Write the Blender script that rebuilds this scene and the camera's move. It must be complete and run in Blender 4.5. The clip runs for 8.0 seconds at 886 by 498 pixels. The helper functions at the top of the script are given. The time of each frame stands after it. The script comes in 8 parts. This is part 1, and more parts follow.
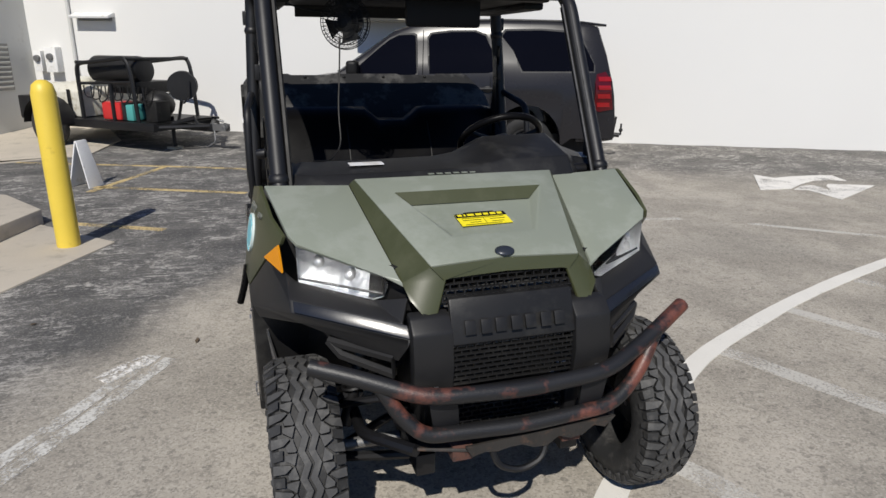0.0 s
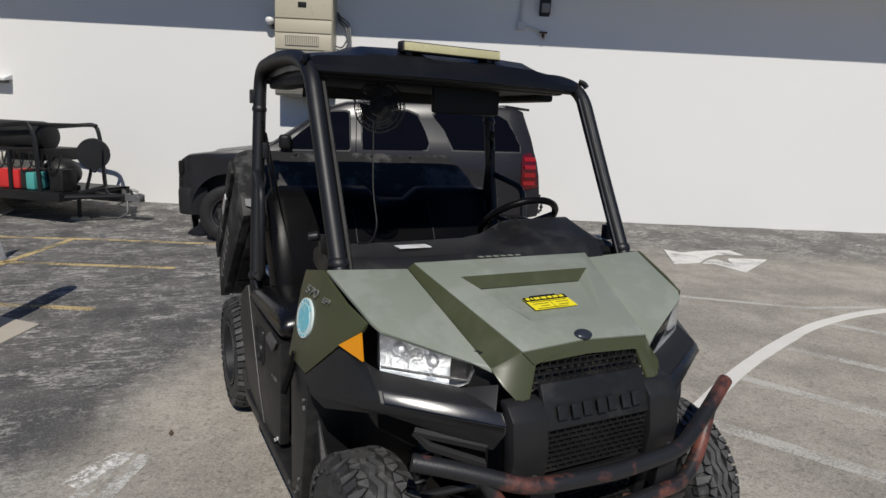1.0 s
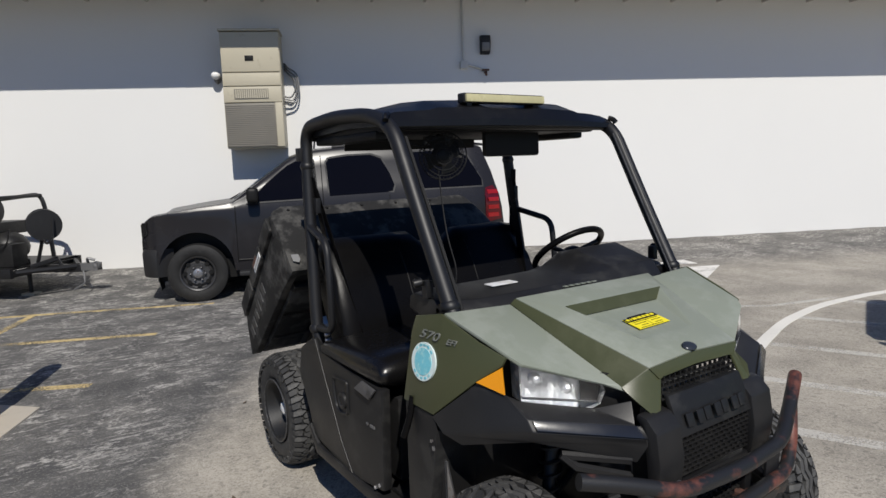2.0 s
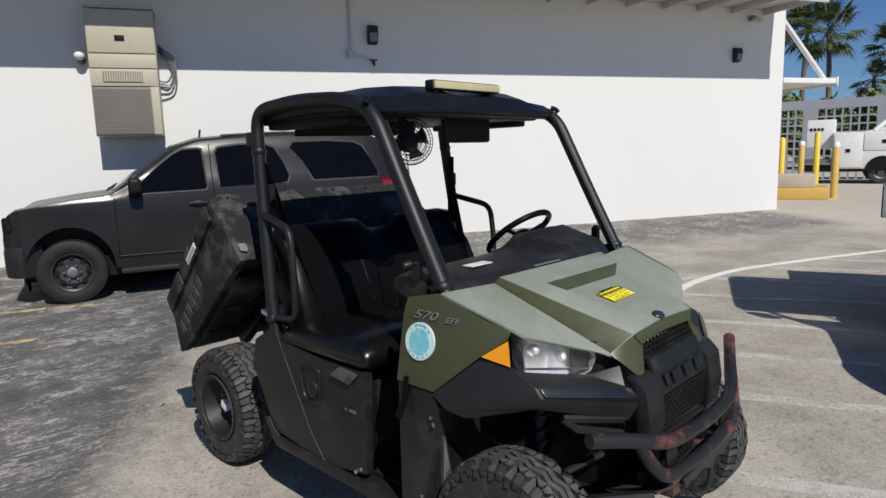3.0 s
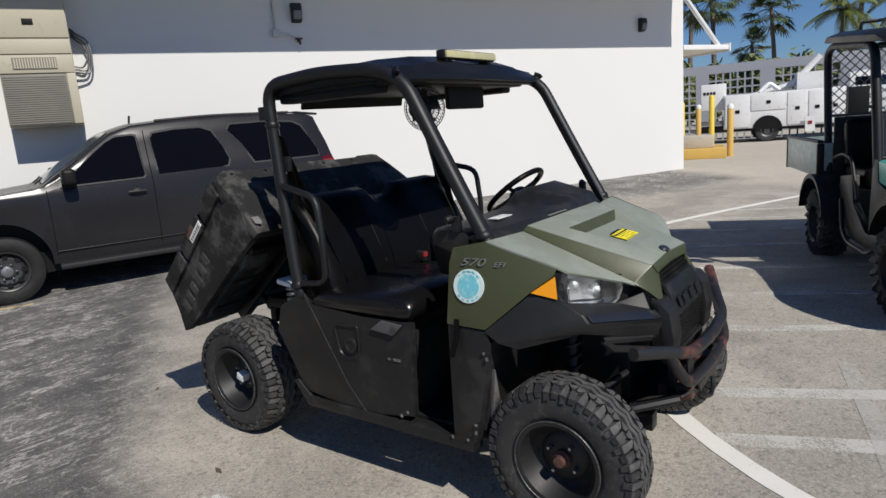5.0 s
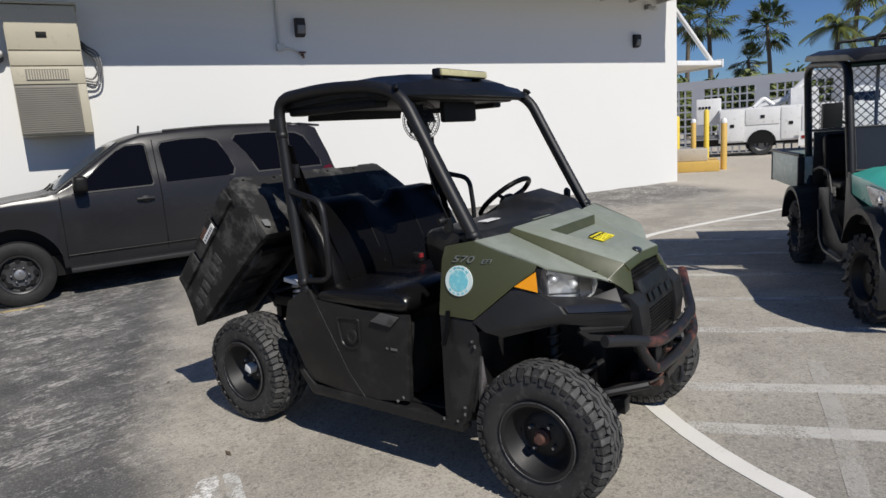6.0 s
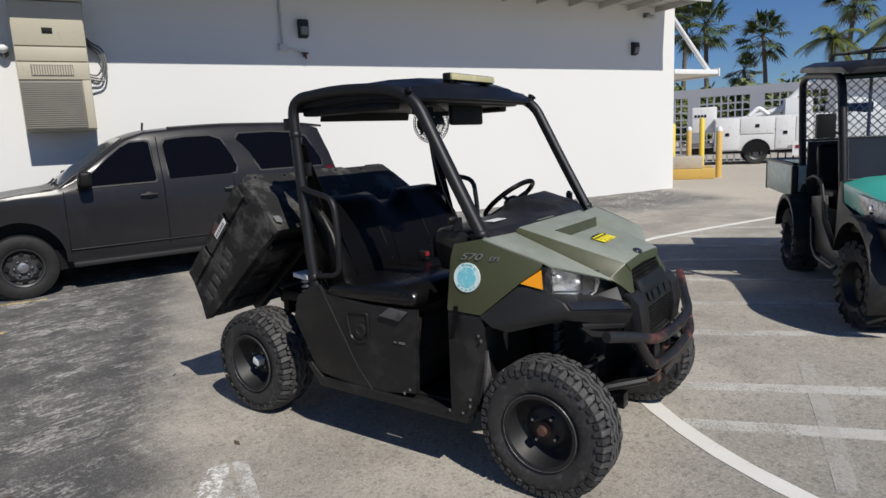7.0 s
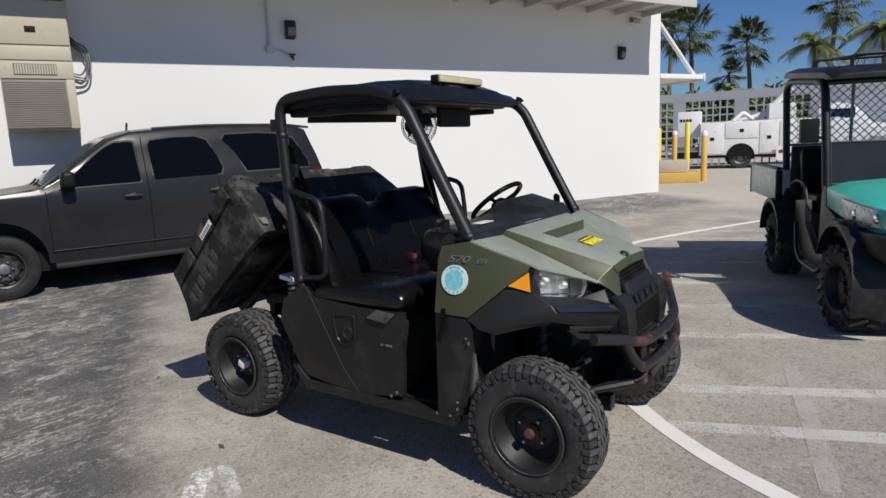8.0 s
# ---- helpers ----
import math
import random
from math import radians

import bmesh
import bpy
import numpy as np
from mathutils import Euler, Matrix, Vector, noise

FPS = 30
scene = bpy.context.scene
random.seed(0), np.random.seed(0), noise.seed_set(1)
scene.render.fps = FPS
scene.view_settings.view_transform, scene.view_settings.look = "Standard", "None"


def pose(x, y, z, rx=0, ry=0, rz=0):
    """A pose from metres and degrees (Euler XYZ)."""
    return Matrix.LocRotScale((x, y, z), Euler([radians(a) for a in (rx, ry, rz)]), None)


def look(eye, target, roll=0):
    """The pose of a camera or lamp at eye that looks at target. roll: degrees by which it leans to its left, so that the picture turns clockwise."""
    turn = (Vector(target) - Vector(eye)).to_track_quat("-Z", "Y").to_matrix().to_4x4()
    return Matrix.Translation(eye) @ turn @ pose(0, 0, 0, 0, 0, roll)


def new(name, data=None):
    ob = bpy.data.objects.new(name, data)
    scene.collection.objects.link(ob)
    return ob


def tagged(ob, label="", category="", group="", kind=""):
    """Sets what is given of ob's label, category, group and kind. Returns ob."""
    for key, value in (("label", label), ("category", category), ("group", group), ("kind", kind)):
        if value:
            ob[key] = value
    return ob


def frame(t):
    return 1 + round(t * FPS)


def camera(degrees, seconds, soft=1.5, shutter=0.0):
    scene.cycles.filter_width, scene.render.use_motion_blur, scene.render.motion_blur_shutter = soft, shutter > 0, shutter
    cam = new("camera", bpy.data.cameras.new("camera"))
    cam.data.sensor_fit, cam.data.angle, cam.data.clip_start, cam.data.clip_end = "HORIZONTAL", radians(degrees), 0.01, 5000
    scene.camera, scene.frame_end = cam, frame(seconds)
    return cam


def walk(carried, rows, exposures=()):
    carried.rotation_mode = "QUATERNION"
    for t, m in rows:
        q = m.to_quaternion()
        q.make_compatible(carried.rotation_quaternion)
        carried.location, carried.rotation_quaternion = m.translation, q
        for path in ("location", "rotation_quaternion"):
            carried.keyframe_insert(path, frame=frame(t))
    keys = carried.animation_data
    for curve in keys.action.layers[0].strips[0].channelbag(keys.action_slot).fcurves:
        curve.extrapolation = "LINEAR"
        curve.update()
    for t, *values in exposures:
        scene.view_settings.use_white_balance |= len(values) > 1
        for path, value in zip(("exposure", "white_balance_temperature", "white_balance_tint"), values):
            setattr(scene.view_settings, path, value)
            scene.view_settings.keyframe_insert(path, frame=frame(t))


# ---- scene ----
cam = camera(69.5, 8.0)
PATH = [
    (0, (-0.699, -1.795, 1.527), (-0.116, 0.023, 0.932), 0.66),
    (0.5, (-0.949, -1.682, 1.526), (-0.145, 0.085, 1.045), 1.07),
    (1, (-1.208, -1.585, 1.554), (-0.295, 0.154, 1.183), 2.69),
    (1.2, (-1.340, -1.585, 1.561), (-0.400, 0.146, 1.212), 0.36),
    (2.3, (-1.854, -1.307, 1.590), (-0.649, 0.272, 1.360), -0.87),
    (2.5, (-1.907, -1.257, 1.577), (-0.616, 0.251, 1.337), 0.19),
    (3, (-2.117, -1.179, 1.570), (-0.694, 0.194, 1.273), -1.67),
    (3.5, (-2.209, -0.997, 1.549), (-0.762, 0.346, 1.225), -3.06),
    (4, (-2.350, -0.901, 1.553), (-0.834, 0.367, 1.248), -2.18),
    (4.5, (-2.534, -0.889, 1.537), (-0.967, 0.293, 1.153), -4.12),
    (4.7, (-2.562, -0.908, 1.538), (-0.972, 0.245, 1.155), -4.47),
    (5.8, (-2.749, -1.132, 1.527), (-1.174, 0.052, 1.182), -3.90),
    (6, (-2.807, -1.146, 1.531), (-1.211, 0.011, 1.191), -3.92),
    (6.5, (-2.922, -1.149, 1.535), (-1.312, -0.007, 1.216), -3.44),
    (7, (-2.934, -1.156, 1.530), (-1.326, -0.014, 1.198), -2.81),
    (7.5, (-2.916, -1.155, 1.529), (-1.294, -0.032, 1.201), -2.93),
    (8, (-2.928, -1.149, 1.527), (-1.296, -0.040, 1.201), -2.44),
]
walk(cam, [(t, look(eye, target, roll)) for t, eye, target, roll in PATH],
     [(0.0, -0.04), (0.5, -0.14), (1.0, -0.23), (1.75, -0.12), (2.5, -0.02), (4.0, 0.0), (8.0, 0.0)])

# ---- world, sun ----
SUN_ELEV, SUN_X, SUN_Y = radians(46), -0.38, -0.925
world = bpy.data.worlds.new("sky")
scene.world = world
world.use_nodes = True
wn = world.node_tree
sky = wn.nodes.new("ShaderNodeTexSky")
sky.sky_type, sky.sun_disc = "NISHITA", False
sky.sun_elevation, sky.sun_rotation = SUN_ELEV, math.atan2(SUN_X, SUN_Y)
sky.air_density, sky.dust_density, sky.ozone_density = 1.0, 0.05, 5.0
wn.nodes["Background"].inputs["Strength"].default_value = 0.062
tint = wn.nodes.new("ShaderNodeMix")
tint.data_type, tint.blend_type = "RGBA", "MULTIPLY"
tint.inputs[0].default_value, tint.inputs[7].default_value = 1.0, (0.64, 0.83, 1.14, 1)
wn.links.new(sky.outputs[0], tint.inputs[6])
wn.links.new(tint.outputs[2], wn.nodes["Background"].inputs["Color"])
sun_data = bpy.data.lights.new("sun", "SUN")
sun_data.energy, sun_data.angle, sun_data.color = 4.5, radians(0.53), (1.0, 0.955, 0.88)
sun = new("sun", sun_data)
ce = math.cos(SUN_ELEV)
sun.matrix_world = look((SUN_X * ce * 30, SUN_Y * ce * 30, math.sin(SUN_ELEV) * 30), (0, 0, 0))


# ---- building helpers ----
def part(name, bm, material, parent=None, label="", bevel=0.0, segs=2, sharp=38, at=None):
    """One mesh object under a thing or a part."""
    bmesh.ops.remove_doubles(bm, verts=bm.verts, dist=1e-5)
    bmesh.ops.recalc_face_normals(bm, faces=bm.faces)
    if bevel > 0:
        es = [e for e in bm.edges if len(e.link_faces) == 2 and e.calc_face_angle(0) > radians(28)]
        bmesh.ops.bevel(bm, geom=es, offset=bevel, segments=segs, affect="EDGES", clamp_overlap=True, profile=0.6)
    for f in bm.faces:
        f.smooth = True
    for e in bm.edges:
        e.smooth = len(e.link_faces) == 2 and e.calc_face_angle(0) < radians(sharp)
    me = bpy.data.meshes.new(name)
    bm.to_mesh(me)
    bm.free()
    me.materials.append(material)
    ob = new(name, me)
    if parent is not None:
        ob.parent = parent
    if at is not None:
        ob.matrix_basis = at
    if label:
        ob["label"] = label
    return ob


def thing(name, m, label, category, group="", kind=""):
    ob = new(name)
    ob.empty_display_size = 0.2
    ob.matrix_basis = m
    return tagged(ob, label, category, group, kind)


def B():
    return bmesh.new()


def box(bm, x0, x1, y0, y1, z0, z1, m=None):
    vs = [bm.verts.new((x, y, z)) for x in (x0, x1) for y in (y0, y1) for z in (z0, z1)]
    for f in ((0, 1, 3, 2), (4, 6, 7, 5), (0, 4, 5, 1), (2, 3, 7, 6), (0, 2, 6, 4), (1, 5, 7, 3)):
        bm.faces.new([vs[i] for i in f])
    if m is not None:
        bmesh.ops.transform(bm, matrix=m, verts=vs)
    return bm


def prism(bm, poly, axis, a, b, m=None):
    """A polygon of the two other axes, drawn out along an axis from a to b."""
    def at(p, v):
        return {"x": (v, p[0], p[1]), "y": (p[0], v, p[1]), "z": (p[0], p[1], v)}[axis]
    lo = [bm.verts.new(at(p, a)) for p in poly]
    hi = [bm.verts.new(at(p, b)) for p in poly]
    bm.faces.new(lo)
    bm.faces.new(hi[::-1])
    n = len(poly)
    for i in range(n):
        bm.faces.new((lo[i], hi[i], hi[(i + 1) % n], lo[(i + 1) % n]))
    if m is not None:
        bmesh.ops.transform(bm, matrix=m, verts=lo + hi)
    return bm


def loft(bm, loops, caps=True, closed=True):
    rings = [[bm.verts.new(p) for p in loop] for loop in loops]
    n = len(rings[0])
    for r, q in zip(rings, rings[1:]):
        for i in range(n if closed else n - 1):
            j = (i + 1) % n
            bm.faces.new((r[i], r[j], q[j], q[i]))
    if caps and closed:
        bm.faces.new(rings[0][::-1])
        bm.faces.new(rings[-1])
    return bm


def sheet(bm, pts, faces, thick):
    """A bent sheet of the given faces, with thickness."""
    vs = [bm.verts.new(p) for p in pts]
    fs = [bm.faces.new([vs[i] for i in f]) for f in faces]
    bmesh.ops.recalc_face_normals(bm, faces=fs)
    bmesh.ops.solidify(bm, geom=fs, thickness=thick)
    return bm


def flip(pts):
    return [(-p[0], p[1], p[2]) for p in pts]


def rounded(pts, r, steps=4):
    """A path whose corners are rounded."""
    pts = [Vector(p) for p in pts]
    out = [pts[0]]
    for a, b, c in zip(pts, pts[1:], pts[2:]):
        k = min(r, (a - b).length * 0.48, (c - b).length * 0.48)
        p, q = b + (a - b).normalized() * k, b + (c - b).normalized() * k
        for i in range(steps + 1):
            t = i / steps
            out.append(p * (1 - t) ** 2 + b * 2 * t * (1 - t) + q * t * t)
    out.append(pts[-1])
    return out


def tube(bm, pts, r, seg=10, round_r=0.0, steps=4, caps=True, taper=None):
    pts = rounded(pts, round_r, steps) if round_r > 0 else [Vector(p) for p in pts]
    rings = []
    up = None
    for i, p in enumerate(pts):
        d = (pts[min(i + 1, len(pts) - 1)] - pts[max(i - 1, 0)]).normalized()
        if up is None:
            up = d.orthogonal().normalized()
        up = (up - d * up.dot(d)).normalized()
        side = d.cross(up)
        rr = r if taper is None else r * (1 + (taper - 1) * i / (len(pts) - 1))
        rings.append([p + (up * math.cos(a) + side * math.sin(a)) * rr for a in [2 * math.pi * k / seg for k in range(seg)]])
    return loft(bm, rings, caps)


def cyl(bm, p, q, r, seg=16, r2=None):
    p, q = Vector(p), Vector(q)
    return tube(bm, [p, q], r, seg, taper=None if r2 is None else r2 / r)


def lathe(bm, prof, seg, m=None, close=False, caps=True):
    """A profile of (along, radius) turned round the x axis."""
    rings = [[(a, r * math.cos(t), r * math.sin(t)) for t in [2 * math.pi * k / seg for k in range(seg)]] for a, r in prof]
    n0 = len(bm.verts)
    rs = [[bm.verts.new(p) for p in ring] for ring in rings]
    pairs = list(zip(rs, rs[1:])) + ([(rs[-1], rs[0])] if close else [])
    for r, q in pairs:
        for i in range(seg):
            j = (i + 1) % seg
            bm.faces.new((r[i], r[j], q[j], q[i]))
    if not close and caps:
        bm.faces.new(rs[0][::-1])
        bm.faces.new(rs[-1])
    if m is not None:
        bmesh.ops.transform(bm, matrix=m, verts=[v for r in rs for v in r])
    return bm


def ball(bm, c, r, sx=1, sy=1, sz=1, seg=12, m=None):
    q = Matrix.Translation(c) @ Matrix.Diagonal((r * sx, r * sy, r * sz, 1))
    bmesh.ops.create_uvsphere(bm, u_segments=seg, v_segments=max(6, seg // 2), radius=1, matrix=(m @ q) if m is not None else q)
    return bm


def writing(name, body, size, material, parent, m, label="", thick=0.001, align="CENTER", shear=0.0):
    cu = bpy.data.curves.new(name, "FONT")
    cu.body, cu.size, cu.extrude, cu.align_x, cu.align_y = body, size, thick, align, "CENTER"
    cu.shear = shear
    tmp = bpy.data.objects.new(name + "_tmp", cu)
    me = bpy.data.meshes.new_from_object(tmp)
    bpy.data.objects.remove(tmp)
    me.materials.clear()
    me.materials.append(material)
    ob = new(name, me)
    ob.parent = parent
    ob.matrix_basis = m
    if label:
        ob["label"] = label
    return ob


# ---- materials ----
def mat(name, color, rough=0.5, metal=0.0, vary=0.15, big=1.5, fine=60.0, bump=0.15, other=None, amount=0.35, spec=0.5, coat=0.0, island=0.0, rvar=0.12, dist=0.002, lean=0.0):
    """A plain surface with wear at two scales. other: the colour of stains that cover about that amount of it."""
    m = bpy.data.materials.new(name)
    m.use_nodes = True
    nt = m.node_tree
    N, L = nt.nodes, nt.links
    b = N["Principled BSDF"]
    co = N.new("ShaderNodeTexCoord")
    n1, n2 = N.new("ShaderNodeTexNoise"), N.new("ShaderNodeTexNoise")
    n1.inputs["Scale"].default_value, n1.inputs["Detail"].default_value, n1.inputs["Roughness"].default_value = big, 6, 0.6
    n2.inputs["Scale"].default_value, n2.inputs["Detail"].default_value = fine, 4
    for n in (n1, n2):
        L.new(co.outputs["Object"], n.inputs["Vector"])
    mix = N.new("ShaderNodeMix")
    mix.data_type = "RGBA"
    dark = [c * (1 - vary) for c in color]
    light = [min(1, c * (1 + vary)) for c in color]
    mix.inputs[6].default_value, mix.inputs[7].default_value = (*dark, 1), (*light, 1)
    add = N.new("ShaderNodeMath")
    add.operation = "MULTIPLY_ADD"
    L.new(n2.outputs["Fac"], add.inputs[0])
    add.inputs[1].default_value = 0.5
    half = N.new("ShaderNodeMath")
    half.operation = "MULTIPLY_ADD"
    L.new(n1.outputs["Fac"], half.inputs[0])
    half.inputs[1].default_value, half.inputs[2].default_value = 1.2, -0.35
    L.new(half.outputs[0], add.inputs[2])
    L.new(add.outputs[0], mix.inputs[0])
    col = mix.outputs[2]
    if other is not None:
        n3 = N.new("ShaderNodeTexNoise")
        n3.inputs["Scale"].default_value, n3.inputs["Detail"].default_value, n3.inputs["Roughness"].default_value = big * 2.7, 8, 0.68
        L.new(co.outputs["Object"], n3.inputs["Vector"])
        rp = N.new("ShaderNodeValToRGB")
        c = 0.5 + (0.5 - amount) * 0.42
        rp.color_ramp.elements[0].position, rp.color_ramp.elements[1].position = max(0, c - 0.05), min(1, c + 0.07)
        if lean:
            sx, ad = N.new("ShaderNodeSeparateXYZ"), N.new("ShaderNodeMath")
            ad.operation = "MULTIPLY_ADD"
            ad.inputs[1].default_value = lean
            L.new(co.outputs["Object"], sx.inputs[0])
            L.new(sx.outputs[0], ad.inputs[0])
            L.new(n3.outputs["Fac"], ad.inputs[2])
            L.new(ad.outputs[0], rp.inputs[0])
        else:
            L.new(n3.outputs["Fac"], rp.inputs[0])
        m2 = N.new("ShaderNodeMix")
        m2.data_type = "RGBA"
        L.new(rp.outputs[0], m2.inputs[0])
        L.new(col, m2.inputs[6])
        m2.inputs[7].default_value = (*other, 1)
        col = m2.outputs[2]
    if island > 0:
        inf = N.new("ShaderNodeObjectInfo")
        hs = N.new("ShaderNodeHueSaturation")
        mr = N.new("ShaderNodeMapRange")
        mr.inputs[3].default_value, mr.inputs[4].default_value = 1 - island, 1 + island
        L.new(inf.outputs["Random"], mr.inputs[0])
        L.new(mr.outputs[0], hs.inputs["Value"])
        L.new(col, hs.inputs["Color"])
        col = hs.outputs[0]
    L.new(col, b.inputs["Base Color"])
    rr = N.new("ShaderNodeMapRange")
    rr.inputs[3].default_value, rr.inputs[4].default_value = max(0.02, rough - rvar), min(1, rough + rvar)
    L.new(n1.outputs["Fac"], rr.inputs[0])
    L.new(rr.outputs[0], b.inputs["Roughness"])
    b.inputs["Metallic"].default_value = metal
    b.inputs["Specular IOR Level"].default_value = spec
    b.inputs["Coat Weight"].default_value = coat
    b.inputs["Coat Roughness"].default_value = 0.2
    if bump > 0:
        bp = N.new("ShaderNodeBump")
        bp.inputs["Strength"].default_value, bp.inputs["Distance"].default_value = bump, dist
        L.new(n2.outputs["Fac"], bp.inputs["Height"])
        L.new(bp.outputs[0], b.inputs["Normal"])
    return m


def paint_mat(name, color, low, high, scale=3.0, grit=70.0, wear=0.5):
    """Road paint worn through to the ground: it covers between low and high of it."""
    m = mat(name, color, 0.78, 0, 0.10, 2.0, 110, 0.5)
    nt = m.node_tree
    N, L = nt.nodes, nt.links
    co = N.new("ShaderNodeTexCoord")
    a, g = N.new("ShaderNodeTexNoise"), N.new("ShaderNodeTexNoise")
    a.inputs["Scale"].default_value, a.inputs["Detail"].default_value, a.inputs["Roughness"].default_value = scale, 9, 0.7
    g.inputs["Scale"].default_value, g.inputs["Detail"].default_value = grit, 3
    for n in (a, g):
        L.new(co.outputs["Object"], n.inputs["Vector"])
    s = N.new("ShaderNodeMath")
    s.operation = "MULTIPLY_ADD"
    s.inputs[1].default_value = 0.45
    L.new(g.outputs["Fac"], s.inputs[0])
    L.new(a.outputs["Fac"], s.inputs[2])
    r = N.new("ShaderNodeMapRange")
    r.interpolation_type = "SMOOTHSTEP"
    r.inputs[1].default_value, r.inputs[2].default_value = wear + 0.09, wear + 0.31
    r.inputs[3].default_value, r.inputs[4].default_value = low, high
    L.new(s.outputs[0], r.inputs[0])
    L.new(r.outputs[0], N["Principled BSDF"].inputs["Alpha"])
    return m


def glass_mat(name, tint=(1, 1, 1), rough=0.02):
    m = bpy.data.materials.new(name)
    m.use_nodes = True
    b = m.node_tree.nodes["Principled BSDF"]
    b.inputs["Base Color"].default_value = (*tint, 1)
    b.inputs["Transmission Weight"].default_value = 1.0
    b.inputs["Roughness"].default_value = rough
    b.inputs["IOR"].default_value = 1.45
    return m


def light_mat(name, color, strength):
    m = mat(name, color, 0.2)
    b = m.node_tree.nodes["Principled BSDF"]
    b.inputs["Emission Color"].default_value = (*color, 1)
    b.inputs["Emission Strength"].default_value = strength
    return m


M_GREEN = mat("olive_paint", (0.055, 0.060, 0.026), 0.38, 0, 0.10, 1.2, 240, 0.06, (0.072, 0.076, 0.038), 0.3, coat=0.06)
# upward panels: fading and the sun's sheen are both put into this pale colour
M_HOOD = mat("faded_sheen_olive_paint", (0.222, 0.243, 0.196), 0.46, 0, 0.07, 1.6, 240, 0.08, (0.26, 0.28, 0.235), 0.45, coat=0.08, rvar=0.08)
M_PLASTIC = mat("black_plastic", (0.0125, 0.0123, 0.0126), 0.44, 0, 0.3, 3.0, 260, 0.2, (0.025, 0.0245, 0.0235), 0.34, spec=0.32)
M_ROOF = mat("black_roof_plastic", (0.0058, 0.0057, 0.0062), 0.34, 0, 0.25, 3.0, 260, 0.1, (0.009, 0.0088, 0.009), 0.3, spec=0.3)
M_PLASTIC_WORN = mat("scuffed_black_plastic", (0.016, 0.0158, 0.0162), 0.42, 0, 0.3, 3.0, 260, 0.08, (0.022, 0.0215, 0.0215), 0.25, spec=0.3)
M_BLACK = mat("black_powder_coat", (0.007, 0.007, 0.008), 0.48, 0, 0.2, 4.0, 300, 0.1, (0.013, 0.013, 0.014), 0.15, spec=0.45)
# grey raised so that the colour holds the corner pad's sun highlight
M_LIT = mat("sunlit_grey_plastic", (0.075, 0.074, 0.075), 0.36, 0, 0.25, 6.0, 240, 0.15, (0.042, 0.041, 0.04), 0.35, spec=0.5)
M_EDGE = mat("polished_black_edge", (0.013, 0.013, 0.0135), 0.24, 0, 0.2, 6.0, 240, 0.05, spec=0.9)
M_BOX = mat("dusty_black_box_plastic", (0.026, 0.0258, 0.0255), 0.52, 0, 0.3, 2.2, 160, 0.2, (0.078, 0.076, 0.072), 0.42, spec=0.05)
M_RUSTY = mat("rusty_black_tube", (0.013, 0.013, 0.014), 0.48, 0, 0.25, 2.0, 180, 0.4, (0.15, 0.052, 0.036), 0.32, lean=0.13)
M_VINYL = mat("black_vinyl", (0.0042, 0.004, 0.0042), 0.30, 0, 0.2, 5.0, 380, 0.2, spec=0.10)
M_RUBBER = mat("tyre_rubber", (0.027, 0.027, 0.0272), 0.64, 0, 0.3, 9.0, 160, 0.35, (0.062, 0.060, 0.058), 0.34, spec=0.45)
# tread paler than the sidewall: dust, with sunlight put into the colour
M_TREAD = mat("dusty_sunlit_tread_rubber", (0.056, 0.0555, 0.055), 0.7, 0, 0.3, 9.0, 160, 0.35, (0.09, 0.088, 0.084), 0.4, spec=0.45)
M_RIM = mat("black_steel_rim", (0.009, 0.009, 0.0095), 0.55, 0.0, 0.25, 9.0, 200, 0.2, (0.03, 0.02, 0.015), 0.12)
M_STEEL = mat("grey_steel", (0.35, 0.35, 0.36), 0.38, 0.9, 0.2, 8.0, 150, 0.2, (0.16, 0.08, 0.05), 0.2)
M_RUST = mat("rust", (0.095, 0.042, 0.030), 0.85, 0, 0.35, 14.0, 160, 0.6, (0.05, 0.03, 0.025), 0.4)
M_CHROME = mat("chrome", (0.8, 0.8, 0.82), 0.12, 1.0, 0.05, 6.0, 120, 0.02)
M_WHITE = mat("white_enamel", (0.75, 0.75, 0.74), 0.4, 0, 0.06, 3.0, 150, 0.06, (0.55, 0.53, 0.48), 0.2)
M_YELLOW = mat("yellow_label", (0.85, 0.72, 0.02), 0.45, 0, 0.05, 9, 150, 0.0)
M_INK = mat("black_ink", (0.009, 0.009, 0.009), 0.5, 0, 0.1, 9, 150, 0.0, spec=0.2)
M_AMBER = mat("amber_reflector", (0.85, 0.32, 0.005), 0.2, 0, 0.08, 30, 300, 0.25, coat=0.4)
M_LENS = glass_mat("clear_lens", (0.97, 0.98, 1.0), 0.04)
M_BEAD = mat("pale_rim_edge", (0.10, 0.10, 0.103), 0.45, 0.5, 0.3, 20, 150, 0.2, (0.04, 0.04, 0.04), 0.4)
M_REFLECTOR = mat("lamp_reflector", (0.64, 0.65, 0.66), 0.30, 0.78, 0.3, 14, 26, 0.9, dist=0.010, rvar=0.05)


# ---- ground ----
def clip(v, a, b):
    return max(a, min(b, v))


WALL_C, WALL_D, WALL_N = Vector((13.1, 3.25, 0)), Vector((0.8995, -0.437, 0)), Vector((-0.437, -0.8995, 0))
WALL = Matrix(((-WALL_D.x, WALL_N.x, 0, WALL_C.x), (-WALL_D.y, WALL_N.y, 0, WALL_C.y), (0, 0, 1, 0), (0, 0, 0, 1)))
RISE = 2.4


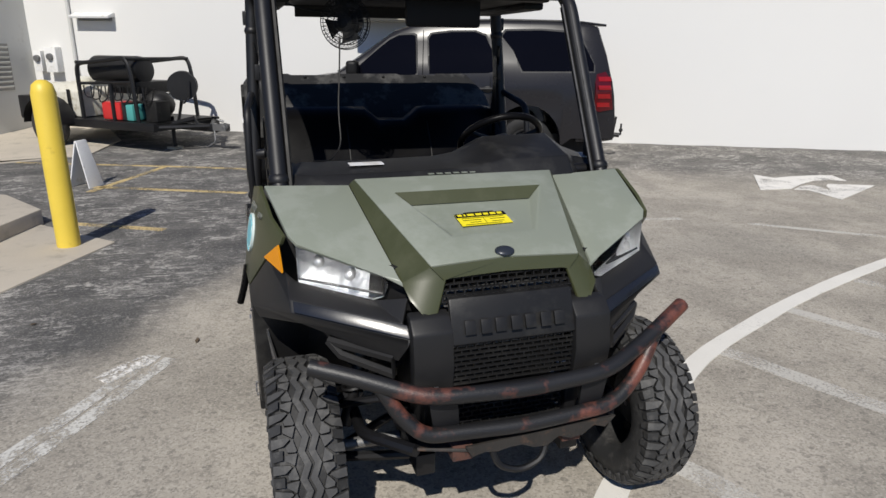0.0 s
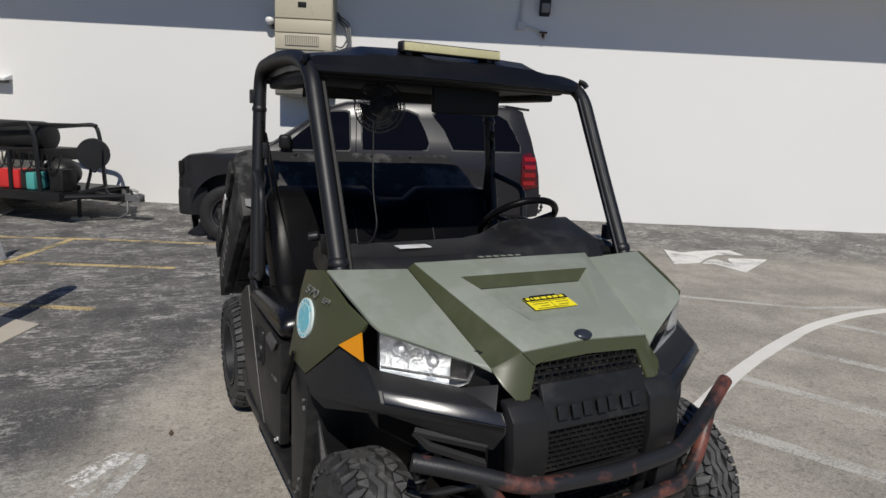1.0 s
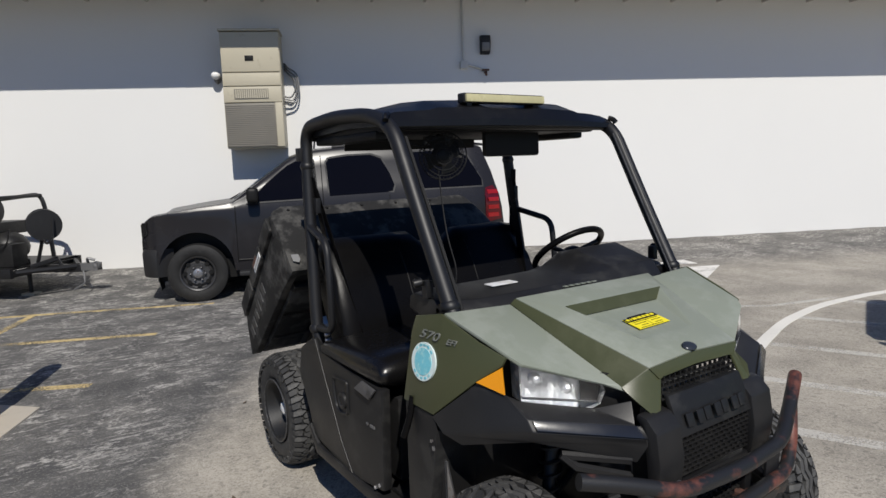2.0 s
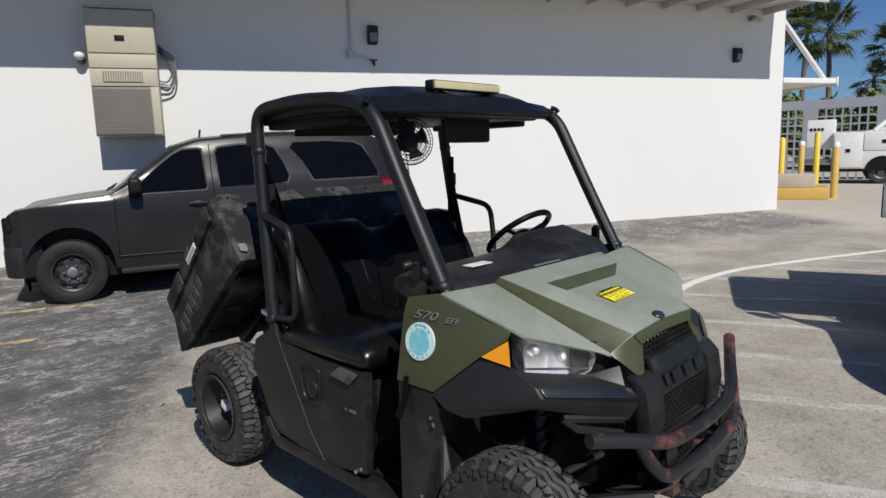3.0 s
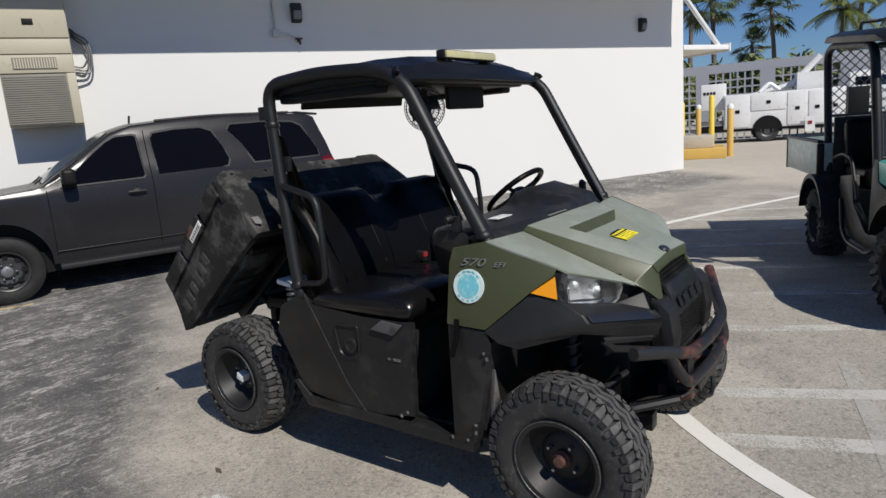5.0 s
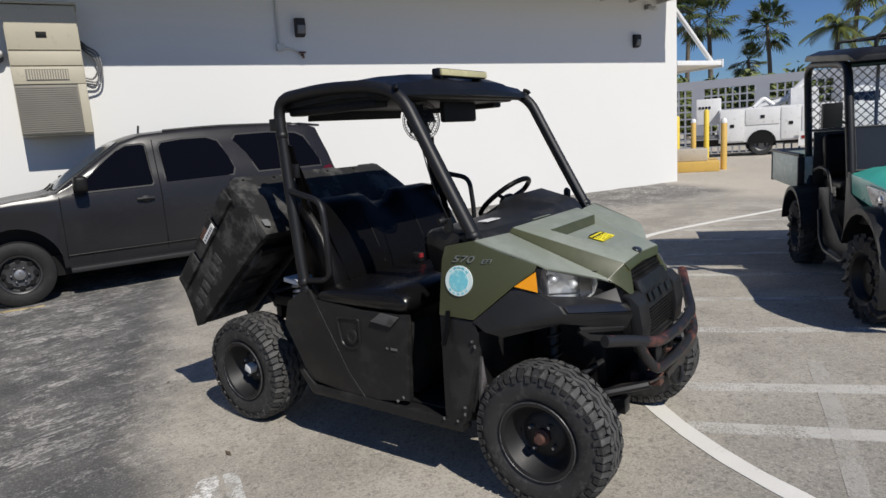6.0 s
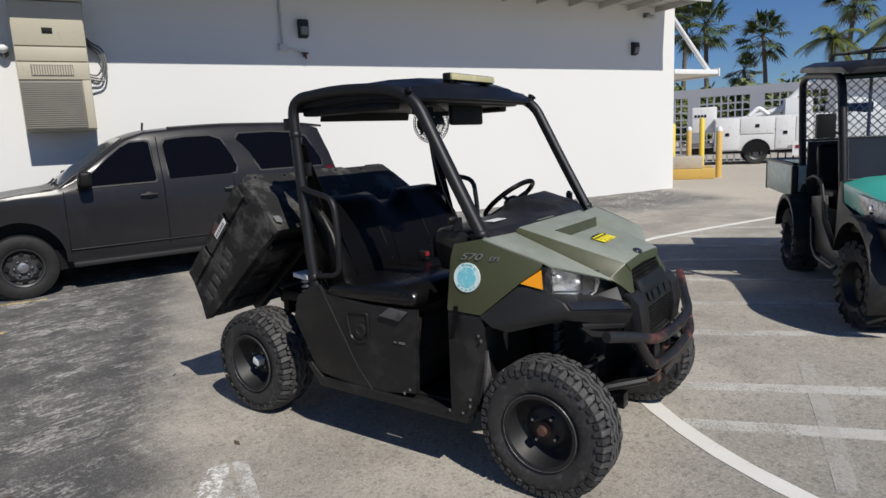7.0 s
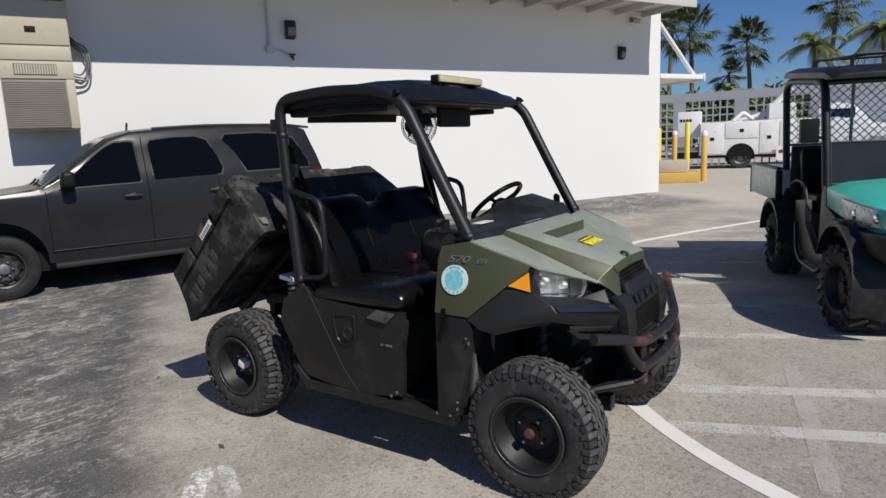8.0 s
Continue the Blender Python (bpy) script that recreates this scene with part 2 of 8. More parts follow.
def gz(x, y):
    """Height of the ground: level, with a gentle rise to the foot of the wall."""
    w = (x - WALL_C.x) * WALL_N.x + (y - WALL_C.y) * WALL_N.y
    return 0.14 * clip(1 - w / RISE, 0, 1)


def ground_material():
    m = bpy.data.materials.new("weathered_asphalt")
    m.use_nodes = True
    nt = m.node_tree
    N, L = nt.nodes, nt.links
    b = N["Principled BSDF"]
    co = N.new("ShaderNodeTexCoord")
    sep = N.new("ShaderNodeSeparateXYZ")
    L.new(co.outputs["Object"], sep.inputs[0])

    def math_(op, a, b2, c=None):
        n = N.new("ShaderNodeMath")
        n.operation = op
        for i, v in enumerate((a, b2, c)):
            if v is None:
                continue
            if isinstance(v, (int, float)):
                n.inputs[i].default_value = v
            else:
                L.new(v, n.inputs[i])
        return n.outputs[0]

    def noise_(scale, detail=5, rough=0.6, stretch=None, turn=0.0):
        n = N.new("ShaderNodeTexNoise")
        n.inputs["Scale"].default_value, n.inputs["Detail"].default_value, n.inputs["Roughness"].default_value = scale, detail, rough
        if stretch:
            mp = N.new("ShaderNodeMapping")
            mp.inputs["Scale"].default_value = stretch
            mp.inputs["Rotation"].default_value = (0, 0, turn)
            L.new(co.outputs["Object"], mp.inputs[0])
            L.new(mp.outputs[0], n.inputs["Vector"])
        else:
            L.new(co.outputs["Object"], n.inputs["Vector"])
        return n.outputs["Fac"]

    def ramp_(fac, lo, hi):
        r = N.new("ShaderNodeMapRange")
        r.interpolation_type = "SMOOTHSTEP"
        r.inputs[1].default_value, r.inputs[2].default_value = lo, hi
        L.new(fac, r.inputs[0])
        return r.outputs[0]

    def mix_(fac, a, c):
        n = N.new("ShaderNodeMix")
        n.data_type = "RGBA"
        if isinstance(fac, (int, float)):
            n.inputs[0].default_value = fac
        else:
            L.new(fac, n.inputs[0])
        for i, v in ((6, a), (7, c)):
            if isinstance(v, tuple):
                n.inputs[i].default_value = (*v, 1)
            else:
                L.new(v, n.inputs[i])
        return n.outputs[2]

    def chips_(scale):
        """Small stones: a chance value and a height for each."""
        n = N.new("ShaderNodeTexVoronoi")
        n.inputs["Scale"].default_value = scale
        warp = N.new("ShaderNodeMix")
        warp.data_type, warp.blend_type = "RGBA", "LINEAR_LIGHT"
        warp.inputs[0].default_value = 0.003
        nz = N.new("ShaderNodeTexNoise")
        nz.inputs["Scale"].default_value = scale * 0.8
        L.new(co.outputs["Object"], nz.inputs["Vector"])
        L.new(co.outputs["Object"], warp.inputs[6])
        L.new(nz.outputs["Color"], warp.inputs[7])
        L.new(warp.outputs[2], n.inputs["Vector"])
        s_ = N.new("ShaderNodeSeparateColor")
        L.new(n.outputs["Color"], s_.inputs[0])
        return s_.outputs[0], n.outputs["Distance"]

    stone, stone_h = chips_(125)
    stone2, stone2_h = chips_(48)
    pebble, patch, big = noise_(30, 5, 0.75), noise_(1.3, 9, 0.68), noise_(0.33, 6, 0.6)
    streak = noise_(1.0, 9, 0.72, (1.7, 2.8, 1), radians(14))
    scuff = noise_(2.4, 12, 0.82)
    tracks = noise_(1.0, 8, 0.7, (3.0, 0.35, 1), radians(28))

    def thread_(stretch, turn, width):
        """Thin wandering lines, where a stretched noise passes its middle."""
        n = noise_(1.0, 5, 0.62, stretch, turn)
        return math_("SUBTRACT", 1.0, ramp_(math_("ABSOLUTE", math_("SUBTRACT", n, 0.5), 0.0), width * 0.35, width))

    light = mix_(ramp_(patch, 0.36, 0.66), (0.31, 0.284, 0.243), (0.465, 0.427, 0.366))
    light = mix_(math_("MULTIPLY", ramp_(tracks, 0.5, 0.72), 0.42), light, (0.225, 0.211, 0.187))
    light = mix_(math_("MULTIPLY", ramp_(big, 0.5, 0.64), 0.5), light, (0.255, 0.239, 0.21))
    dark = mix_(ramp_(noise_(2.1, 9, 0.7), 0.36, 0.66), (0.078, 0.077, 0.077), (0.150, 0.145, 0.138))
    dark = mix_(math_("MULTIPLY", ramp_(streak, 0.54, 0.68), 0.42), dark, (0.27, 0.256, 0.232))
    fray = ramp_(scuff, 0.50, 0.58)
    dark = mix_(math_("MULTIPLY", math_("MULTIPLY", thread_((2.4, 7.5, 1), radians(-4), 0.036), fray), 0.85), dark, (0.5, 0.48, 0.445))
    dark = mix_(math_("MULTIPLY", math_("MULTIPLY", thread_((3.4, 9.5, 1), radians(24), 0.03), ramp_(patch, 0.47, 0.60)), 0.75), dark, (0.52, 0.5, 0.465))
    dark = mix_(math_("MULTIPLY", math_("MULTIPLY", thread_((7.0, 7.0, 1), radians(40), 0.028), ramp_(streak, 0.48, 0.58)), 0.6), dark, (0.46, 0.44, 0.41))
    dark = mix_(math_("MULTIPLY", ramp_(scuff, 0.60, 0.66), 0.8), dark, (0.44, 0.42, 0.38))
    # the newer dark seal coat lies beside the worn grey asphalt, with a frayed edge
    d = math_("ADD", math_("MULTIPLY", math_("ADD", sep.outputs[0], 1.57), 0.84), math_("MULTIPLY", math_("ADD", sep.outputs[1], -1.38), -0.542))
    d = math_("ADD", d, math_("MULTIPLY_ADD", noise_(1.2, 10, 0.72), 0.9, -0.45))
    seal = math_("SUBTRACT", 1.0, ramp_(d, -0.30, 0.22))
    # where the coat ends it was laid on thickest
    rim_ = math_("MULTIPLY", math_("MULTIPLY", ramp_(d, -0.60, -0.25), seal), 0.35)
    dark = mix_(rim_, dark, (0.075, 0.076, 0.078))
    # a darker strip along the wall, ending at its corner
    w = math_("ADD", math_("MULTIPLY", math_("ADD", sep.outputs[0], -WALL_C.x), WALL_N.x), math_("MULTIPLY", math_("ADD", sep.outputs[1], -WALL_C.y), WALL_N.y))
    w = math_("ADD", w, math_("MULTIPLY_ADD", patch, 0.9, -0.45))
    along = math_("ADD", math_("MULTIPLY", math_("ADD", sep.outputs[0], -WALL_C.x), -WALL_D.x), math_("MULTIPLY", math_("ADD", sep.outputs[1], -WALL_C.y), -WALL_D.y))
    strip_ = math_("MULTIPLY", math_("MULTIPLY", math_("SUBTRACT", 1.0, ramp_(w, 1.5, 2.6)), 0.85), ramp_(along, -0.1, 0.9))
    # pale concrete past the building's corner
    pale = math_("SUBTRACT", 1.0, ramp_(math_("ADD", along, math_("MULTIPLY_ADD", patch, 3.0, -1.5)), 0.4, 1.6))
    light = mix_(math_("MULTIPLY", pale, 0.8), light, (0.54, 0.485, 0.40))
    col = mix_(math_("MAXIMUM", seal, strip_), light, dark)
    col = mix_(math_("MULTIPLY", math_("SUBTRACT", 1.0, ramp_(stone, 0.10, 0.36)), 0.31), col, (0.07, 0.067, 0.061))
    col = mix_(math_("MULTIPLY", math_("SUBTRACT", 1.0, ramp_(stone2, 0.05, 0.12)), 0.3), col, (0.06, 0.058, 0.053))
    col = mix_(math_("MULTIPLY", ramp_(stone, 0.72, 0.98), math_("MULTIPLY_ADD", seal, -0.10, 0.25)), col, (0.64, 0.60, 0.53))
    col = mix_(math_("MULTIPLY", math_("MULTIPLY", ramp_(pebble, 0.56, 0.66), ramp_(big, 0.38, 0.6)), 0.22), col, (0.085, 0.081, 0.075))
    L.new(col, b.inputs["Base Color"])
    b.inputs["Roughness"].default_value = 0.88
    b.inputs["Specular IOR Level"].default_value = 0.3
    bp = N.new("ShaderNodeBump")
    bp.inputs["Strength"].default_value, bp.inputs["Distance"].default_value = 0.8, 0.005
    L.new(math_("ADD", math_("MULTIPLY", stone, 0.6), math_("MULTIPLY", pebble, 0.8)), bp.inputs["Height"])
    L.new(bp.outputs[0], b.inputs["Normal"])
    return m


M_GROUND = ground_material()
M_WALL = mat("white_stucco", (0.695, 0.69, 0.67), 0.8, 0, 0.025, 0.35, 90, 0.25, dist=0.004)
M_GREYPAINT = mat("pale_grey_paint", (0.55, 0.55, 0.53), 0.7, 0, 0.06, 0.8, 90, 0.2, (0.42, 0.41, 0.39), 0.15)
M_EAVE = mat("cream_paint", (0.5, 0.49, 0.46), 0.6, 0, 0.06, 1.5, 60, 0.15, (0.45, 0.43, 0.39), 0.15)
M_PAINTW = paint_mat("worn_white_line_paint", (0.72, 0.70, 0.65), 0.5, 0.97, 3.5, 80, 0.33)
M_PAINTF = paint_mat("faded_white_line_paint", (0.66, 0.64, 0.59), 0.08, 0.66, 2.2, 80, 0.48)
M_PAINTO = paint_mat("worn_old_line_paint", (0.68, 0.67, 0.63), 0.0, 0.8, 8.0, 80, 0.52)
M_PAINTS = paint_mat("spilled_white_paint", (0.78, 0.76, 0.72), 0.0, 1.0, 14.0, 60, 0.53)
M_PAINTX = paint_mat("nearly_gone_line_paint", (0.6, 0.58, 0.54), 0.0, 0.42, 4.0, 80, 0.50)
M_PAINTY = paint_mat("worn_yellow_line_paint", (0.60, 0.46, 0.22), 0.1, 0.9, 2.4, 60, 0.50)
M_CONCRETE = mat("concrete", (0.49, 0.44, 0.365), 0.85, 0, 0.14, 1.2, 80, 0.4, (0.37, 0.335, 0.28), 0.3)
M_BOLLARD = mat("yellow_bollard_paint", (0.76, 0.56, 0.07), 0.45, 0, 0.08, 2.5, 120, 0.15, (0.55, 0.38, 0.05), 0.15)
M_KHAKI = mat("ochre_bollard_paint", (0.62, 0.4, 0.1), 0.5, 0, 0.1, 2.5, 120, 0.15, (0.45, 0.28, 0.08), 0.2)
M_BEIGE = mat("beige_enamel", (0.45, 0.41, 0.31), 0.5, 0, 0.06, 2.0, 120, 0.08, (0.36, 0.32, 0.24), 0.15)
M_GRILLE = mat("brown_louvre_metal", (0.2, 0.185, 0.155), 0.55, 0.2, 0.1, 4.0, 150, 0.1)
M_GREYMETAL = mat("grey_metal", (0.2, 0.2, 0.2), 0.5, 0.6, 0.12, 4.0, 120, 0.15)

bm = B()
xs = [-700, -250, -90, -40, -20, -12] + [i * 0.5 for i in range(-16, 53)] + [30, 40, 60, 120, 300, 700]
ys = [-700, -250, -90, -40, -20, -12] + [i * 0.5 for i in range(-16, 29)] + [18, 24, 36, 60, 120, 300, 700]
grid = [[bm.verts.new((x, y, gz(x, y))) for y in ys] for x in xs]
for i in range(len(xs) - 1):
    for j in range(len(ys) - 1):
        bm.faces.new((grid[i][j], grid[i + 1][j], grid[i + 1][j + 1], grid[i][j + 1]))
ground = tagged(part("ground", bm, M_GROUND, sharp=60), "weathered grey asphalt car park with dark seal coat", "ground", kind="structure")


def strip(pts, width, material, label, lift=0.004, round_r=0.0, name="road_marking"):
    """A painted line that follows the ground."""
    fine = []
    path = rounded([(x, y, 0) for x, y in pts], round_r, 6) if round_r else [Vector((x, y, 0)) for x, y in pts]
    for a, c in zip(path, path[1:]):
        n = max(1, int((c - a).length / 0.25))
        fine += [a.lerp(c, k / n) for k in range(n)]
    fine.append(path[-1])
    loops = []
    for i, p in enumerate(fine):
        d = (fine[min(i + 1, len(fine) - 1)] - fine[max(i - 1, 0)]).normalized()
        s = Vector((-d.y, d.x, 0)) * width * 0.5 * (1 + 0.09 * noise.noise(p * 5.3))
        a, c = p + s, p - s
        za, zc = gz(a.x, a.y), gz(c.x, c.y)
        loops.append([(a.x, a.y, za - 0.01), (c.x, c.y, zc - 0.01), (c.x, c.y, zc + lift), (a.x, a.y, za + lift)])
    return tagged(part(name, loft(B(), loops), material), label, "road marking", kind="structure")


CURVE = [(-0.5, -1.75), (-0.12, -0.92), (0.07, -0.6), (0.36, -0.25), (0.7, 0.06), (1.42, 0.62), (1.73, 0.79), (2.57, 1.16), (3.31, 1.42), (4.2, 1.69), (5.14, 1.8), (6.2, 1.68), (7.6, 1.1), (9.37, 0.27), (12, -0.9)]
strip(CURVE, 0.102, M_PAINTW, "worn white painted edge line curving across asphalt", round_r=0.35)
for x, y, k, w in ((0.78, 0.05, 1.5, 0.115), (1.69, 0.72, 2.3, 0.115), (2.5, 1.07, 2.5, 0.10), (3.4, 1.38, 2.6, 0.10), (4.45, 1.68, 2.6, 0.10), (5.5, 1.7, 2.5, 0.10), (6.55, 1.42, 2.3, 0.10), (7.55, 1.02, 2.0, 0.10)):
    strip([(x, y), (x + 0.39 * k, y - 0.92 * k)], w, M_PAINTF, "faded white hatch stripe on asphalt", lift=0.003)
strip([(0.36, -0.32), (0.72, -1.3), (0.95, -2.0)], 0.12, M_PAINTF, "faded white hatch stripe on asphalt", lift=0.003)
strip([(1.6, -0.76), (0.85, -0.92), (0.0, -1.08)], 0.09, M_PAINTX, "thin faded cross stripe on asphalt", lift=0.0035)
strip([(1.9, 3.38), (2.71, 3.31), (3.29, 3.19)], 0.07, M_PAINTF, "faded white dash on asphalt", lift=0.003)
strip([(3.8, 2.87), (4.25, 2.5), (4.75, 2.1), (5.6, 1.85)], 0.07, M_PAINTF, "faded white dash on asphalt", lift=0.003)
for off in (0.0, 0.11):
    strip([(-1.2 + off * 0.75, 1.5 - off * 0.5), (-1.5 + off, 0.98), (-1.8 + off, 0.5), (-2.3 + off, -0.3)], 0.075, M_PAINTO, "old worn white line on asphalt", lift=0.003)
strip([(-1.42, 1.29), (-1.31, 1.4), (-1.22, 1.47)], 0.1, M_PAINTS, "spilled white paint patch on asphalt", lift=0.005, round_r=0.05)
for pts in ([(-0.66, 5.42), (-2.3, 6.18)], [(-1.66, 7.38), (-2.3, 5.9)], [(0.2, 6.56), (-1.64, 7.4), (-3.6, 8.2)], [(-1.38, 4.06), (-2.16, 4.48)]):
    strip(pts, 0.085, M_PAINTY, "worn yellow parking line on dark asphalt", lift=0.003)
bm = B()
# the shaft with its tail, and the open, half worn head
prism(bm, [(5.61, 4.77), (5.74, 4.55), (5.99, 4.56), (6.41, 4.5), (6.55, 4.45), (6.49, 4.17), (6.36, 4.27), (6.12, 4.31), (5.82, 4.21), (5.49, 4.04), (5.08, 4.08)], "z", -0.006, 0.006)
prism(bm, [(5.5, 4.0), (5.82, 4.18), (5.92, 4.12), (5.88, 3.84), (5.82, 3.6), (6.39, 3.86), (6.04, 4.05), (6.15, 4.13), (6.63, 3.9), (5.58, 3.43), (5.64, 3.93)], "z", -0.006, 0.004)
bmesh.ops.triangulate(bm, faces=bm.faces[:])
for v in bm.verts:
    v.co.z += gz(v.co.x, v.co.y)
tagged(part("road_arrow", bm, paint_mat("worn_white_arrow_paint", (0.74, 0.72, 0.68), 0.3, 0.95, 2.2, 80, 0.42)), "worn white painted turn arrow on asphalt", "road marking", kind="structure")

# a few dry leaves on the asphalt
bm = B()
rnd = random.Random(8)
for x, y in ((-1.0, 1.62), (-0.93, -0.35), (-0.55, 2.9), (1.5, 2.2), (-1.9, 2.1)):
    a, q = rnd.uniform(0, 6.3), rnd.uniform(0.012, 0.02)
    d, e = Vector((math.cos(a), math.sin(a), 0)), Vector((-math.sin(a), math.cos(a), 0))
    o = Vector((x, y, gz(x, y) + 0.004))
    sheet(bm, [o - d * q * 1.6, o - e * q * 0.6 + Vector((0, 0, 0.006)), o + d * q * 1.6 + Vector((0, 0, 0.008)), o + e * q * 0.6 + Vector((0, 0, 0.003)), o + Vector((0, 0, 0.001))], [(0, 1, 4), (1, 2, 4), (2, 3, 4), (3, 0, 4)], 0.0015)
tagged(part("leaf_litter", bm, mat("dry_leaf", (0.09, 0.065, 0.04), 0.8)), "few small dry brown leaves lying on asphalt", "leaves", kind="stuff")

# raised walk and apron by the yellow bollard
bm = B()
prism(bm, [(-1.72, 3.74), (-2.3, 2.58), (-4.2, 1.2), (-7, 1.2), (-7, 6.2), (-2.55, 4.62)], "z", -0.12, 0.012)
tagged(part("pavement", bm, M_CONCRETE, bevel=0.008), "pale worn concrete apron flush with the asphalt", "pavement", kind="structure")
bm = B()
prism(bm, [(-2.42, 4.55), (-2.66, 3.75), (-3.6, 1.4), (-7, 1.4), (-7, 6.4), (-2.9, 5.3)], "z", -0.1, 0.14)
tagged(part("raised_walk", bm, M_CONCRETE, bevel=0.02), "pale raised concrete walk with a rounded kerb", "pavement", kind="structure")

bm = B()
prism(bm, [(-9, 6.9), (-3.87, 8.1), (-2.75, 8.6), (-2.5, 9.6), (-3.1, 11.6), (-4.75, 12.5), (-8.6, 6)], "z", -0.2, 0.02)
for k in range(7):
    bmesh.ops.bisect_plane(bm, geom=bm.verts[:] + bm.edges[:] + bm.faces[:], plane_co=WALL_C + WALL_N * RISE * k / 6, plane_no=WALL_N)
for v in bm.verts:
    v.co.z += gz(v.co.x, v.co.y)
tagged(part("apron", bm, M_CONCRETE, bevel=0.006), "pale concrete apron beside the building wing", "pavement", kind="structure")

# ---- building ----
bm = B()
box(bm, 0, 19.05, -0.25, 0, -0.4, 4.32)
tagged(part("wall_north", bm, M_WALL, at=WALL), "white stucco outside wall, bright in the sun", "wall", kind="structure")
bm = B()
box(bm, 0.0, 0.25, -9, -0.25, -0.4, 4.32)
tagged(part("wall_east", bm, M_WALL, at=WALL), "white stucco end wall of the building", "wall", kind="structure")
bm = B()
box(bm, 19.05, 19.3, -0.25, 9, -0.4, 4.32)
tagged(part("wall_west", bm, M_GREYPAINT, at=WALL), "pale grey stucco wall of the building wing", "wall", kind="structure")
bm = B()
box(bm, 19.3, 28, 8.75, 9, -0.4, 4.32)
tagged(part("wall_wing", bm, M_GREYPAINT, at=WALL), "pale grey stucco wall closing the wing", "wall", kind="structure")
EAVE = 1.2
bm = B()
box(bm, 0.0, 28, -9, 0.0, 4.323, 4.45)
box(bm, 0.32, 28, 0.0, EAVE, 4.325, 4.45)
tagged(part("roof_slab", bm, M_EAVE, at=WALL), "cream painted flat roof slab with deep eave", "roof", kind="structure")
bm = B()
box(bm, 0.30, 28, EAVE + 0.003, EAVE + 0.05, 4.21, 4.47)
tagged(part("trim_fascia", bm, M_EAVE, bevel=0.008, at=WALL), "cream painted fascia board along the eave", "trim", kind="structure")
for k in range(23):
    bm = B()
    s = 0.62 + k * 0.85
    prism(bm, [(0.003, 4.20), (1.1, 4.21), (1.19, 4.25), (1.19, 4.32), (0.003, 4.32)], "x", s - 0.02, s + 0.02)
    tagged(part("trim_rafter", bm, M_EAVE, at=WALL), "cream painted timber rafter under the eave", "rafter", group="eave rafters", kind="structure")
# canopy past the corner
canopy = thing("canopy", WALL @ pose(-0.02, -0.9, 2.85), "white metal door canopy held by a diagonal brace", "canopy")
part("slab", box(B(), -1.55, 0.0, -1.6, 0.9, 0, 0.11), M_WHITE, canopy, bevel=0.01)
part("fascia", box(B(), -1.6, -1.553, -1.62, 0.92, -0.05, 0.15), M_WHITE, canopy, bevel=0.01)
part("brace", tube(B(), [(-1.3, 0.8, 0.1), (-0.02, 0.8, 1.3)], 0.055, 8), M_WHITE, canopy)
part("brace", tube(B(), [(-1.3, -1.4, 0.1), (-0.02, -1.4, 1.3)], 0.055, 8), M_WHITE, canopy)


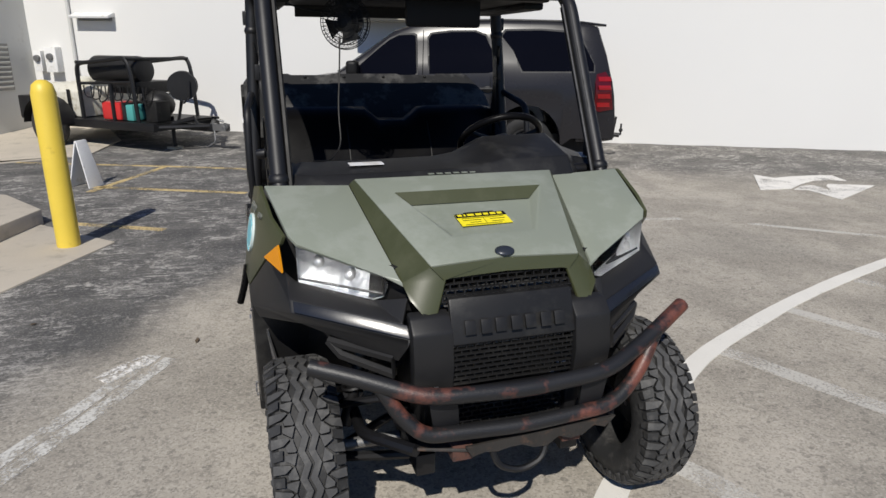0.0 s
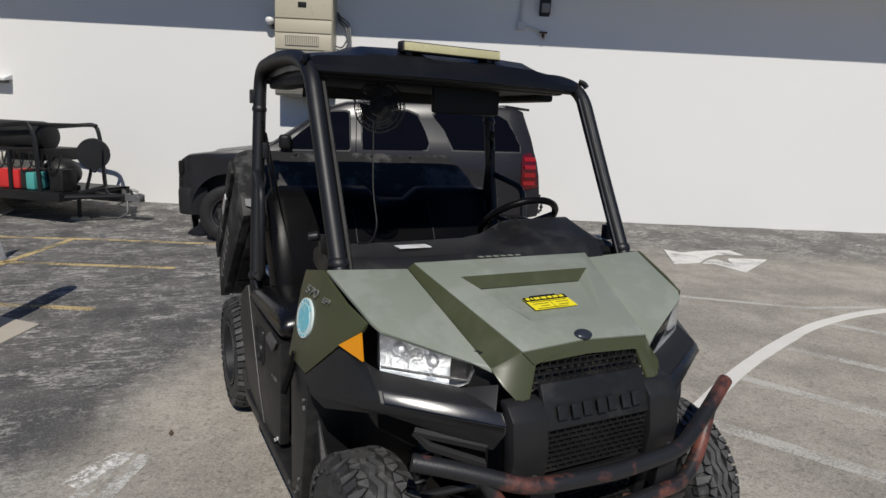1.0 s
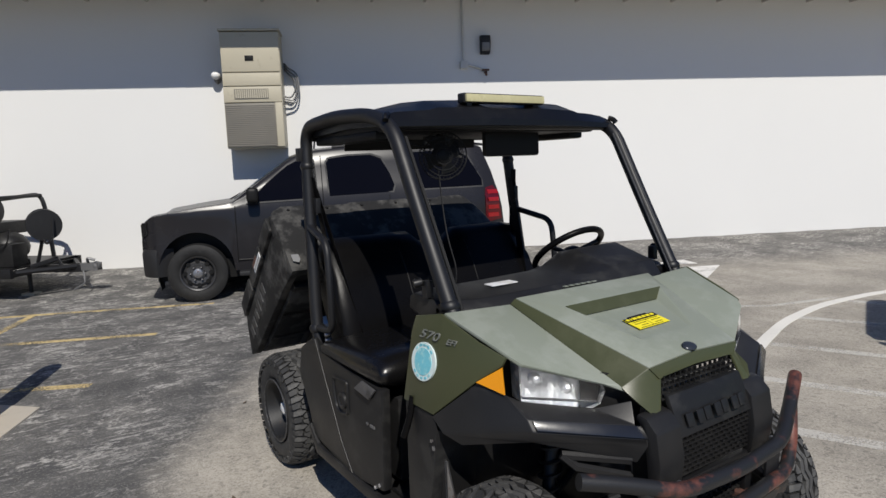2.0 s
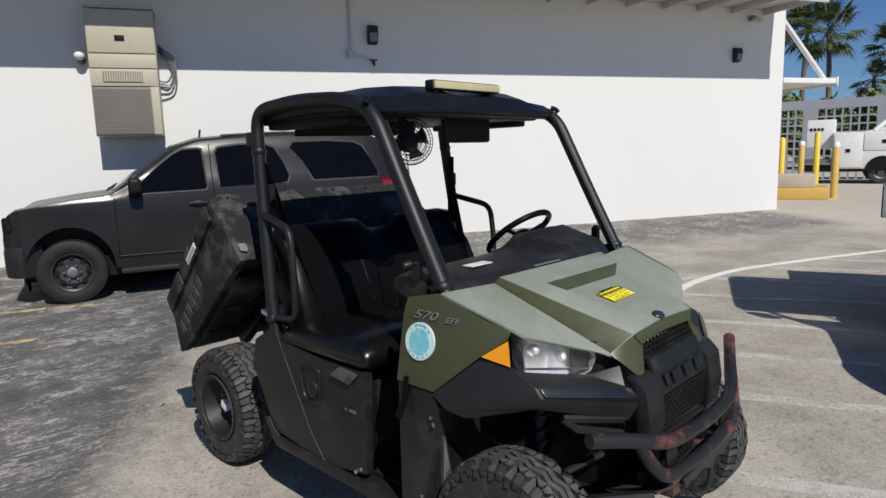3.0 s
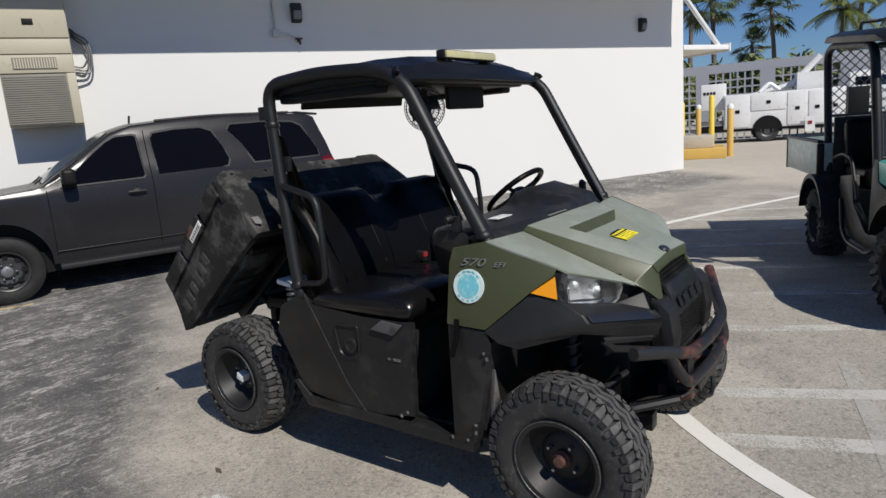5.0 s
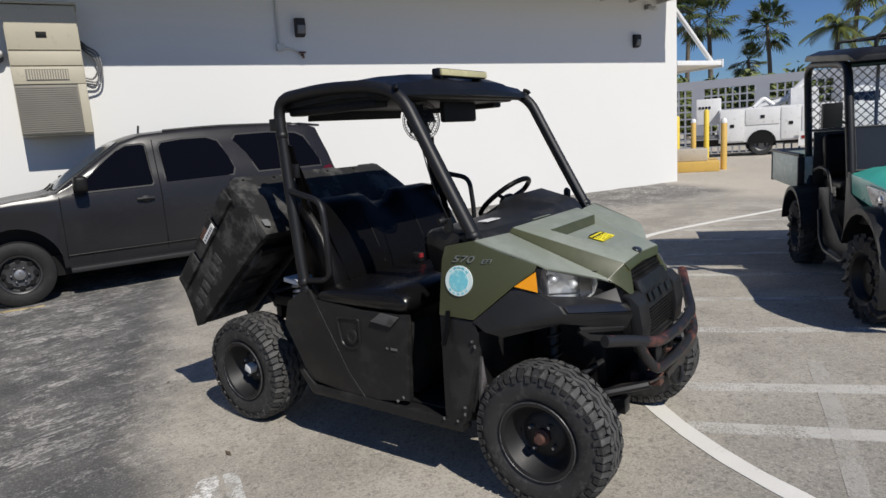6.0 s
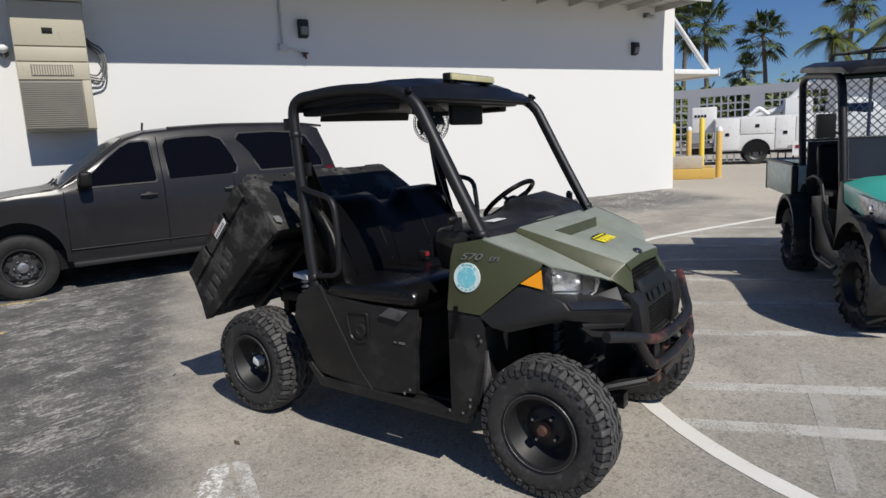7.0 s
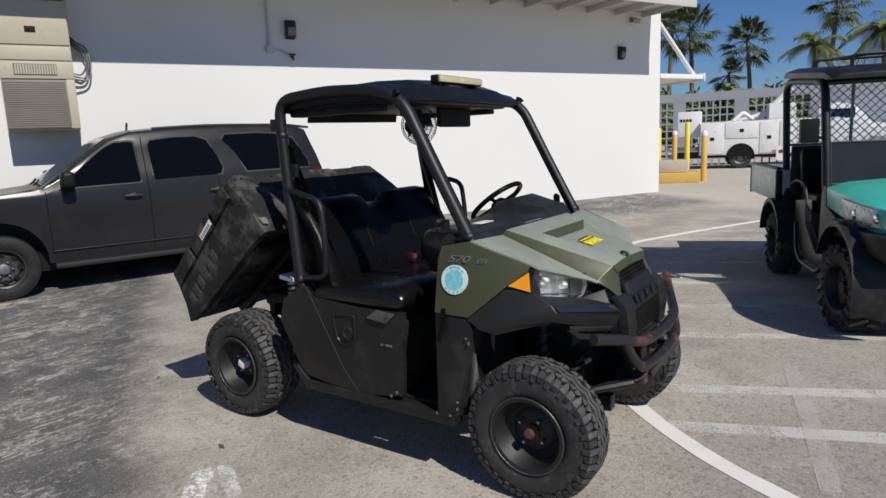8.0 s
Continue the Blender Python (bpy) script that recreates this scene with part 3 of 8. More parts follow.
# ---- green utility vehicle ----
def tyre_mesh(R, W, rim_r, lugs=26):
    """A tyre with a zigzag block tread, its axle along x, its middle at x = 0."""
    bm = B()
    w = W / 2
    lathe(bm, [(-w * 0.78, rim_r), (-w * 0.98, rim_r + 0.03), (-w * 1.0, rim_r + (R - rim_r) * 0.5), (-w * 0.93, R - 0.038), (-w * 0.8, R - 0.022), (-w * 0.4, R - 0.016), (0, R - 0.015),
               (w * 0.4, R - 0.016), (w * 0.8, R - 0.022), (w * 0.93, R - 0.038), (w, rim_r + (R - rim_r) * 0.5), (w * 0.98, rim_r + 0.03), (w * 0.78, rim_r)], 56, close=True)

    step = 2 * math.pi / lugs

    def top(x):
        u = abs(x) / w
        return R - 0.001 - 0.022 * max(0, (u - 0.60) / 0.40) ** 1.5

    def band(left, right, shift_l, shift_r, amp_l, amp_r):
        """A raised ring whose two edges run in zigzags."""
        rings = []
        n = lugs * 4
        for q in range(n):
            t = q / 4
            tri_l = abs(((t + shift_l) % 1) * 2 - 1) * 2 - 1
            tri_r = abs(((t + shift_r) % 1) * 2 - 1) * 2 - 1
            xl, xr = (left + amp_l * tri_l) * w, (right + amp_r * tri_r) * w
            a = t * step
            ring = []
            for x, d in ((xl, 0.02), (xl + 0.001, 0.0), ((xl + xr) / 2, 0.0), (xr - 0.001, 0.0), (xr, 0.02)):
                r = top(x) - d
                ring.append(bm.verts.new((x, r * math.cos(a), r * math.sin(a))))
            rings.append(ring)
        for a, b in zip(rings, rings[1:] + rings[:1]):
            for q in range(4):
                bm.faces.new((a[q], a[q + 1], b[q + 1], b[q]))

    def block(pts):
        hi = [bm.verts.new((x, top(x) * math.cos(a), top(x) * math.sin(a))) for x, a in pts]
        lo = [bm.verts.new((x, (top(x) - 0.022) * math.cos(a), (top(x) - 0.022) * math.sin(a))) for x, a in pts]
        bm.faces.new(hi)
        for q in range(len(pts)):
            p = (q + 1) % len(pts)
            bm.faces.new((hi[q], lo[q], lo[p], hi[p]))
    band(-0.245, -0.035, 0.0, 0.0, 0.075, 0.075)
    band(0.035, 0.245, 0.0, 0.0, 0.075, 0.075)
    for k in range(lugs):
        for s in (-1, 1):
            a = (k + (0.5 if s > 0 else 0.0)) * step
            # pointed blocks beside the middle bands, and shoulder lugs between them
            block([(s * w * 0.42, a), (s * w * 0.62, a + step * 0.30), (s * w * 0.60, a + step * 0.46), (s * w * 0.37, a + step * 0.50), (s * w * 0.33, a + step * 0.44)])
            block([(s * w * 0.42, a + step * 0.97), (s * w * 0.33, a + step * 0.56), (s * w * 0.37, a + step * 0.54), (s * w * 0.66, a + step * 0.58), (s * w * 0.66, a + step * 0.74)])
            block([(s * w * 0.68, a + step * 0.22), (s * w * 0.50, a + step * 0.02), (s * w * 0.54, a - step * 0.06), (s * w * 0.98, a - step * 0.10), (s * w * 1.0, a + step * 0.28)])
            block([(s * w * 0.70, a + step * 0.36), (s * w * 1.0, a + step * 0.40), (s * w * 0.99, a + step * 0.78), (s * w * 0.72, a + step * 0.72)])
            # side bars on the shoulder
            rr = R - 0.052
            x0 = s * w * 1.0
            vs = []
            for xx, r2, aa in ((x0 + s * 0.005, rr, -0.05), (x0 + s * 0.005, rr, 0.25), (x0 - s * 0.004, R - 0.026, 0.27), (x0 - s * 0.004, R - 0.026, -0.08)):
                t = a + step * aa
                vs.append(bm.verts.new((xx, r2 * math.cos(t), r2 * math.sin(t))))
            vs2 = [bm.verts.new((v.co.x - s * 0.014, v.co.y, v.co.z)) for v in vs]
            bm.faces.new(vs)
            for q in range(4):
                bm.faces.new((vs[q], vs2[q], vs2[(q + 1) % 4], vs[(q + 1) % 4]))
    return bm


def wheel(parent, m, R, W, rim_r, out, cap_mat, name="wheel"):
    """A wheel whose outer side faces x * out."""
    w = W / 2
    tyre = part(name, tyre_mesh(R, W, rim_r), M_RUBBER, parent, "worn black block-tread tyre on a black steel rim", at=m)
    tyre.data.materials.append(M_TREAD)
    for f_ in tyre.data.polygons:
        if math.hypot(f_.center.y, f_.center.z) > R - 0.012:
            f_.material_index = 1
    o = out
    bm = B()
    lathe(bm, [(o * w * 0.70, rim_r + 0.014), (o * w * 0.98, rim_r + 0.012), (o * w * 1.0, rim_r + 0.004), (o * w * 0.95, rim_r - 0.008), (o * w * 0.5, rim_r - 0.03), (o * w * 0.28, rim_r - 0.045), (o * w * 0.16, rim_r * 0.62), (o * w * 0.30, rim_r * 0.5),
               (o * w * 0.30, 0.004)], 40, caps=False)
    bmesh.ops.solidify(bm, geom=bm.faces[:], thickness=0.004)
    rim = part("rim", bm, M_RIM, tyre)
    part("bead_edge", tube(B(), [(o * w * 0.99, (rim_r + 0.010) * math.cos(a), (rim_r + 0.010) * math.sin(a)) for a in [2 * math.pi * q / 40 for q in range(41)]], 0.003, 6, caps=False), M_BEAD, tyre, "pale rim edge")
    for k in range(4):
        a = k * math.pi / 2 + 0.6
        part("lug_nut", lathe(B(), [(0, 0.010), (o * 0.022, 0.009), (o * 0.026, 0.006)], 6, Matrix.Translation((o * w * 0.29, 0.062 * math.cos(a), 0.062 * math.sin(a)))), M_STEEL, tyre)
    if cap_mat is M_RUST:
        part("hub_cap", lathe(B(), [(0, 0.034), (o * 0.02, 0.034), (o * 0.03, 0.022), (o * 0.05, 0.02), (o * 0.052, 0.008)], 18, Matrix.Translation((o * w * 0.29, 0, 0))), cap_mat, tyre, "rusty hub nut")
    else:
        part("hub_cap", box(B(), o * w * 0.29, o * (w * 0.29 + 0.05), -0.026, 0.026, -0.022, 0.022, Matrix.Rotation(0.35, 4, "X")), M_WHITE, tyre, "chipped white hub cap", bevel=0.008)
    for k in range(8):
        a = k * math.pi / 4
        c, s_ = math.cos(a) * rim_r * 0.78, math.sin(a) * rim_r * 0.78
        part("rim_hole", lathe(B(), [(0, 0.02), (o * 0.004, 0.02)], 12, Matrix.Translation((o * w * 0.22, c, s_))), M_INK, tyre, "dark vent hole in the rim")
    return tyre


def mesh_grille(x0, x1, z0, z1, y, pitch=0.027, rise=0.0145, bar=0.0034, depth=0.012, lean=0.0):
    """Offset slots like brickwork: rows of bars with short uprights between."""
    bm = B()
    rows = max(1, round((z1 - z0) / rise))
    for r in range(rows + 1):
        z = z0 + (z1 - z0) * r / rows
        yy = y + lean * (z - z0)
        box(bm, x0, x1, yy, yy + depth, z - bar / 2, z + bar / 2)
        if r < rows:
            n = int((x1 - x0) / pitch)
            for k in range(n + 1):
                x = x0 + (k + (0.5 if r % 2 else 0)) * pitch
                if x < x1:
                    z2 = z + (z1 - z0) / rows
                    box(bm, x - bar / 2, x + bar / 2, yy + 0.001, yy + depth - 0.001, z, z2)
    return bm


def interp(pts, x):
    for (a, ya), (b, yb) in zip(pts, pts[1:]):
        if x <= b:
            t = (x - a) / (b - a)
            return ya + (yb - ya) * clip(t, 0, 1)
    return pts[-1][1]


utv = thing("utility_vehicle", Matrix(), "faded olive green two-seat utility vehicle with a raised black dump box", "utility vehicle")

# wheels: front and rear, each side
for sx in (-1, 1):
    wheel(utv, pose(sx * 0.588 + 0.006, 0.0, 0.303), 0.304, 0.20, 0.158, sx, M_RUST, "front_wheel")
    wheel(utv, pose(sx * 0.56, 1.865, 0.303), 0.304, 0.245, 0.158, sx, M_STEEL, "rear_wheel")

# hood: raised middle panel with a scoop recess
bm = B()
HR, HF = 0.352, 0.226
pts = [(-HR, 0.245, 1.124), (HR, 0.245, 1.124), (-HF, -0.214, 0.963), (HF, -0.214, 0.963),
       (-0.248, 0.112, 1.100), (0.248, 0.112, 1.100), (-0.205, 0.094, 1.060), (0.205, 0.094, 1.060),
       (-0.135, -0.115, 1.012), (0.135, -0.115, 1.012), (-0.125, -0.1, 1.012), (0.125, -0.1, 1.012), (0, -0.206, 0.972), (0, -0.115, 1.012)]
faces = [(0, 1, 5, 4), (4, 5, 7, 6), (6, 7, 11, 10), (0, 4, 8, 2), (1, 3, 9, 5), (4, 6, 10, 8), (5, 9, 11, 7), (8, 10, 11, 9, 13), (2, 8, 13, 12), (12, 13, 9, 3)]
sheet(bm, pts, faces, 0.014)
hood = part("hood", bm, M_HOOD, utv, "faded olive green hood panel, paler for the sun's sheen", bevel=0.005)
# darker sheet laid over the scoop's front-facing wall
bm = B()
up_ = 0.0012
sheet(bm, [(-0.248, 0.111, 1.100), (0.248, 0.111, 1.100), (0.200, 0.090, 1.060 + up_), (-0.200, 0.090, 1.060 + up_)], [(0, 1, 2, 3)], 0.003)
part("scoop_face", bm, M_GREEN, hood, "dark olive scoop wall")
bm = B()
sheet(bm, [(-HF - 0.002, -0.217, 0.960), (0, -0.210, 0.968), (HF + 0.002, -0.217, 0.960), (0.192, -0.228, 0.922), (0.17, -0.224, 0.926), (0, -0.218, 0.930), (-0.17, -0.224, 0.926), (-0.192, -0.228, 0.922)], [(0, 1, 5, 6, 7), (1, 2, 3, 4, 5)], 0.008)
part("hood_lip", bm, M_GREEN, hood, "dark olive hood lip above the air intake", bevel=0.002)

def fx(y, z):
    """The side fenders: nearly straight behind, turned in towards the lamp."""
    return interp([(0.0, -0.614), (0.10, -0.648), (0.25, -0.676), (0.42, -0.688)], y) + 0.177 * (z - 0.95)


for sx, side in ((1, "l"), (-1, "r")):
    k = -sx

    def mx(p):
        return (p[0] * k, p[1], p[2])
    # channel between hood panel and fender top
    bm = B()
    p = [(-HR, 0.247, 1.122), (-HF, -0.214, 0.961), (-0.297, -0.165, 0.905), (-0.368, 0.255, 1.104), (-0.186, -0.226, 0.925), (-0.288, -0.222, 0.872), (-0.216, -0.250, 0.836), (-0.250, -0.258, 0.826)]
    sheet(bm, [mx(q) for q in p], [(0, 1, 2, 3), (1, 4, 6, 7, 5, 2)], 0.01)
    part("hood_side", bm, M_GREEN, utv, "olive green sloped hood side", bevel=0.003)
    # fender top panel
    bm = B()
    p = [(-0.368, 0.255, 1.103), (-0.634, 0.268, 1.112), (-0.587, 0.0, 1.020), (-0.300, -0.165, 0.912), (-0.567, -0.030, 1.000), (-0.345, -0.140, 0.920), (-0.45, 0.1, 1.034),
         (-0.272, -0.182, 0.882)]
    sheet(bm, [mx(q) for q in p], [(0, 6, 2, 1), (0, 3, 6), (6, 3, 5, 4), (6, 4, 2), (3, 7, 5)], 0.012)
    part("fender_top", bm, M_HOOD, utv, "faded olive green fender top, paler for the sun's sheen", bevel=0.004)
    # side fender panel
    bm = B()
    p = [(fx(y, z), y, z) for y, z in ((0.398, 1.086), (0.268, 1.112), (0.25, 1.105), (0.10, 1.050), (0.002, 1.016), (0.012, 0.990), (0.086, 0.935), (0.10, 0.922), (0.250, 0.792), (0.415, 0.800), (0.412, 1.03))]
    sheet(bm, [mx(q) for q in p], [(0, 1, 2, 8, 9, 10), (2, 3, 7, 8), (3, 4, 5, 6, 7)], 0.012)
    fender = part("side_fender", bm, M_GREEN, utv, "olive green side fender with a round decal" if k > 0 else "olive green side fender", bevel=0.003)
    # amber reflector
    bm = B()
    p = [(fx(0.006, 0.996) - 0.005, 0.004, 0.992), (fx(0.085, 0.936) - 0.005, 0.082, 0.936), (-0.606, 0.002, 0.908)]
    if k > 0:
        sheet(bm, [mx(q) for q in p], [(0, 1, 2)], 0.006)
        part("reflector", bm, M_AMBER, fender, "amber side reflector")
    # headlamp: bowl, lens and bezel
    lamp_pts = [(-0.570, -0.018, 0.996), (-0.343, -0.134, 0.917), (-0.328, -0.132, 0.892), (-0.340, -0.122, 0.852), (-0.368, -0.116, 0.842), (-0.568, -0.024, 0.884)]
    nl = len(lamp_pts)
    bm = B()
    back = [(x * 0.97, y + 0.06, z - 0.004) for x, y, z in lamp_pts]
    ps = [mx(q) for q in lamp_pts] + [mx(q) for q in back]
    vs = [bm.verts.new(q) for q in ps]
    for i in range(nl):
        j = (i + 1) % nl
        bm.faces.new((vs[i], vs[j], vs[nl + j], vs[nl + i]))
    bm.faces.new(vs[nl:])
    bmesh.ops.solidify(bm, geom=bm.faces[:], thickness=0.003)
    lamp = part("headlamp", bm, M_REFLECTOR, utv, "clear headlamp with a chrome bowl")
    bm = B()
    sheet(bm, [mx((x * 1.0, y - 0.004, z)) for x, y, z in lamp_pts], [tuple(range(nl))], 0.004)
    lens = part("lens", bm, M_LENS, lamp, "clear lens", bevel=0.001)
    lens.visible_shadow = False
    for c_ in ((-0.505, -0.018, 0.937), (-0.425, -0.062, 0.905)):
        bm = B()
        ball(bm, mx(c_), 0.017, 1, 1.3, 1, 12)
        part("bulb", bm, M_REFLECTOR, lamp, "silver bulb shield")
    bm = B()
    tube(bm, [mx((-0.560, 0.0, 0.99)), mx((-0.345, -0.112, 0.912)), mx((-0.338, -0.105, 0.856)), mx((-0.560, -0.006, 0.892))], 0.004, 5)
    part("inner_bezel", bm, M_BLACK, lamp, "thin black inner bezel")
    bm = B()
    sheet(bm, [mx(q) for q in [(-0.375, -0.07, 0.945), (-0.375, -0.07, 0.80), (-0.22, -0.17, 0.78), (-0.22, -0.17, 0.93)]], [(0, 1, 2, 3)], 0.012)
    part("lamp_backing", bm, M_PLASTIC, utv, "black panel behind the lamp")
    # black shroud round and below the lamp
    bm = B()
    p = [(-0.594, 0.004, 0.900), (-0.645, 0.085, 0.930), (-0.705, 0.255, 0.785), (-0.702, 0.20, 0.745), (-0.60, -0.085, 0.858), (-0.572, -0.024, 0.888), (-0.372, -0.116, 0.842),
         (-0.312, -0.232, 0.812), (-0.298, -0.265, 0.778), (-0.60, -0.108, 0.826), (-0.305, -0.275, 0.760), (-0.68, 0.13, 0.725), (-0.57, -0.075, 0.775), (-0.33, -0.255, 0.71), (-0.29, -0.20, 0.872)]
    sheet(bm, [mx(q) for q in p], [(0, 1, 2, 3, 4), (0, 4, 5), (5, 4, 7, 6), (6, 7, 14), (4, 9, 8, 7), (4, 3, 9), (9, 12, 10, 8), (3, 11, 12, 9), (10, 12, 13)], 0.012)
    part("lamp_shroud", bm, M_PLASTIC_WORN, utv, "scuffed black plastic headlamp shroud", bevel=0.005)
    bm = B()
    sheet(bm, [mx(q) for q in [(-0.592, -0.100, 0.858), (-0.592, -0.120, 0.832), (-0.300, -0.272, 0.780), (-0.302, -0.248, 0.812)]], [(0, 1, 2, 3)], 0.006)
    part("shroud_edge", bm, M_EDGE, utv, "shiny worn shroud edge", bevel=0.004)
    # lower vent cut below the shroud
    bm = B()
    tube(bm, [mx((-0.50, -0.12, 0.735)), mx((-0.34, -0.24, 0.715)), mx((-0.34, -0.245, 0.668)), mx((-0.47, -0.15, 0.70)), mx((-0.50, -0.12, 0.735))], 0.014, 6)
    part("vent_frame", bm, M_PLASTIC_WORN, utv)
    # kick panel, black, below the fender
    bm = B()
    p = [(-0.698, 0.25, 0.785), (-0.706, 0.418, 0.797), (-0.700, 0.43, 0.29), (-0.695, 0.33, 0.312), (-0.700, 0.234, 0.74), (-0.52, 0.24, 0.74), (-0.52, 0.30, 0.36)]
    sheet(bm, [mx(q) for q in p], [(0, 1, 2, 3, 4), (4, 3, 6, 5)], 0.014)
    kick = part("kick_panel", bm, M_PLASTIC, utv, "black plastic kick panel", bevel=0.006)
    bm = B()
    tube(bm, [mx((-0.704, 0.372, 0.82)), mx((-0.718, 0.372, 0.75)), mx((-0.738, 0.385, 0.68))], 0.012, 8, 0.03)
    part("strap", bm, M_VINYL, kick, "black rubber latch strap")
    for yy, zz in ((0.262, 0.70), (0.318, 0.40), (0.36, 0.33)):
        part("screw", lathe(B(), [(-0.002, 0.006), (0.005, 0.005)], 10, Matrix.Translation(mx((-0.706, yy, zz)))), M_STEEL, kick)
    bm = B()
    sheet(bm, [mx(q) for q in [(-0.66, 0.245, 0.62), (-0.66, 0.30, 0.62), (-0.63, 0.29, 0.36), (-0.60, 0.25, 0.33)]], [(0, 1, 2, 3)], 0.006)
    part("mud_guard", bm, M_STEEL, utv, "scratched grey inner guard")
    # rocker rail and seat base side
    bm = B()
    prism(bm, [(0.34, 0.275), (1.27, 0.285), (1.36, 0.40), (1.33, 0.41), (1.25, 0.335), (0.34, 0.325)], "x", k * -0.70, k * -0.63)
    part("rocker_rail", bm, M_PLASTIC, utv, "black rocker rail", bevel=0.008)
    bm = B()
    out = [(0.615, 0.765), (0.635, 0.36), (0.93, 0.312), (1.292, 0.36), (1.36, 0.50), (1.44, 0.635), (1.40, 0.76), (1.27, 0.83), (1.20, 0.795), (0.90, 0.765)]
    prism(bm, out, "x", k * -0.655, k * -0.692)
    base = part("seat_base_side", bm, M_PLASTIC, utv, "black plastic seat base side panel", bevel=0.008)
    bm = B()
    sheet(bm, [mx(q) for q in [(-0.695, 0.90, 0.325), (-0.695, 0.925, 0.325), (-0.695, 1.02, 0.44), (-0.695, 1.24, 0.83), (-0.695, 1.222, 0.838), (-0.695, 1.0, 0.445)]], [(0, 1, 2, 5), (5, 2, 3, 4)], 0.014)
    part("rib", bm, M_PLASTIC_WORN, base, "raised rib", bevel=0.004)
    # fuel-cap like recess and emblem plate
    bm = B()
    out_ = rounded([(0, 1.0, 0.722), (0, 1.055, 0.718), (0, 1.03, 0.58), (0, 0.99, 0.56), (0, 0.905, 0.575), (0, 0.90, 0.728), (0, 1.0, 0.722)], 0.025, 3)
    cen_ = Vector((0, 0.975, 0.645))
    loft(bm, [[mx((-0.693 - o_, cen_.y + (p_.y - cen_.y) * s_, cen_.z + (p_.z - cen_.z) * s_)) for p_ in out_[:-1]] for o_, s_ in ((-0.01, 1.0), (0.007, 0.98), (0.007, 0.88), (-0.008, 0.80))], caps=False)
    part("recess_ring", bm, M_PLASTIC, base, "moulded rounded pocket rim", bevel=0.004)
    bm = B()
    lathe(bm, [(0, 0.036), (0.012, 0.034), (0.014, 0.022), (0.010, 0.018)], 18, Matrix.Translation(mx((-0.691, 0.955, 0.63))) @ Matrix.Diagonal((-k, 1, 1, 1)))
    part("cap", bm, M_PLASTIC_WORN, base, "ribbed black cap")
    bm = B()
    sheet(bm, [mx(q) for q in [(-0.694, 0.65, 0.758), (-0.694, 0.76, 0.768), (-0.696, 0.825, 0.722), (-0.696, 0.70, 0.708)]], [(0, 1, 2, 3)], 0.010)
    part("corner_pad", bm, M_LIT, base, "grey corner pad paled by a sun highlight", bevel=0.004)
    bm = B()
    box(bm, -0.004, 0.004, -0.018, 0.018, -0.005, 0.005, Matrix.Translation(mx((-0.693, 0.70, 0.60))))
    part("plate", bm, M_GREYMETAL, base)
    # roll cage side: one bent tube
    bm = B()
    tube(bm, [mx(q) for q in [(-0.585, 0.272, 1.06), (-0.585, 0.447, 1.38), (-0.585, 0.632, 1.732), (-0.585, 0.80, 1.785), (-0.588, 1.10, 1.80), (-0.592, 1.425, 1.778), (-0.615, 1.378, 1.35), (-0.64, 1.315, 0.87), (-0.645, 1.25, 0.62)]], 0.0285, 12, 0.10, 6)
    cage = part("roll_cage", bm, M_BLACK, utv, "black tubular roll cage side")
    for q, r in (((-0.585, 0.305, 1.12), 0.036), ((-0.602, 1.405, 1.60), 0.034), ((-0.64, 1.31, 0.86), 0.038)):
        part("collar", ball(B(), mx(q), r, 1, 1, 0.8, 12), M_BLACK, cage)
    # slim glazing channel along the inner side of the front post
    bm = B()
    for a_, c_ in (((-0.549, 0.282, 1.09), (-0.549, 0.606, 1.69)),):
        tube(bm, [mx(a_), mx(c_)], 0.009, 6)
    channel = part("glazing_channel", bm, M_INK, cage, "slim black glazing channel")
    for o_ in ((-0.033, 0.016) if k < 0 else ()):
        bm = B()
        tube(bm, [mx((-0.562 - o_ * 0.7, 0.262, 1.085)), mx((-0.562 - o_ * 0.7, 0.588, 1.70))], 0.0035, 6)
        part("channel_edge", bm, M_LIT, channel, "thin pale grey edge")
    # latch knob on the post
    bm = B()
    box(bm, -0.014, 0.014, -0.016, 0.016, -0.03, 0.03, Matrix.Translation(mx((-0.60, 0.415, 1.165))))
    tube(bm, [mx((-0.615, 0.425, 1.19)), mx((-0.645, 0.435, 1.185))], 0.016, 10)
    part("knob", bm, M_BLACK, cage, "black clamp knob", bevel=0.004)
    box_b = B()
    box(box_b, -0.018, 0.018, -0.03, 0.02, -0.03, 0.03, Matrix.Translation(mx((-0.62, 1.43, 1.655))))
    part("bracket", box_b, M_BLACK, cage, bevel=0.004)
    # hip guard
    bm = B()
    tube(bm, [mx(q) for q in [(-0.625, 1.37, 1.325), (-0.655, 1.118, 1.272), (-0.66, 1.098, 1.07), (-0.655, 1.106, 0.885), (-0.643, 1.315, 0.864)]], 0.0155, 10, 0.06)
    part("hip_guard", bm, M_BLACK, utv, "black bent hip guard tube")
    # front and rear suspension
    bm = B()
    for yy in (-0.16, 0.14):
        tube(bm, [mx((-0.52, 0.0, 0.27)), mx((-0.2, yy, 0.33))], 0.016, 8)
        tube(bm, [mx((-0.50, 0.02, 0.44)), mx((-0.24, yy * 0.7, 0.52))], 0.013, 8)
    part("suspension_arm", bm, M_BLACK, utv, "black tubular suspension arms")
    bm = B()
    cyl(bm, mx((-0.44, 0.03, 0.36)), mx((-0.32, 0.08, 0.80)), 0.022)
    spring = []
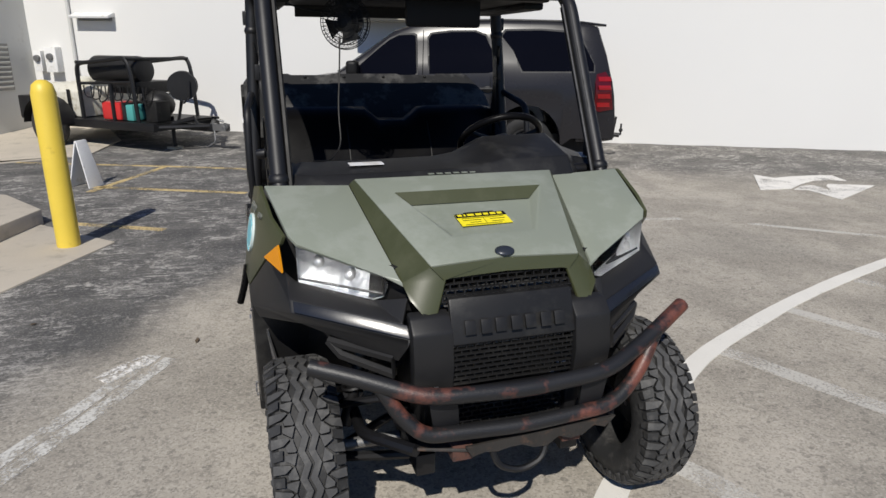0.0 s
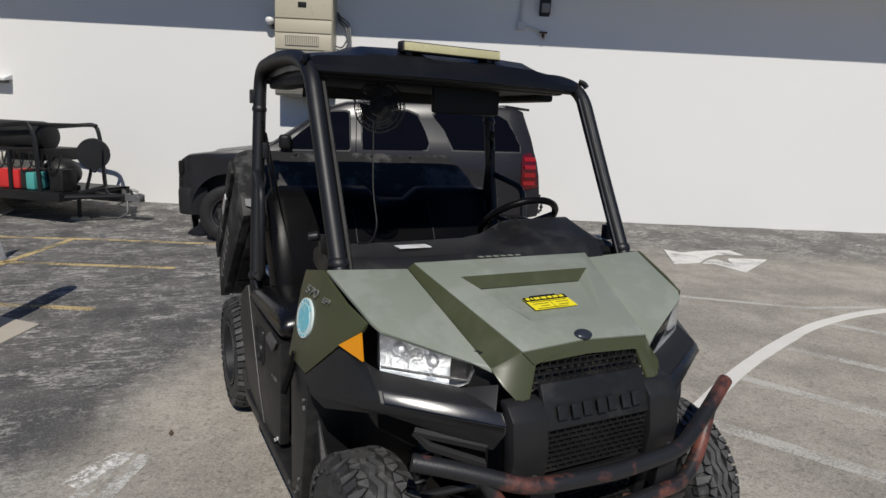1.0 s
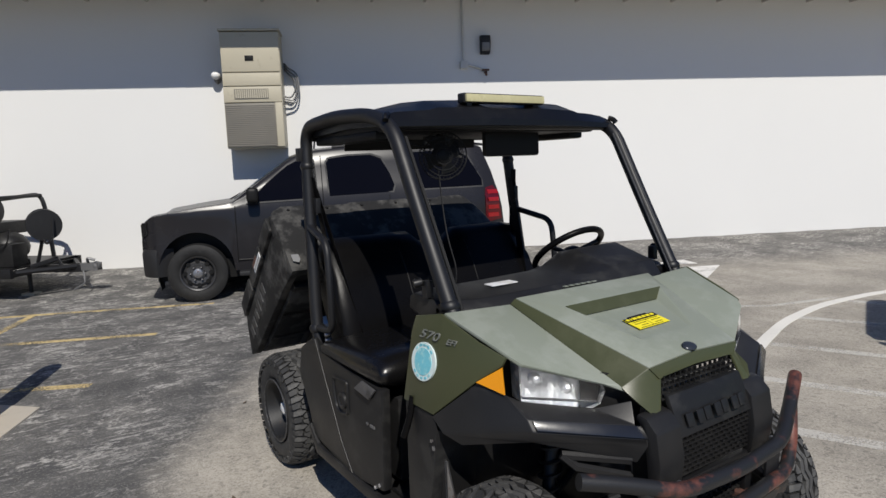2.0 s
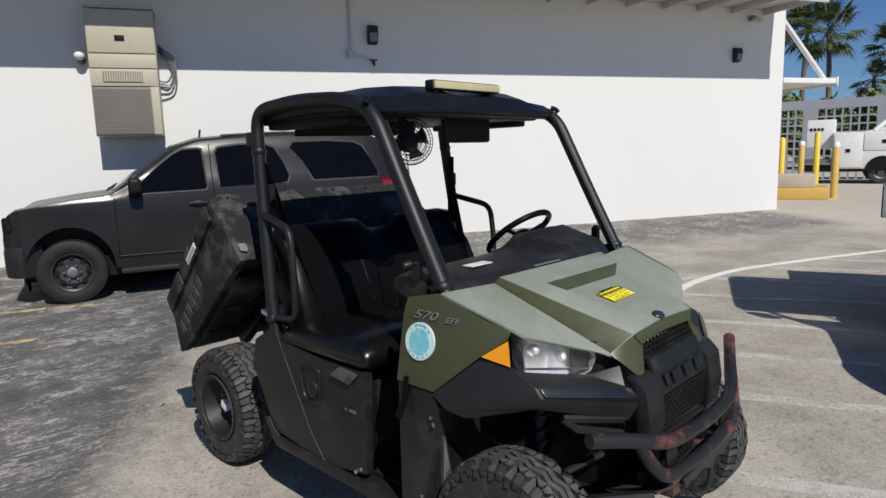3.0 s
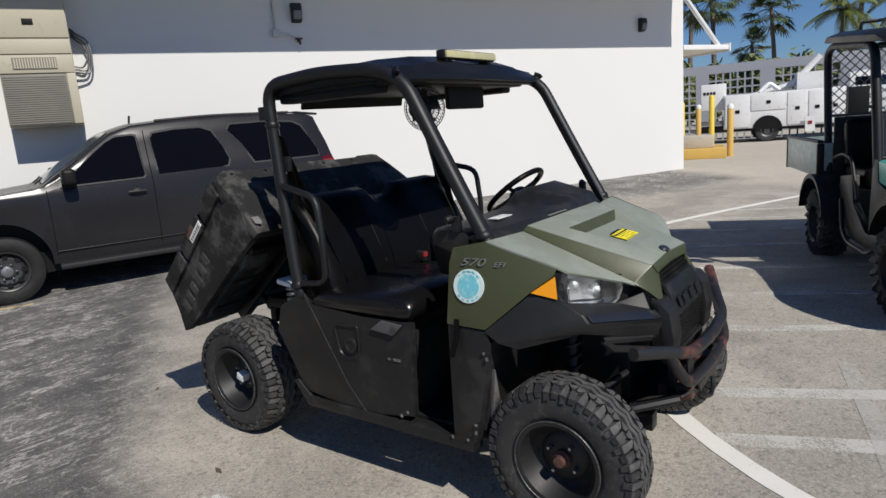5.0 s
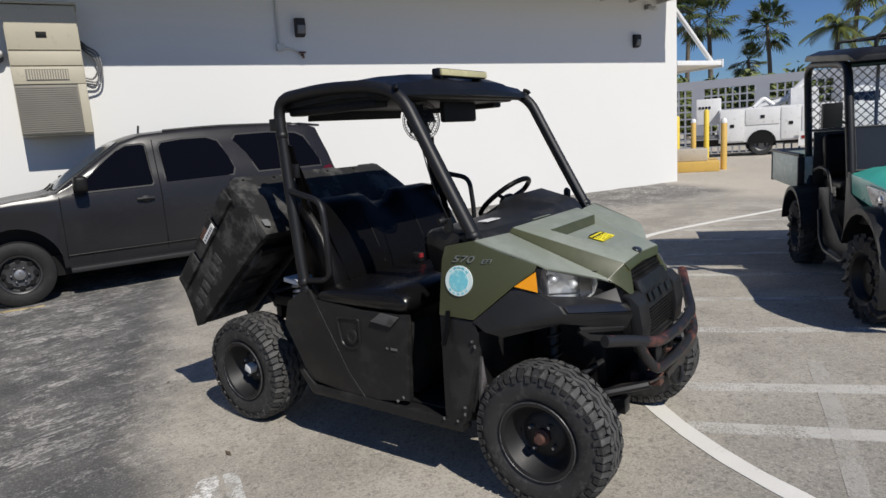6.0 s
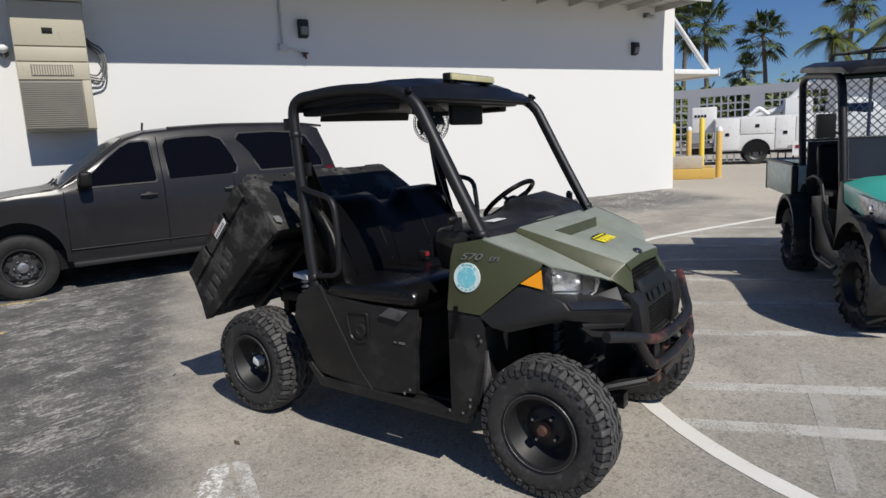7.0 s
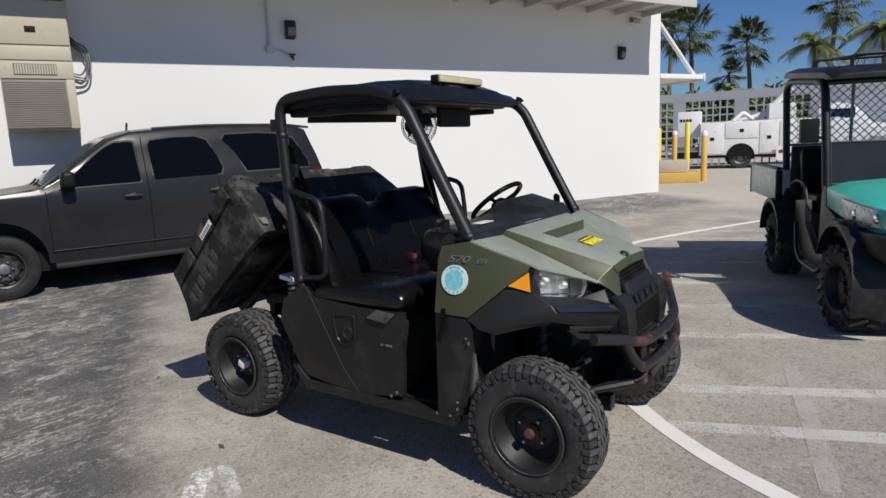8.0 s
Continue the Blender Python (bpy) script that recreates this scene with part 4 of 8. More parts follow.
    for i in range(90):
        t, a = i / 89, i * 0.5
        c = Vector(mx((-0.43, 0.035, 0.42))).lerp(Vector(mx((-0.335, 0.075, 0.72))), t)
        spring.append(c + Vector((math.cos(a), math.sin(a), 0)) * 0.036)
    tube(bm, spring, 0.006, 5)
    part("shock_absorber", bm, M_BLACK, utv, "dark coil spring shock absorber")
    bm = B()
    tube(bm, [mx((-0.46, 1.86, 0.28)), mx((-0.22, 1.45, 0.40))], 0.02, 8)
    tube(bm, [mx((-0.46, 1.86, 0.28)), mx((-0.2, 1.9, 0.36))], 0.02, 8)
    part("suspension_arm", bm, M_BLACK, utv, "black rear suspension arm")
    bm = B()
    cyl(bm, mx((-0.43, 1.78, 0.36)), mx((-0.40, 1.60, 0.80)), 0.024)
    spring = []
    for i in range(90):
        t, a = i / 89, i * 0.5
        c = Vector(mx((-0.43, 1.76, 0.42))).lerp(Vector(mx((-0.403, 1.62, 0.74))), t)
        spring.append(c + Vector((math.cos(a), math.sin(a), 0)) * 0.038)
    tube(bm, spring, 0.006, 5)
    part("shock_absorber", bm, M_BLACK, utv, "dark coil spring shock absorber")
    bm = B()
    box(bm, -0.07, 0.07, -0.05, 0.05, -0.012, 0.012, Matrix.Translation(mx((-0.48, 1.53, 0.825))) @ pose(0, 0, 0, 8, 0, 0))
    part("mount_plate", bm, M_WHITE, utv, "scratched bare metal mount plate", bevel=0.003)
    coil = [Vector(mx((-0.50, 1.51, 0.67))).lerp(Vector(mx((-0.49, 1.525, 0.81))), i / 59) + Vector((math.cos(i * 0.55), math.sin(i * 0.55), 0)) * 0.036 for i in range(60)]
    part("coil_spring", tube(B(), coil, 0.0075, 6), M_STEEL, utv, "grey coil spring under the plate")
    bm = B()
    for yy, zz in ((0.248, 0.68), (0.318, 0.37), (0.43, 0.33)):
        box(bm, -0.003, 0.003, -0.004, 0.004, -0.006, 0.007, Matrix.Translation(mx((-0.708, yy, zz))) @ Matrix.Rotation(zz * 9, 4, "X"))
    for yy, zz in ((0.665, 0.375), (0.70, 0.352), (0.74, 0.60)):
        box(bm, -0.003, 0.003, -0.007, 0.006, -0.003, 0.004, Matrix.Translation(mx((-0.695, yy, zz))) @ Matrix.Rotation(zz * 11, 4, "X"))
    part("scuff_marks", bm, M_STEEL, utv, "pale scuffs and chips")["kind"] = "stuff"
    # seat belts
    bm = B()
    for j, (a, c) in enumerate((((-0.60, 1.36, 1.55), (-0.52, 1.30, 0.86)), ((-0.585, 1.37, 1.50), (-0.50, 1.14, 0.84)))):
        a, c = Vector(mx(a)), Vector(mx(c))
        s = Vector((0.0, 0.024, 0.004))
        sheet(bm, [a - s, a + s, c + s, c - s], [(0, 1, 2, 3)], 0.003)
    belt = part("seat_belt", bm, M_VINYL, utv, "black woven seat belt")
    part("buckle", box(B(), -0.012, 0.012, -0.03, 0.03, -0.035, 0.035, Matrix.Translation(mx((-0.592, 1.355, 1.42)))), M_BLACK, belt, bevel=0.004)

# front clip: grille surround, name plate and mesh
bm = B()
prism(bm, [(-0.228, 0.842), (-0.262, 0.836), (-0.298, 0.80), (-0.313, 0.70), (-0.30, 0.60), (-0.27, 0.60), (-0.262, 0.70), (-0.25, 0.80), (-0.222, 0.825)], "x", -0.30, -0.185)
part("grille_side", bm, M_PLASTIC_WORN, utv, "scuffed black grille surround", bevel=0.008)
bm = B()
prism(bm, [(-0.228, 0.842), (-0.262, 0.836), (-0.298, 0.80), (-0.313, 0.70), (-0.30, 0.60), (-0.27, 0.60), (-0.262, 0.70), (-0.25, 0.80), (-0.222, 0.825)], "x", 0.185, 0.30)
part("grille_side", bm, M_PLASTIC_WORN, utv, "scuffed black grille surround", bevel=0.008)
bm = B()
prism(bm, [(-0.252, 0.876), (-0.266, 0.846), (-0.300, 0.757), (-0.280, 0.757), (-0.232, 0.876)], "x", -0.187, 0.187)
plate = part("grille_plate", bm, M_PLASTIC, utv, "black grille plate with embossed marks", bevel=0.006)
for k in range(7):
    x = -0.135 + k * 0.045
    bm = B()
    sheet(bm, [(x - 0.016, -0.288, 0.822), (x + 0.016, -0.288, 0.822), (x + 0.016, -0.302, 0.785), (x - 0.016, -0.302, 0.785)], [(0, 1, 2, 3)], 0.006)
    part("embossed_bar", bm, M_PLASTIC, plate, bevel=0.002)
part("upper_grille", mesh_grille(-0.20, 0.20, 0.862, 0.935, -0.240, lean=0.5), M_PLASTIC, utv, "black mesh air intake")
part("lower_grille", mesh_grille(-0.185, 0.185, 0.632, 0.752, -0.290), M_PLASTIC, utv, "black mesh grille")
part("skid_grille", mesh_grille(-0.17, 0.17, 0.455, 0.592, -0.275), M_PLASTIC, utv, "black mesh skid grille")
bm = B()
for x in (-0.195, 0.195):
    box(bm, x - 0.022, x + 0.022, -0.29, -0.262, 0.44, 0.60)
box(bm, -0.217, 0.217, -0.29, -0.262, 0.592, 0.612)
part("skid_frame", bm, M_BLACK, utv, bevel=0.004)
part("radiator", box(B(), -0.2, 0.2, -0.20, -0.16, 0.70, 0.88), M_GREYMETAL, utv, "grey radiator core")
bm = B()
ball(bm, (0, -0.192, 0.982), 0.030, 1, 0.72, 0.3, 20)
bmesh.ops.rotate(bm, verts=bm.verts, cent=(0, -0.192, 0.982), matrix=Matrix.Rotation(radians(22), 3, "X"))
badge = part("badge", bm, mat("dark_blue_enamel", (0.03, 0.035, 0.045), 0.3, 0.2, 0.1, 30, 150, 0.0), hood, "small oval blue-grey badge")
# inspection label on the hood
lab = Matrix.Translation((-0.003, -0.028, 1.0345)) @ Euler((radians(13.5), 0, radians(3))).to_matrix().to_4x4()
sticker = part("label", box(B(), -0.083, 0.083, -0.036, 0.038, 0, 0.0015, lab), M_YELLOW, hood, "yellow inspection label with a black header")
part("label_header", box(B(), -0.083, 0.083, 0.014, 0.038, 0.0015, 0.0025, lab), M_INK, sticker)
part("label_header", box(B(), -0.05, 0.05, 0.038, 0.045, 0.0, 0.0025, lab), M_INK, sticker)
bm = B()
for i, (a, c) in enumerate(((-0.076, -0.062), (-0.056, -0.05), (-0.044, -0.022), (-0.016, 0.004), (0.01, 0.026), (0.032, 0.05), (0.056, 0.072))):
    box(bm, a, c, 0.021, 0.033, 0.0025, 0.0032, lab)
part("writing_bars", bm, M_YELLOW, sticker)["kind"] = "stuff"
bm = B()
for i, (a, c, y) in enumerate(((-0.07, 0.07, 0.008), (-0.07, -0.01, -0.004), (0.02, 0.07, -0.004), (-0.05, -0.015, -0.018), (0.02, 0.06, -0.02), (-0.07, 0.05, -0.031))):
    box(bm, a, c, y - 0.0012, y + 0.0012, 0.0015, 0.0022, lab)
box(bm, 0.0, 0.0012, -0.034, 0.006, 0.0015, 0.0022, lab)
part("writing_bars", bm, M_INK, sticker)["kind"] = "stuff"
# raised marks at the hood's rear edge
bm = B()
for i in range(6):
    box(bm, -0.09 + i * 0.03, -0.07 + i * 0.03, 0.27, 0.285, 1.121, 1.1235)
part("embossed_marks", bm, M_HOOD, hood)

M_SKID = mat("rust_flaked_plate", (0.03, 0.027, 0.024), 0.62, 0.1, 0.4, 9, 120, 0.6, (0.085, 0.05, 0.034), 0.3)
# bull bar of two tubes
bm = B()
tube(bm, [(-0.570, -0.255, 0.728), (-0.46, -0.302, 0.705), (-0.28, -0.370, 0.652), (0.0, -0.378, 0.640), (0.26, -0.362, 0.645), (0.43, -0.295, 0.690), (0.605, -0.225, 0.762)], 0.0235, 12, 0.07, 5)
bar = part("bull_bar", bm, M_RUSTY, utv, "rusty black tubular bull bar")
bm = B()
tube(bm, [(-0.40, -0.322, 0.685), (-0.345, -0.345, 0.59), (-0.285, -0.366, 0.535), (0, -0.376, 0.525), (0.29, -0.366, 0.535), (0.40, -0.322, 0.60), (0.48, -0.275, 0.712)], 0.0215, 12, 0.06, 5)
part("lower_tube", bm, M_RUSTY, bar, "rusty lower tube")
for sx in (-1, 1):
    bm = B()
    prism(bm, [(sx * 0.19, 0.63), (sx * 0.27, 0.62), (sx * 0.25, 0.50), (sx * 0.18, 0.50)], "y", -0.355, -0.345)
    part("gusset", bm, M_BLACK, bar, bevel=0.002)
    bm = B()
    box(bm, sx * 0.17 - 0.03, sx * 0.17 + 0.03, -0.35, -0.22, 0.425, 0.475)
    part("mount", bm, M_RUST, bar, "rusty mount", bevel=0.004)
    bm = B()
    box(bm, sx * 0.245 - 0.007, sx * 0.245 + 0.007, -0.345, -0.33, 0.645, 0.660)
    part("clip", bm, M_STEEL, bar, bevel=0.002)
bm = B()
sheet(bm, [(-0.30, -0.34, 0.475), (0.30, -0.34, 0.475), (0.22, -0.05, 0.36), (-0.22, -0.05, 0.36), (-0.15, -0.36, 0.455), (0.15, -0.36, 0.455)], [(0, 4, 5, 1, 2, 3)], 0.008)
part("skid_plate", bm, M_SKID, utv, "rusty bent skid plate", bevel=0.002)
bm = B()
rnd = random.Random(3)
jag = [(-0.15 + 0.038 * q, 0.440 + 0.03 * rnd.random() + 0.018 * max(0, (q - 7) / 5)) for q in range(12)]
prism(bm, [(-0.17, 0.482), (0.30, 0.50)] + jag[::-1], "y", -0.372, -0.364)
part("skid_lip", bm, M_SKID, utv, "ragged rusty plate below the bull bar")
bm = B()
for sx in (-1, 1):
    tube(bm, [(sx * 0.30, -0.33, 0.47), (sx * 0.42, -0.16, 0.44), (sx * 0.40, 0.2, 0.36)], 0.018, 8, 0.05)
tube(bm, [(-0.09, -0.35, 0.47), (-0.07, -0.37, 0.40), (0.0, -0.375, 0.375), (0.07, -0.37, 0.40), (0.09, -0.35, 0.47)], 0.010, 8, 0.03)
part("front_frame", bm, M_BLACK, utv)

# chassis and floor
bm = B()
box(bm, -0.62, 0.62, 0.33, 1.25, 0.30, 0.335)
part("floor_pan", bm, M_PLASTIC, utv, "ribbed black floor pan", bevel=0.006)
bm = B()
sheet(bm, [(-0.66, 0.30, 0.36), (0.66, 0.30, 0.36), (0.66, 0.24, 0.76), (-0.66, 0.24, 0.76), (-0.64, 0.36, 1.08), (0.64, 0.36, 1.08)], [(0, 1, 2, 3), (3, 2, 5, 4)], 0.02)
part("firewall", bm, M_PLASTIC, utv, "black firewall panel")
bm = B()
for sx in (-1, 1):
    box(bm, sx * 0.24 - 0.03, sx * 0.24 + 0.03, -0.22, 2.02, 0.30, 0.37)
    box(bm, sx * 0.30 - 0.03, sx * 0.30 + 0.03, 1.2, 1.95, 0.60, 0.66)
box(bm, -0.3, 0.3, 1.93, 1.98, 0.5, 0.66)
part("chassis_rail", bm, M_BLACK, utv, bevel=0.004)
bm = B()
box(bm, -0.22, 0.22, -0.12, 0.25, 0.36, 0.70)
part("front_drive", bm, M_BLACK, utv, "dark front drive housing", bevel=0.03)
bm = B()
box(bm, -0.28, 0.28, 1.25, 1.80, 0.36, 0.72)
cyl(bm, (-0.30, 1.42, 0.55), (-0.22, 1.42, 0.55), 0.14, 20)
part("engine", bm, M_PLASTIC, utv, "dark engine and clutch cover", bevel=0.02)
for y in (0.0, 1.865):
    part("axle", cyl(B(), (-0.5, y, 0.303), (0.5, y, 0.303), 0.02, 10), M_GREYMETAL, utv)
bm = B()
tube(bm, [(0.15, 1.9, 0.5), (0.15, 2.12, 0.5)], 0.065, 16)
part("silencer", bm, M_GREYMETAL, utv, "grey exhaust silencer")

# dash
bm = B()
sec = []
for x, h in ((-0.60, 0.0), (-0.48, 0.0), (-0.25, 0.0), (0.02, 0.006), (0.10, 0.02), (0.20, 0.075), (0.45, 0.08), (0.52, 0.03), (0.60, 0.0)):
    lo_ = 0.13 if abs(x) > 0.5 else 0.0
    fr_ = 0.335 if abs(x) > 0.5 else 0.25
    sec.append([(x, fr_, 1.100), (x, fr_ + 0.05, 1.130 + h * 0.4), (x, 0.50, 1.140 + h), (x, 0.60 - lo_ * 0.5, 1.125 + h * 0.9), (x, 0.645 - lo_ * 0.8, 1.08), (x, 0.60 - lo_, 0.93 + lo_), (x, 0.42, 0.90 + lo_)])
loft(bm, sec)
dash = part("dashboard", bm, M_PLASTIC, utv, "black moulded dashboard", bevel=0.006)
bm = B()
box(bm, -0.34, -0.22, 0.385, 0.435, 1.142, 1.145, pose(0, 0, 0))
paper = part("paper", bm, M_WHITE, dash, "white paper slip")
bm = B()
box(bm, 0.50, 0.62, 0.40, 0.50, 1.135, 1.139)
part("paper", bm, M_GREYPAINT, dash, "white paper slip")
bm = B()
for x0, x1 in ((-0.5, -0.1), (0.05, 0.15)):
    box(bm, x0, x1, 0.628, 0.640, 0.98, 1.06)
part("glove_box", bm, M_PLASTIC_WORN, dash, bevel=0.006)
# steering wheel
sm_ = Matrix.Translation((0.335, 0.675, 1.18)) @ Matrix(((1, 0, 0), (0, -0.78, 0.62), (0, 0.62, 0.78))).to_4x4()
bm = B()
ring = [sm_ @ Vector((0.166 * math.cos(a), 0.166 * math.sin(a), 0)) for a in [2 * math.pi * k / 40 for k in range(41)]]
tube(bm, ring, 0.0145, 10, caps=False)
sw = part("steering_wheel", bm, M_VINYL, utv, "black three-spoke steering wheel")
bm = B()
for a in (radians(-90), radians(20), radians(160)):
    tube(bm, [sm_ @ Vector((0.03 * math.cos(a), 0.03 * math.sin(a), -0.02)), sm_ @ Vector((0.163 * math.cos(a), 0.163 * math.sin(a), 0))], 0.011, 8)
part("spoke", bm, M_PLASTIC, sw)
bm = B()
ball(bm, (0, 0, 0), 1, 0.05, 0.05, 0.03, 14, sm_ @ Matrix.Translation((0, 0, -0.02)))
part("horn_pad", bm, M_PLASTIC, sw)
bm = B()
cyl(bm, sm_ @ Vector((0, 0, -0.02)), sm_ @ Vector((0, 0, -0.28)), 0.024)
part("column", bm, M_PLASTIC, sw)

# bench seat
# lit copy of the seat vinyl: more gloss for the sunlit cushion
M_SEAT = mat("sunlit_black_vinyl", (0.0048, 0.0046, 0.0048), 0.27, 0, 0.1, 5.0, 380, 0.08, spec=0.42, rvar=0.02)
bm = B()
sec = []
for x, e, dz in ((-0.655, 0.62, 0.0), (-0.648, 0.40, 0.0), (-0.63, 0.20, 0.0), (-0.60, 0.07, 0.0), (-0.56, 0.0, 0.002), (-0.40, 0.0, 0.006), (-0.22, 0.0, 0.0), (-0.19, 0.02, -0.008), (-0.16, 0.0, 0.0), (0.16, 0.0, 0.0), (0.19, 0.02, -0.008), (0.22, 0.0, 0.0), (0.40, 0.0, 0.006), (0.56, 0.0, 0.002), (0.60, 0.07, 0.0), (0.63, 0.20, 0.0), (0.648, 0.40, 0.0), (0.655, 0.62, 0.0)):
    ring = ((0.67, 0.712), (0.645, 0.725), (0.628, 0.755), (0.632, 0.785), (0.655, 0.810), (0.70, 0.824 + dz), (0.80, 0.822 + dz), (0.95, 0.812 + dz), (1.10, 0.802 + dz), (1.16, 0.792), (1.19, 0.765), (1.18, 0.715))
    sec.append([(x * (1.055 if abs(x) > 0.5 else 1.0), 0.895 + (y - 0.91) * (1.04 - 0.10 * e), 0.815 + (z - 0.765) * (1.08 - e)) for y, z in ring])
loft(bm, sec)
seat = part("seat_cushion", bm, M_SEAT, utv, "black vinyl bench seat cushion", sharp=50)
bm = B()
sec = []
for x, t in ((-0.585, 0.05), (-0.56, 0.012), (-0.51, 0.0), (-0.20, 0.0), (-0.10, 0.0), (-0.03, 0.055), (0.10, 0.06), (0.17, 0.004), (0.24, 0.0), (0.51, 0.0), (0.575, 0.012), (0.60, 0.05)):
    w = 0.02 if abs(x) > 0.56 else 0.0
    sec.append([(x, 1.12 + w, 0.80), (x, 1.145 + w, 0.92), (x, 1.225 + w, 1.08), (x, 1.305 + w, 1.205 - t), (x, 1.345, 1.245 - t), (x, 1.395 - w, 1.258 - t), (x, 1.435 - w, 1.225 - t), (x, 1.39 - w, 0.98), (x, 1.29 - w, 0.80)])
loft(bm, sec)
part("seat_back", bm, M_VINYL, utv, "black vinyl bench seat back with a notch", sharp=50)
for x in (-0.2, 0.2):
    part("seam", tube(B(), [(x, 1.138, 0.89), (x, 1.223, 1.08), (x, 1.300, 1.19)], 0.004, 6), M_INK, utv, "stitched seam")
bm = B()
box(bm, -0.60, 0.60, 0.66, 1.25, 0.36, 0.70)
part("seat_box", bm, M_PLASTIC, utv, "black plastic seat box", bevel=0.015)
for x in (-0.055, 0.1):
    bm = B()
    box(bm, x - 0.016, x + 0.016, 1.0, 1.055, 0.872, 0.918, None)
    tube(bm, [(x, 1.03, 0.87), (x, 1.08, 0.80)], 0.008, 6)
    bk = part("buckle", bm, M_PLASTIC, utv, "seat belt buckle", bevel=0.004)
    part("button", box(B(), x - 0.018, x + 0.010, 0.993, 1.004, 0.892, 0.915), mat("red_plastic", (0.26, 0.02, 0.025), 0.5), bk, "red button")

# roof
bm = B()
xs2 = (-0.575, -0.55, -0.40, -0.36, -0.14, -0.10, 0.10, 0.14, 0.36, 0.40, 0.55, 0.575)
tops = (-0.02, 0.0, 0.014, 0.034, 0.038, 0.022, 0.022, 0.038, 0.034, 0.014, 0.0, -0.02)
sec = []
for x, tz in zip(xs2, tops):
    c = 0.012 * (1 - (x / 0.575) ** 2)
    f = 0.618 + 0.02 * (x / 0.575) ** 2
    sec.append([(x, f, 1.730 + c * 0.5), (x, f + 0.002, 1.750 + c), (x, f + 0.04, 1.784 + tz * 0.4 + c), (x, f + 0.14, 1.799 + tz + c), (x, 0.95, 1.808 + tz + c), (x, 1.25, 1.801 + tz + c), (x, 1.39, 1.778 + tz * 0.4 + c), (x, 1.43, 1.748), (x, 1.42, 1.728), (x, 1.0, 1.745), (x, 0.69, 1.735)])
loft(bm, sec)
roof = part("roof", bm, M_ROOF, utv, "black ribbed plastic roof", sharp=30)
bm = B()
sheet(bm, [(-0.56, 0.69, 1.755), (0.56, 0.69, 1.755), (0.56, 0.69, 1.728), (-0.56, 0.69, 1.728)], [(0, 1, 2, 3)], 0.02)
part("front_header", bm, M_ROOF, roof, bevel=0.006)
bm = B()
box(bm, -0.555, 0.555, 0.72, 1.38, 1.716, 1.762)
part("headliner", bm, M_INK, roof, "black headliner", bevel=0.012)
bm = B()
sheet(bm, [(-0.405, 1.405, 1.74), (0.365, 1.405, 1.74), (0.365, 1.42, 1.674), (-0.405, 1.42, 1.668)], [(0, 1, 2, 3)], 0.012)
part("rear_valance", bm, M_INK, roof, "black strip hanging from the rear of the roof", bevel=0.004)
for x in (-0.52, 0.52):
    part("side_lining", box(B(), x - 0.045, x + 0.045, 0.80, 1.38, 1.69, 1.725), M_INK, roof, bevel=0.012)
for yy, zz, w in ((0.672, 1.742, 0.575), (1.41, 1.735, 0.60), (0.345, 1.10, 0.60)):
    part("cross_tube", tube(B(), [(-w, yy, zz), (w, yy, zz)], 0.023, 10), M_BLACK, utv, "black cross tube of the cage")
for x in (-0.60, 0.60):
    bm = B()
    tube(bm, [(x * 0.98, 0.66, 1.775), (x * 1.01, 0.645, 1.768), (x * 1.02, 0.635, 1.752)], 0.012, 8, 0.02)
    part("roof_clip", bm, M_ROOF, roof)
# light bar
bm = B()
box(bm, -0.235, 0.195, 0.67, 0.715, 1.826, 1.866)
lb = part("light_bar", bm, M_BLACK, utv, "slim black light bar with a yellowed lens", bevel=0.008)
part("lens", box(B(), -0.227, 0.187, 0.66, 0.673, 1.831, 1.861), mat("yellowed_lens", (0.5, 0.46, 0.26), 0.25, 0, 0.12, 8, 80, 0.3, coat=0.3), lb, "cloudy yellowed lens", bevel=0.003)
for x in (-0.20, 0.15):
    part("foot", box(B(), x - 0.012, x + 0.012, 0.68, 0.71, 1.78, 1.835), M_BLACK, lb)
# mirror
bm = B()
box(bm, -0.030, 0.285, 0.80, 0.83, 1.614, 1.738)
mirror = part("mirror", bm, M_INK, utv, "wide black rear-view mirror", bevel=0.014)
part("mirror_glass", box(B(), -0.02, 0.275, 0.830, 0.833, 1.624, 1.728), mat("mirror_glass", (0.8, 0.8, 0.82), 0.05, 1.0, 0.0, 5, 50, 0), mirror)
# clip-on fan with cage
fm = Matrix.Translation((-0.278, 0.765, 1.622)) @ Euler((0, 0, radians(-118))).to_matrix().to_4x4()
bm = B()
for r, o in ((0.098, 0.0), (0.094, 0.012), (0.080, 0.024), (0.058, 0.032), (0.034, 0.034), (0.080, -0.024), (0.058, -0.032)):
    tube(bm, [fm @ Vector((o, r * math.cos(a), r * math.sin(a))) for a in [2 * math.pi * k / 28 for k in range(29)]], 0.0018, 5, caps=False)
for k in range(40):
    a = 2 * math.pi * k / 40
    c, s = math.cos(a), math.sin(a)
    tube(bm, [fm @ Vector((0.034, 0.02 * c, 0.02 * s)), fm @ Vector((0.028, 0.070 * c, 0.070 * s)), fm @ Vector((0, 0.098 * c, 0.098 * s)), fm @ Vector((-0.028, 0.070 * c, 0.070 * s))], 0.0011, 4)
fan = part("fan_cage", bm, M_INK, utv, "small black caged fan")
bm = B()
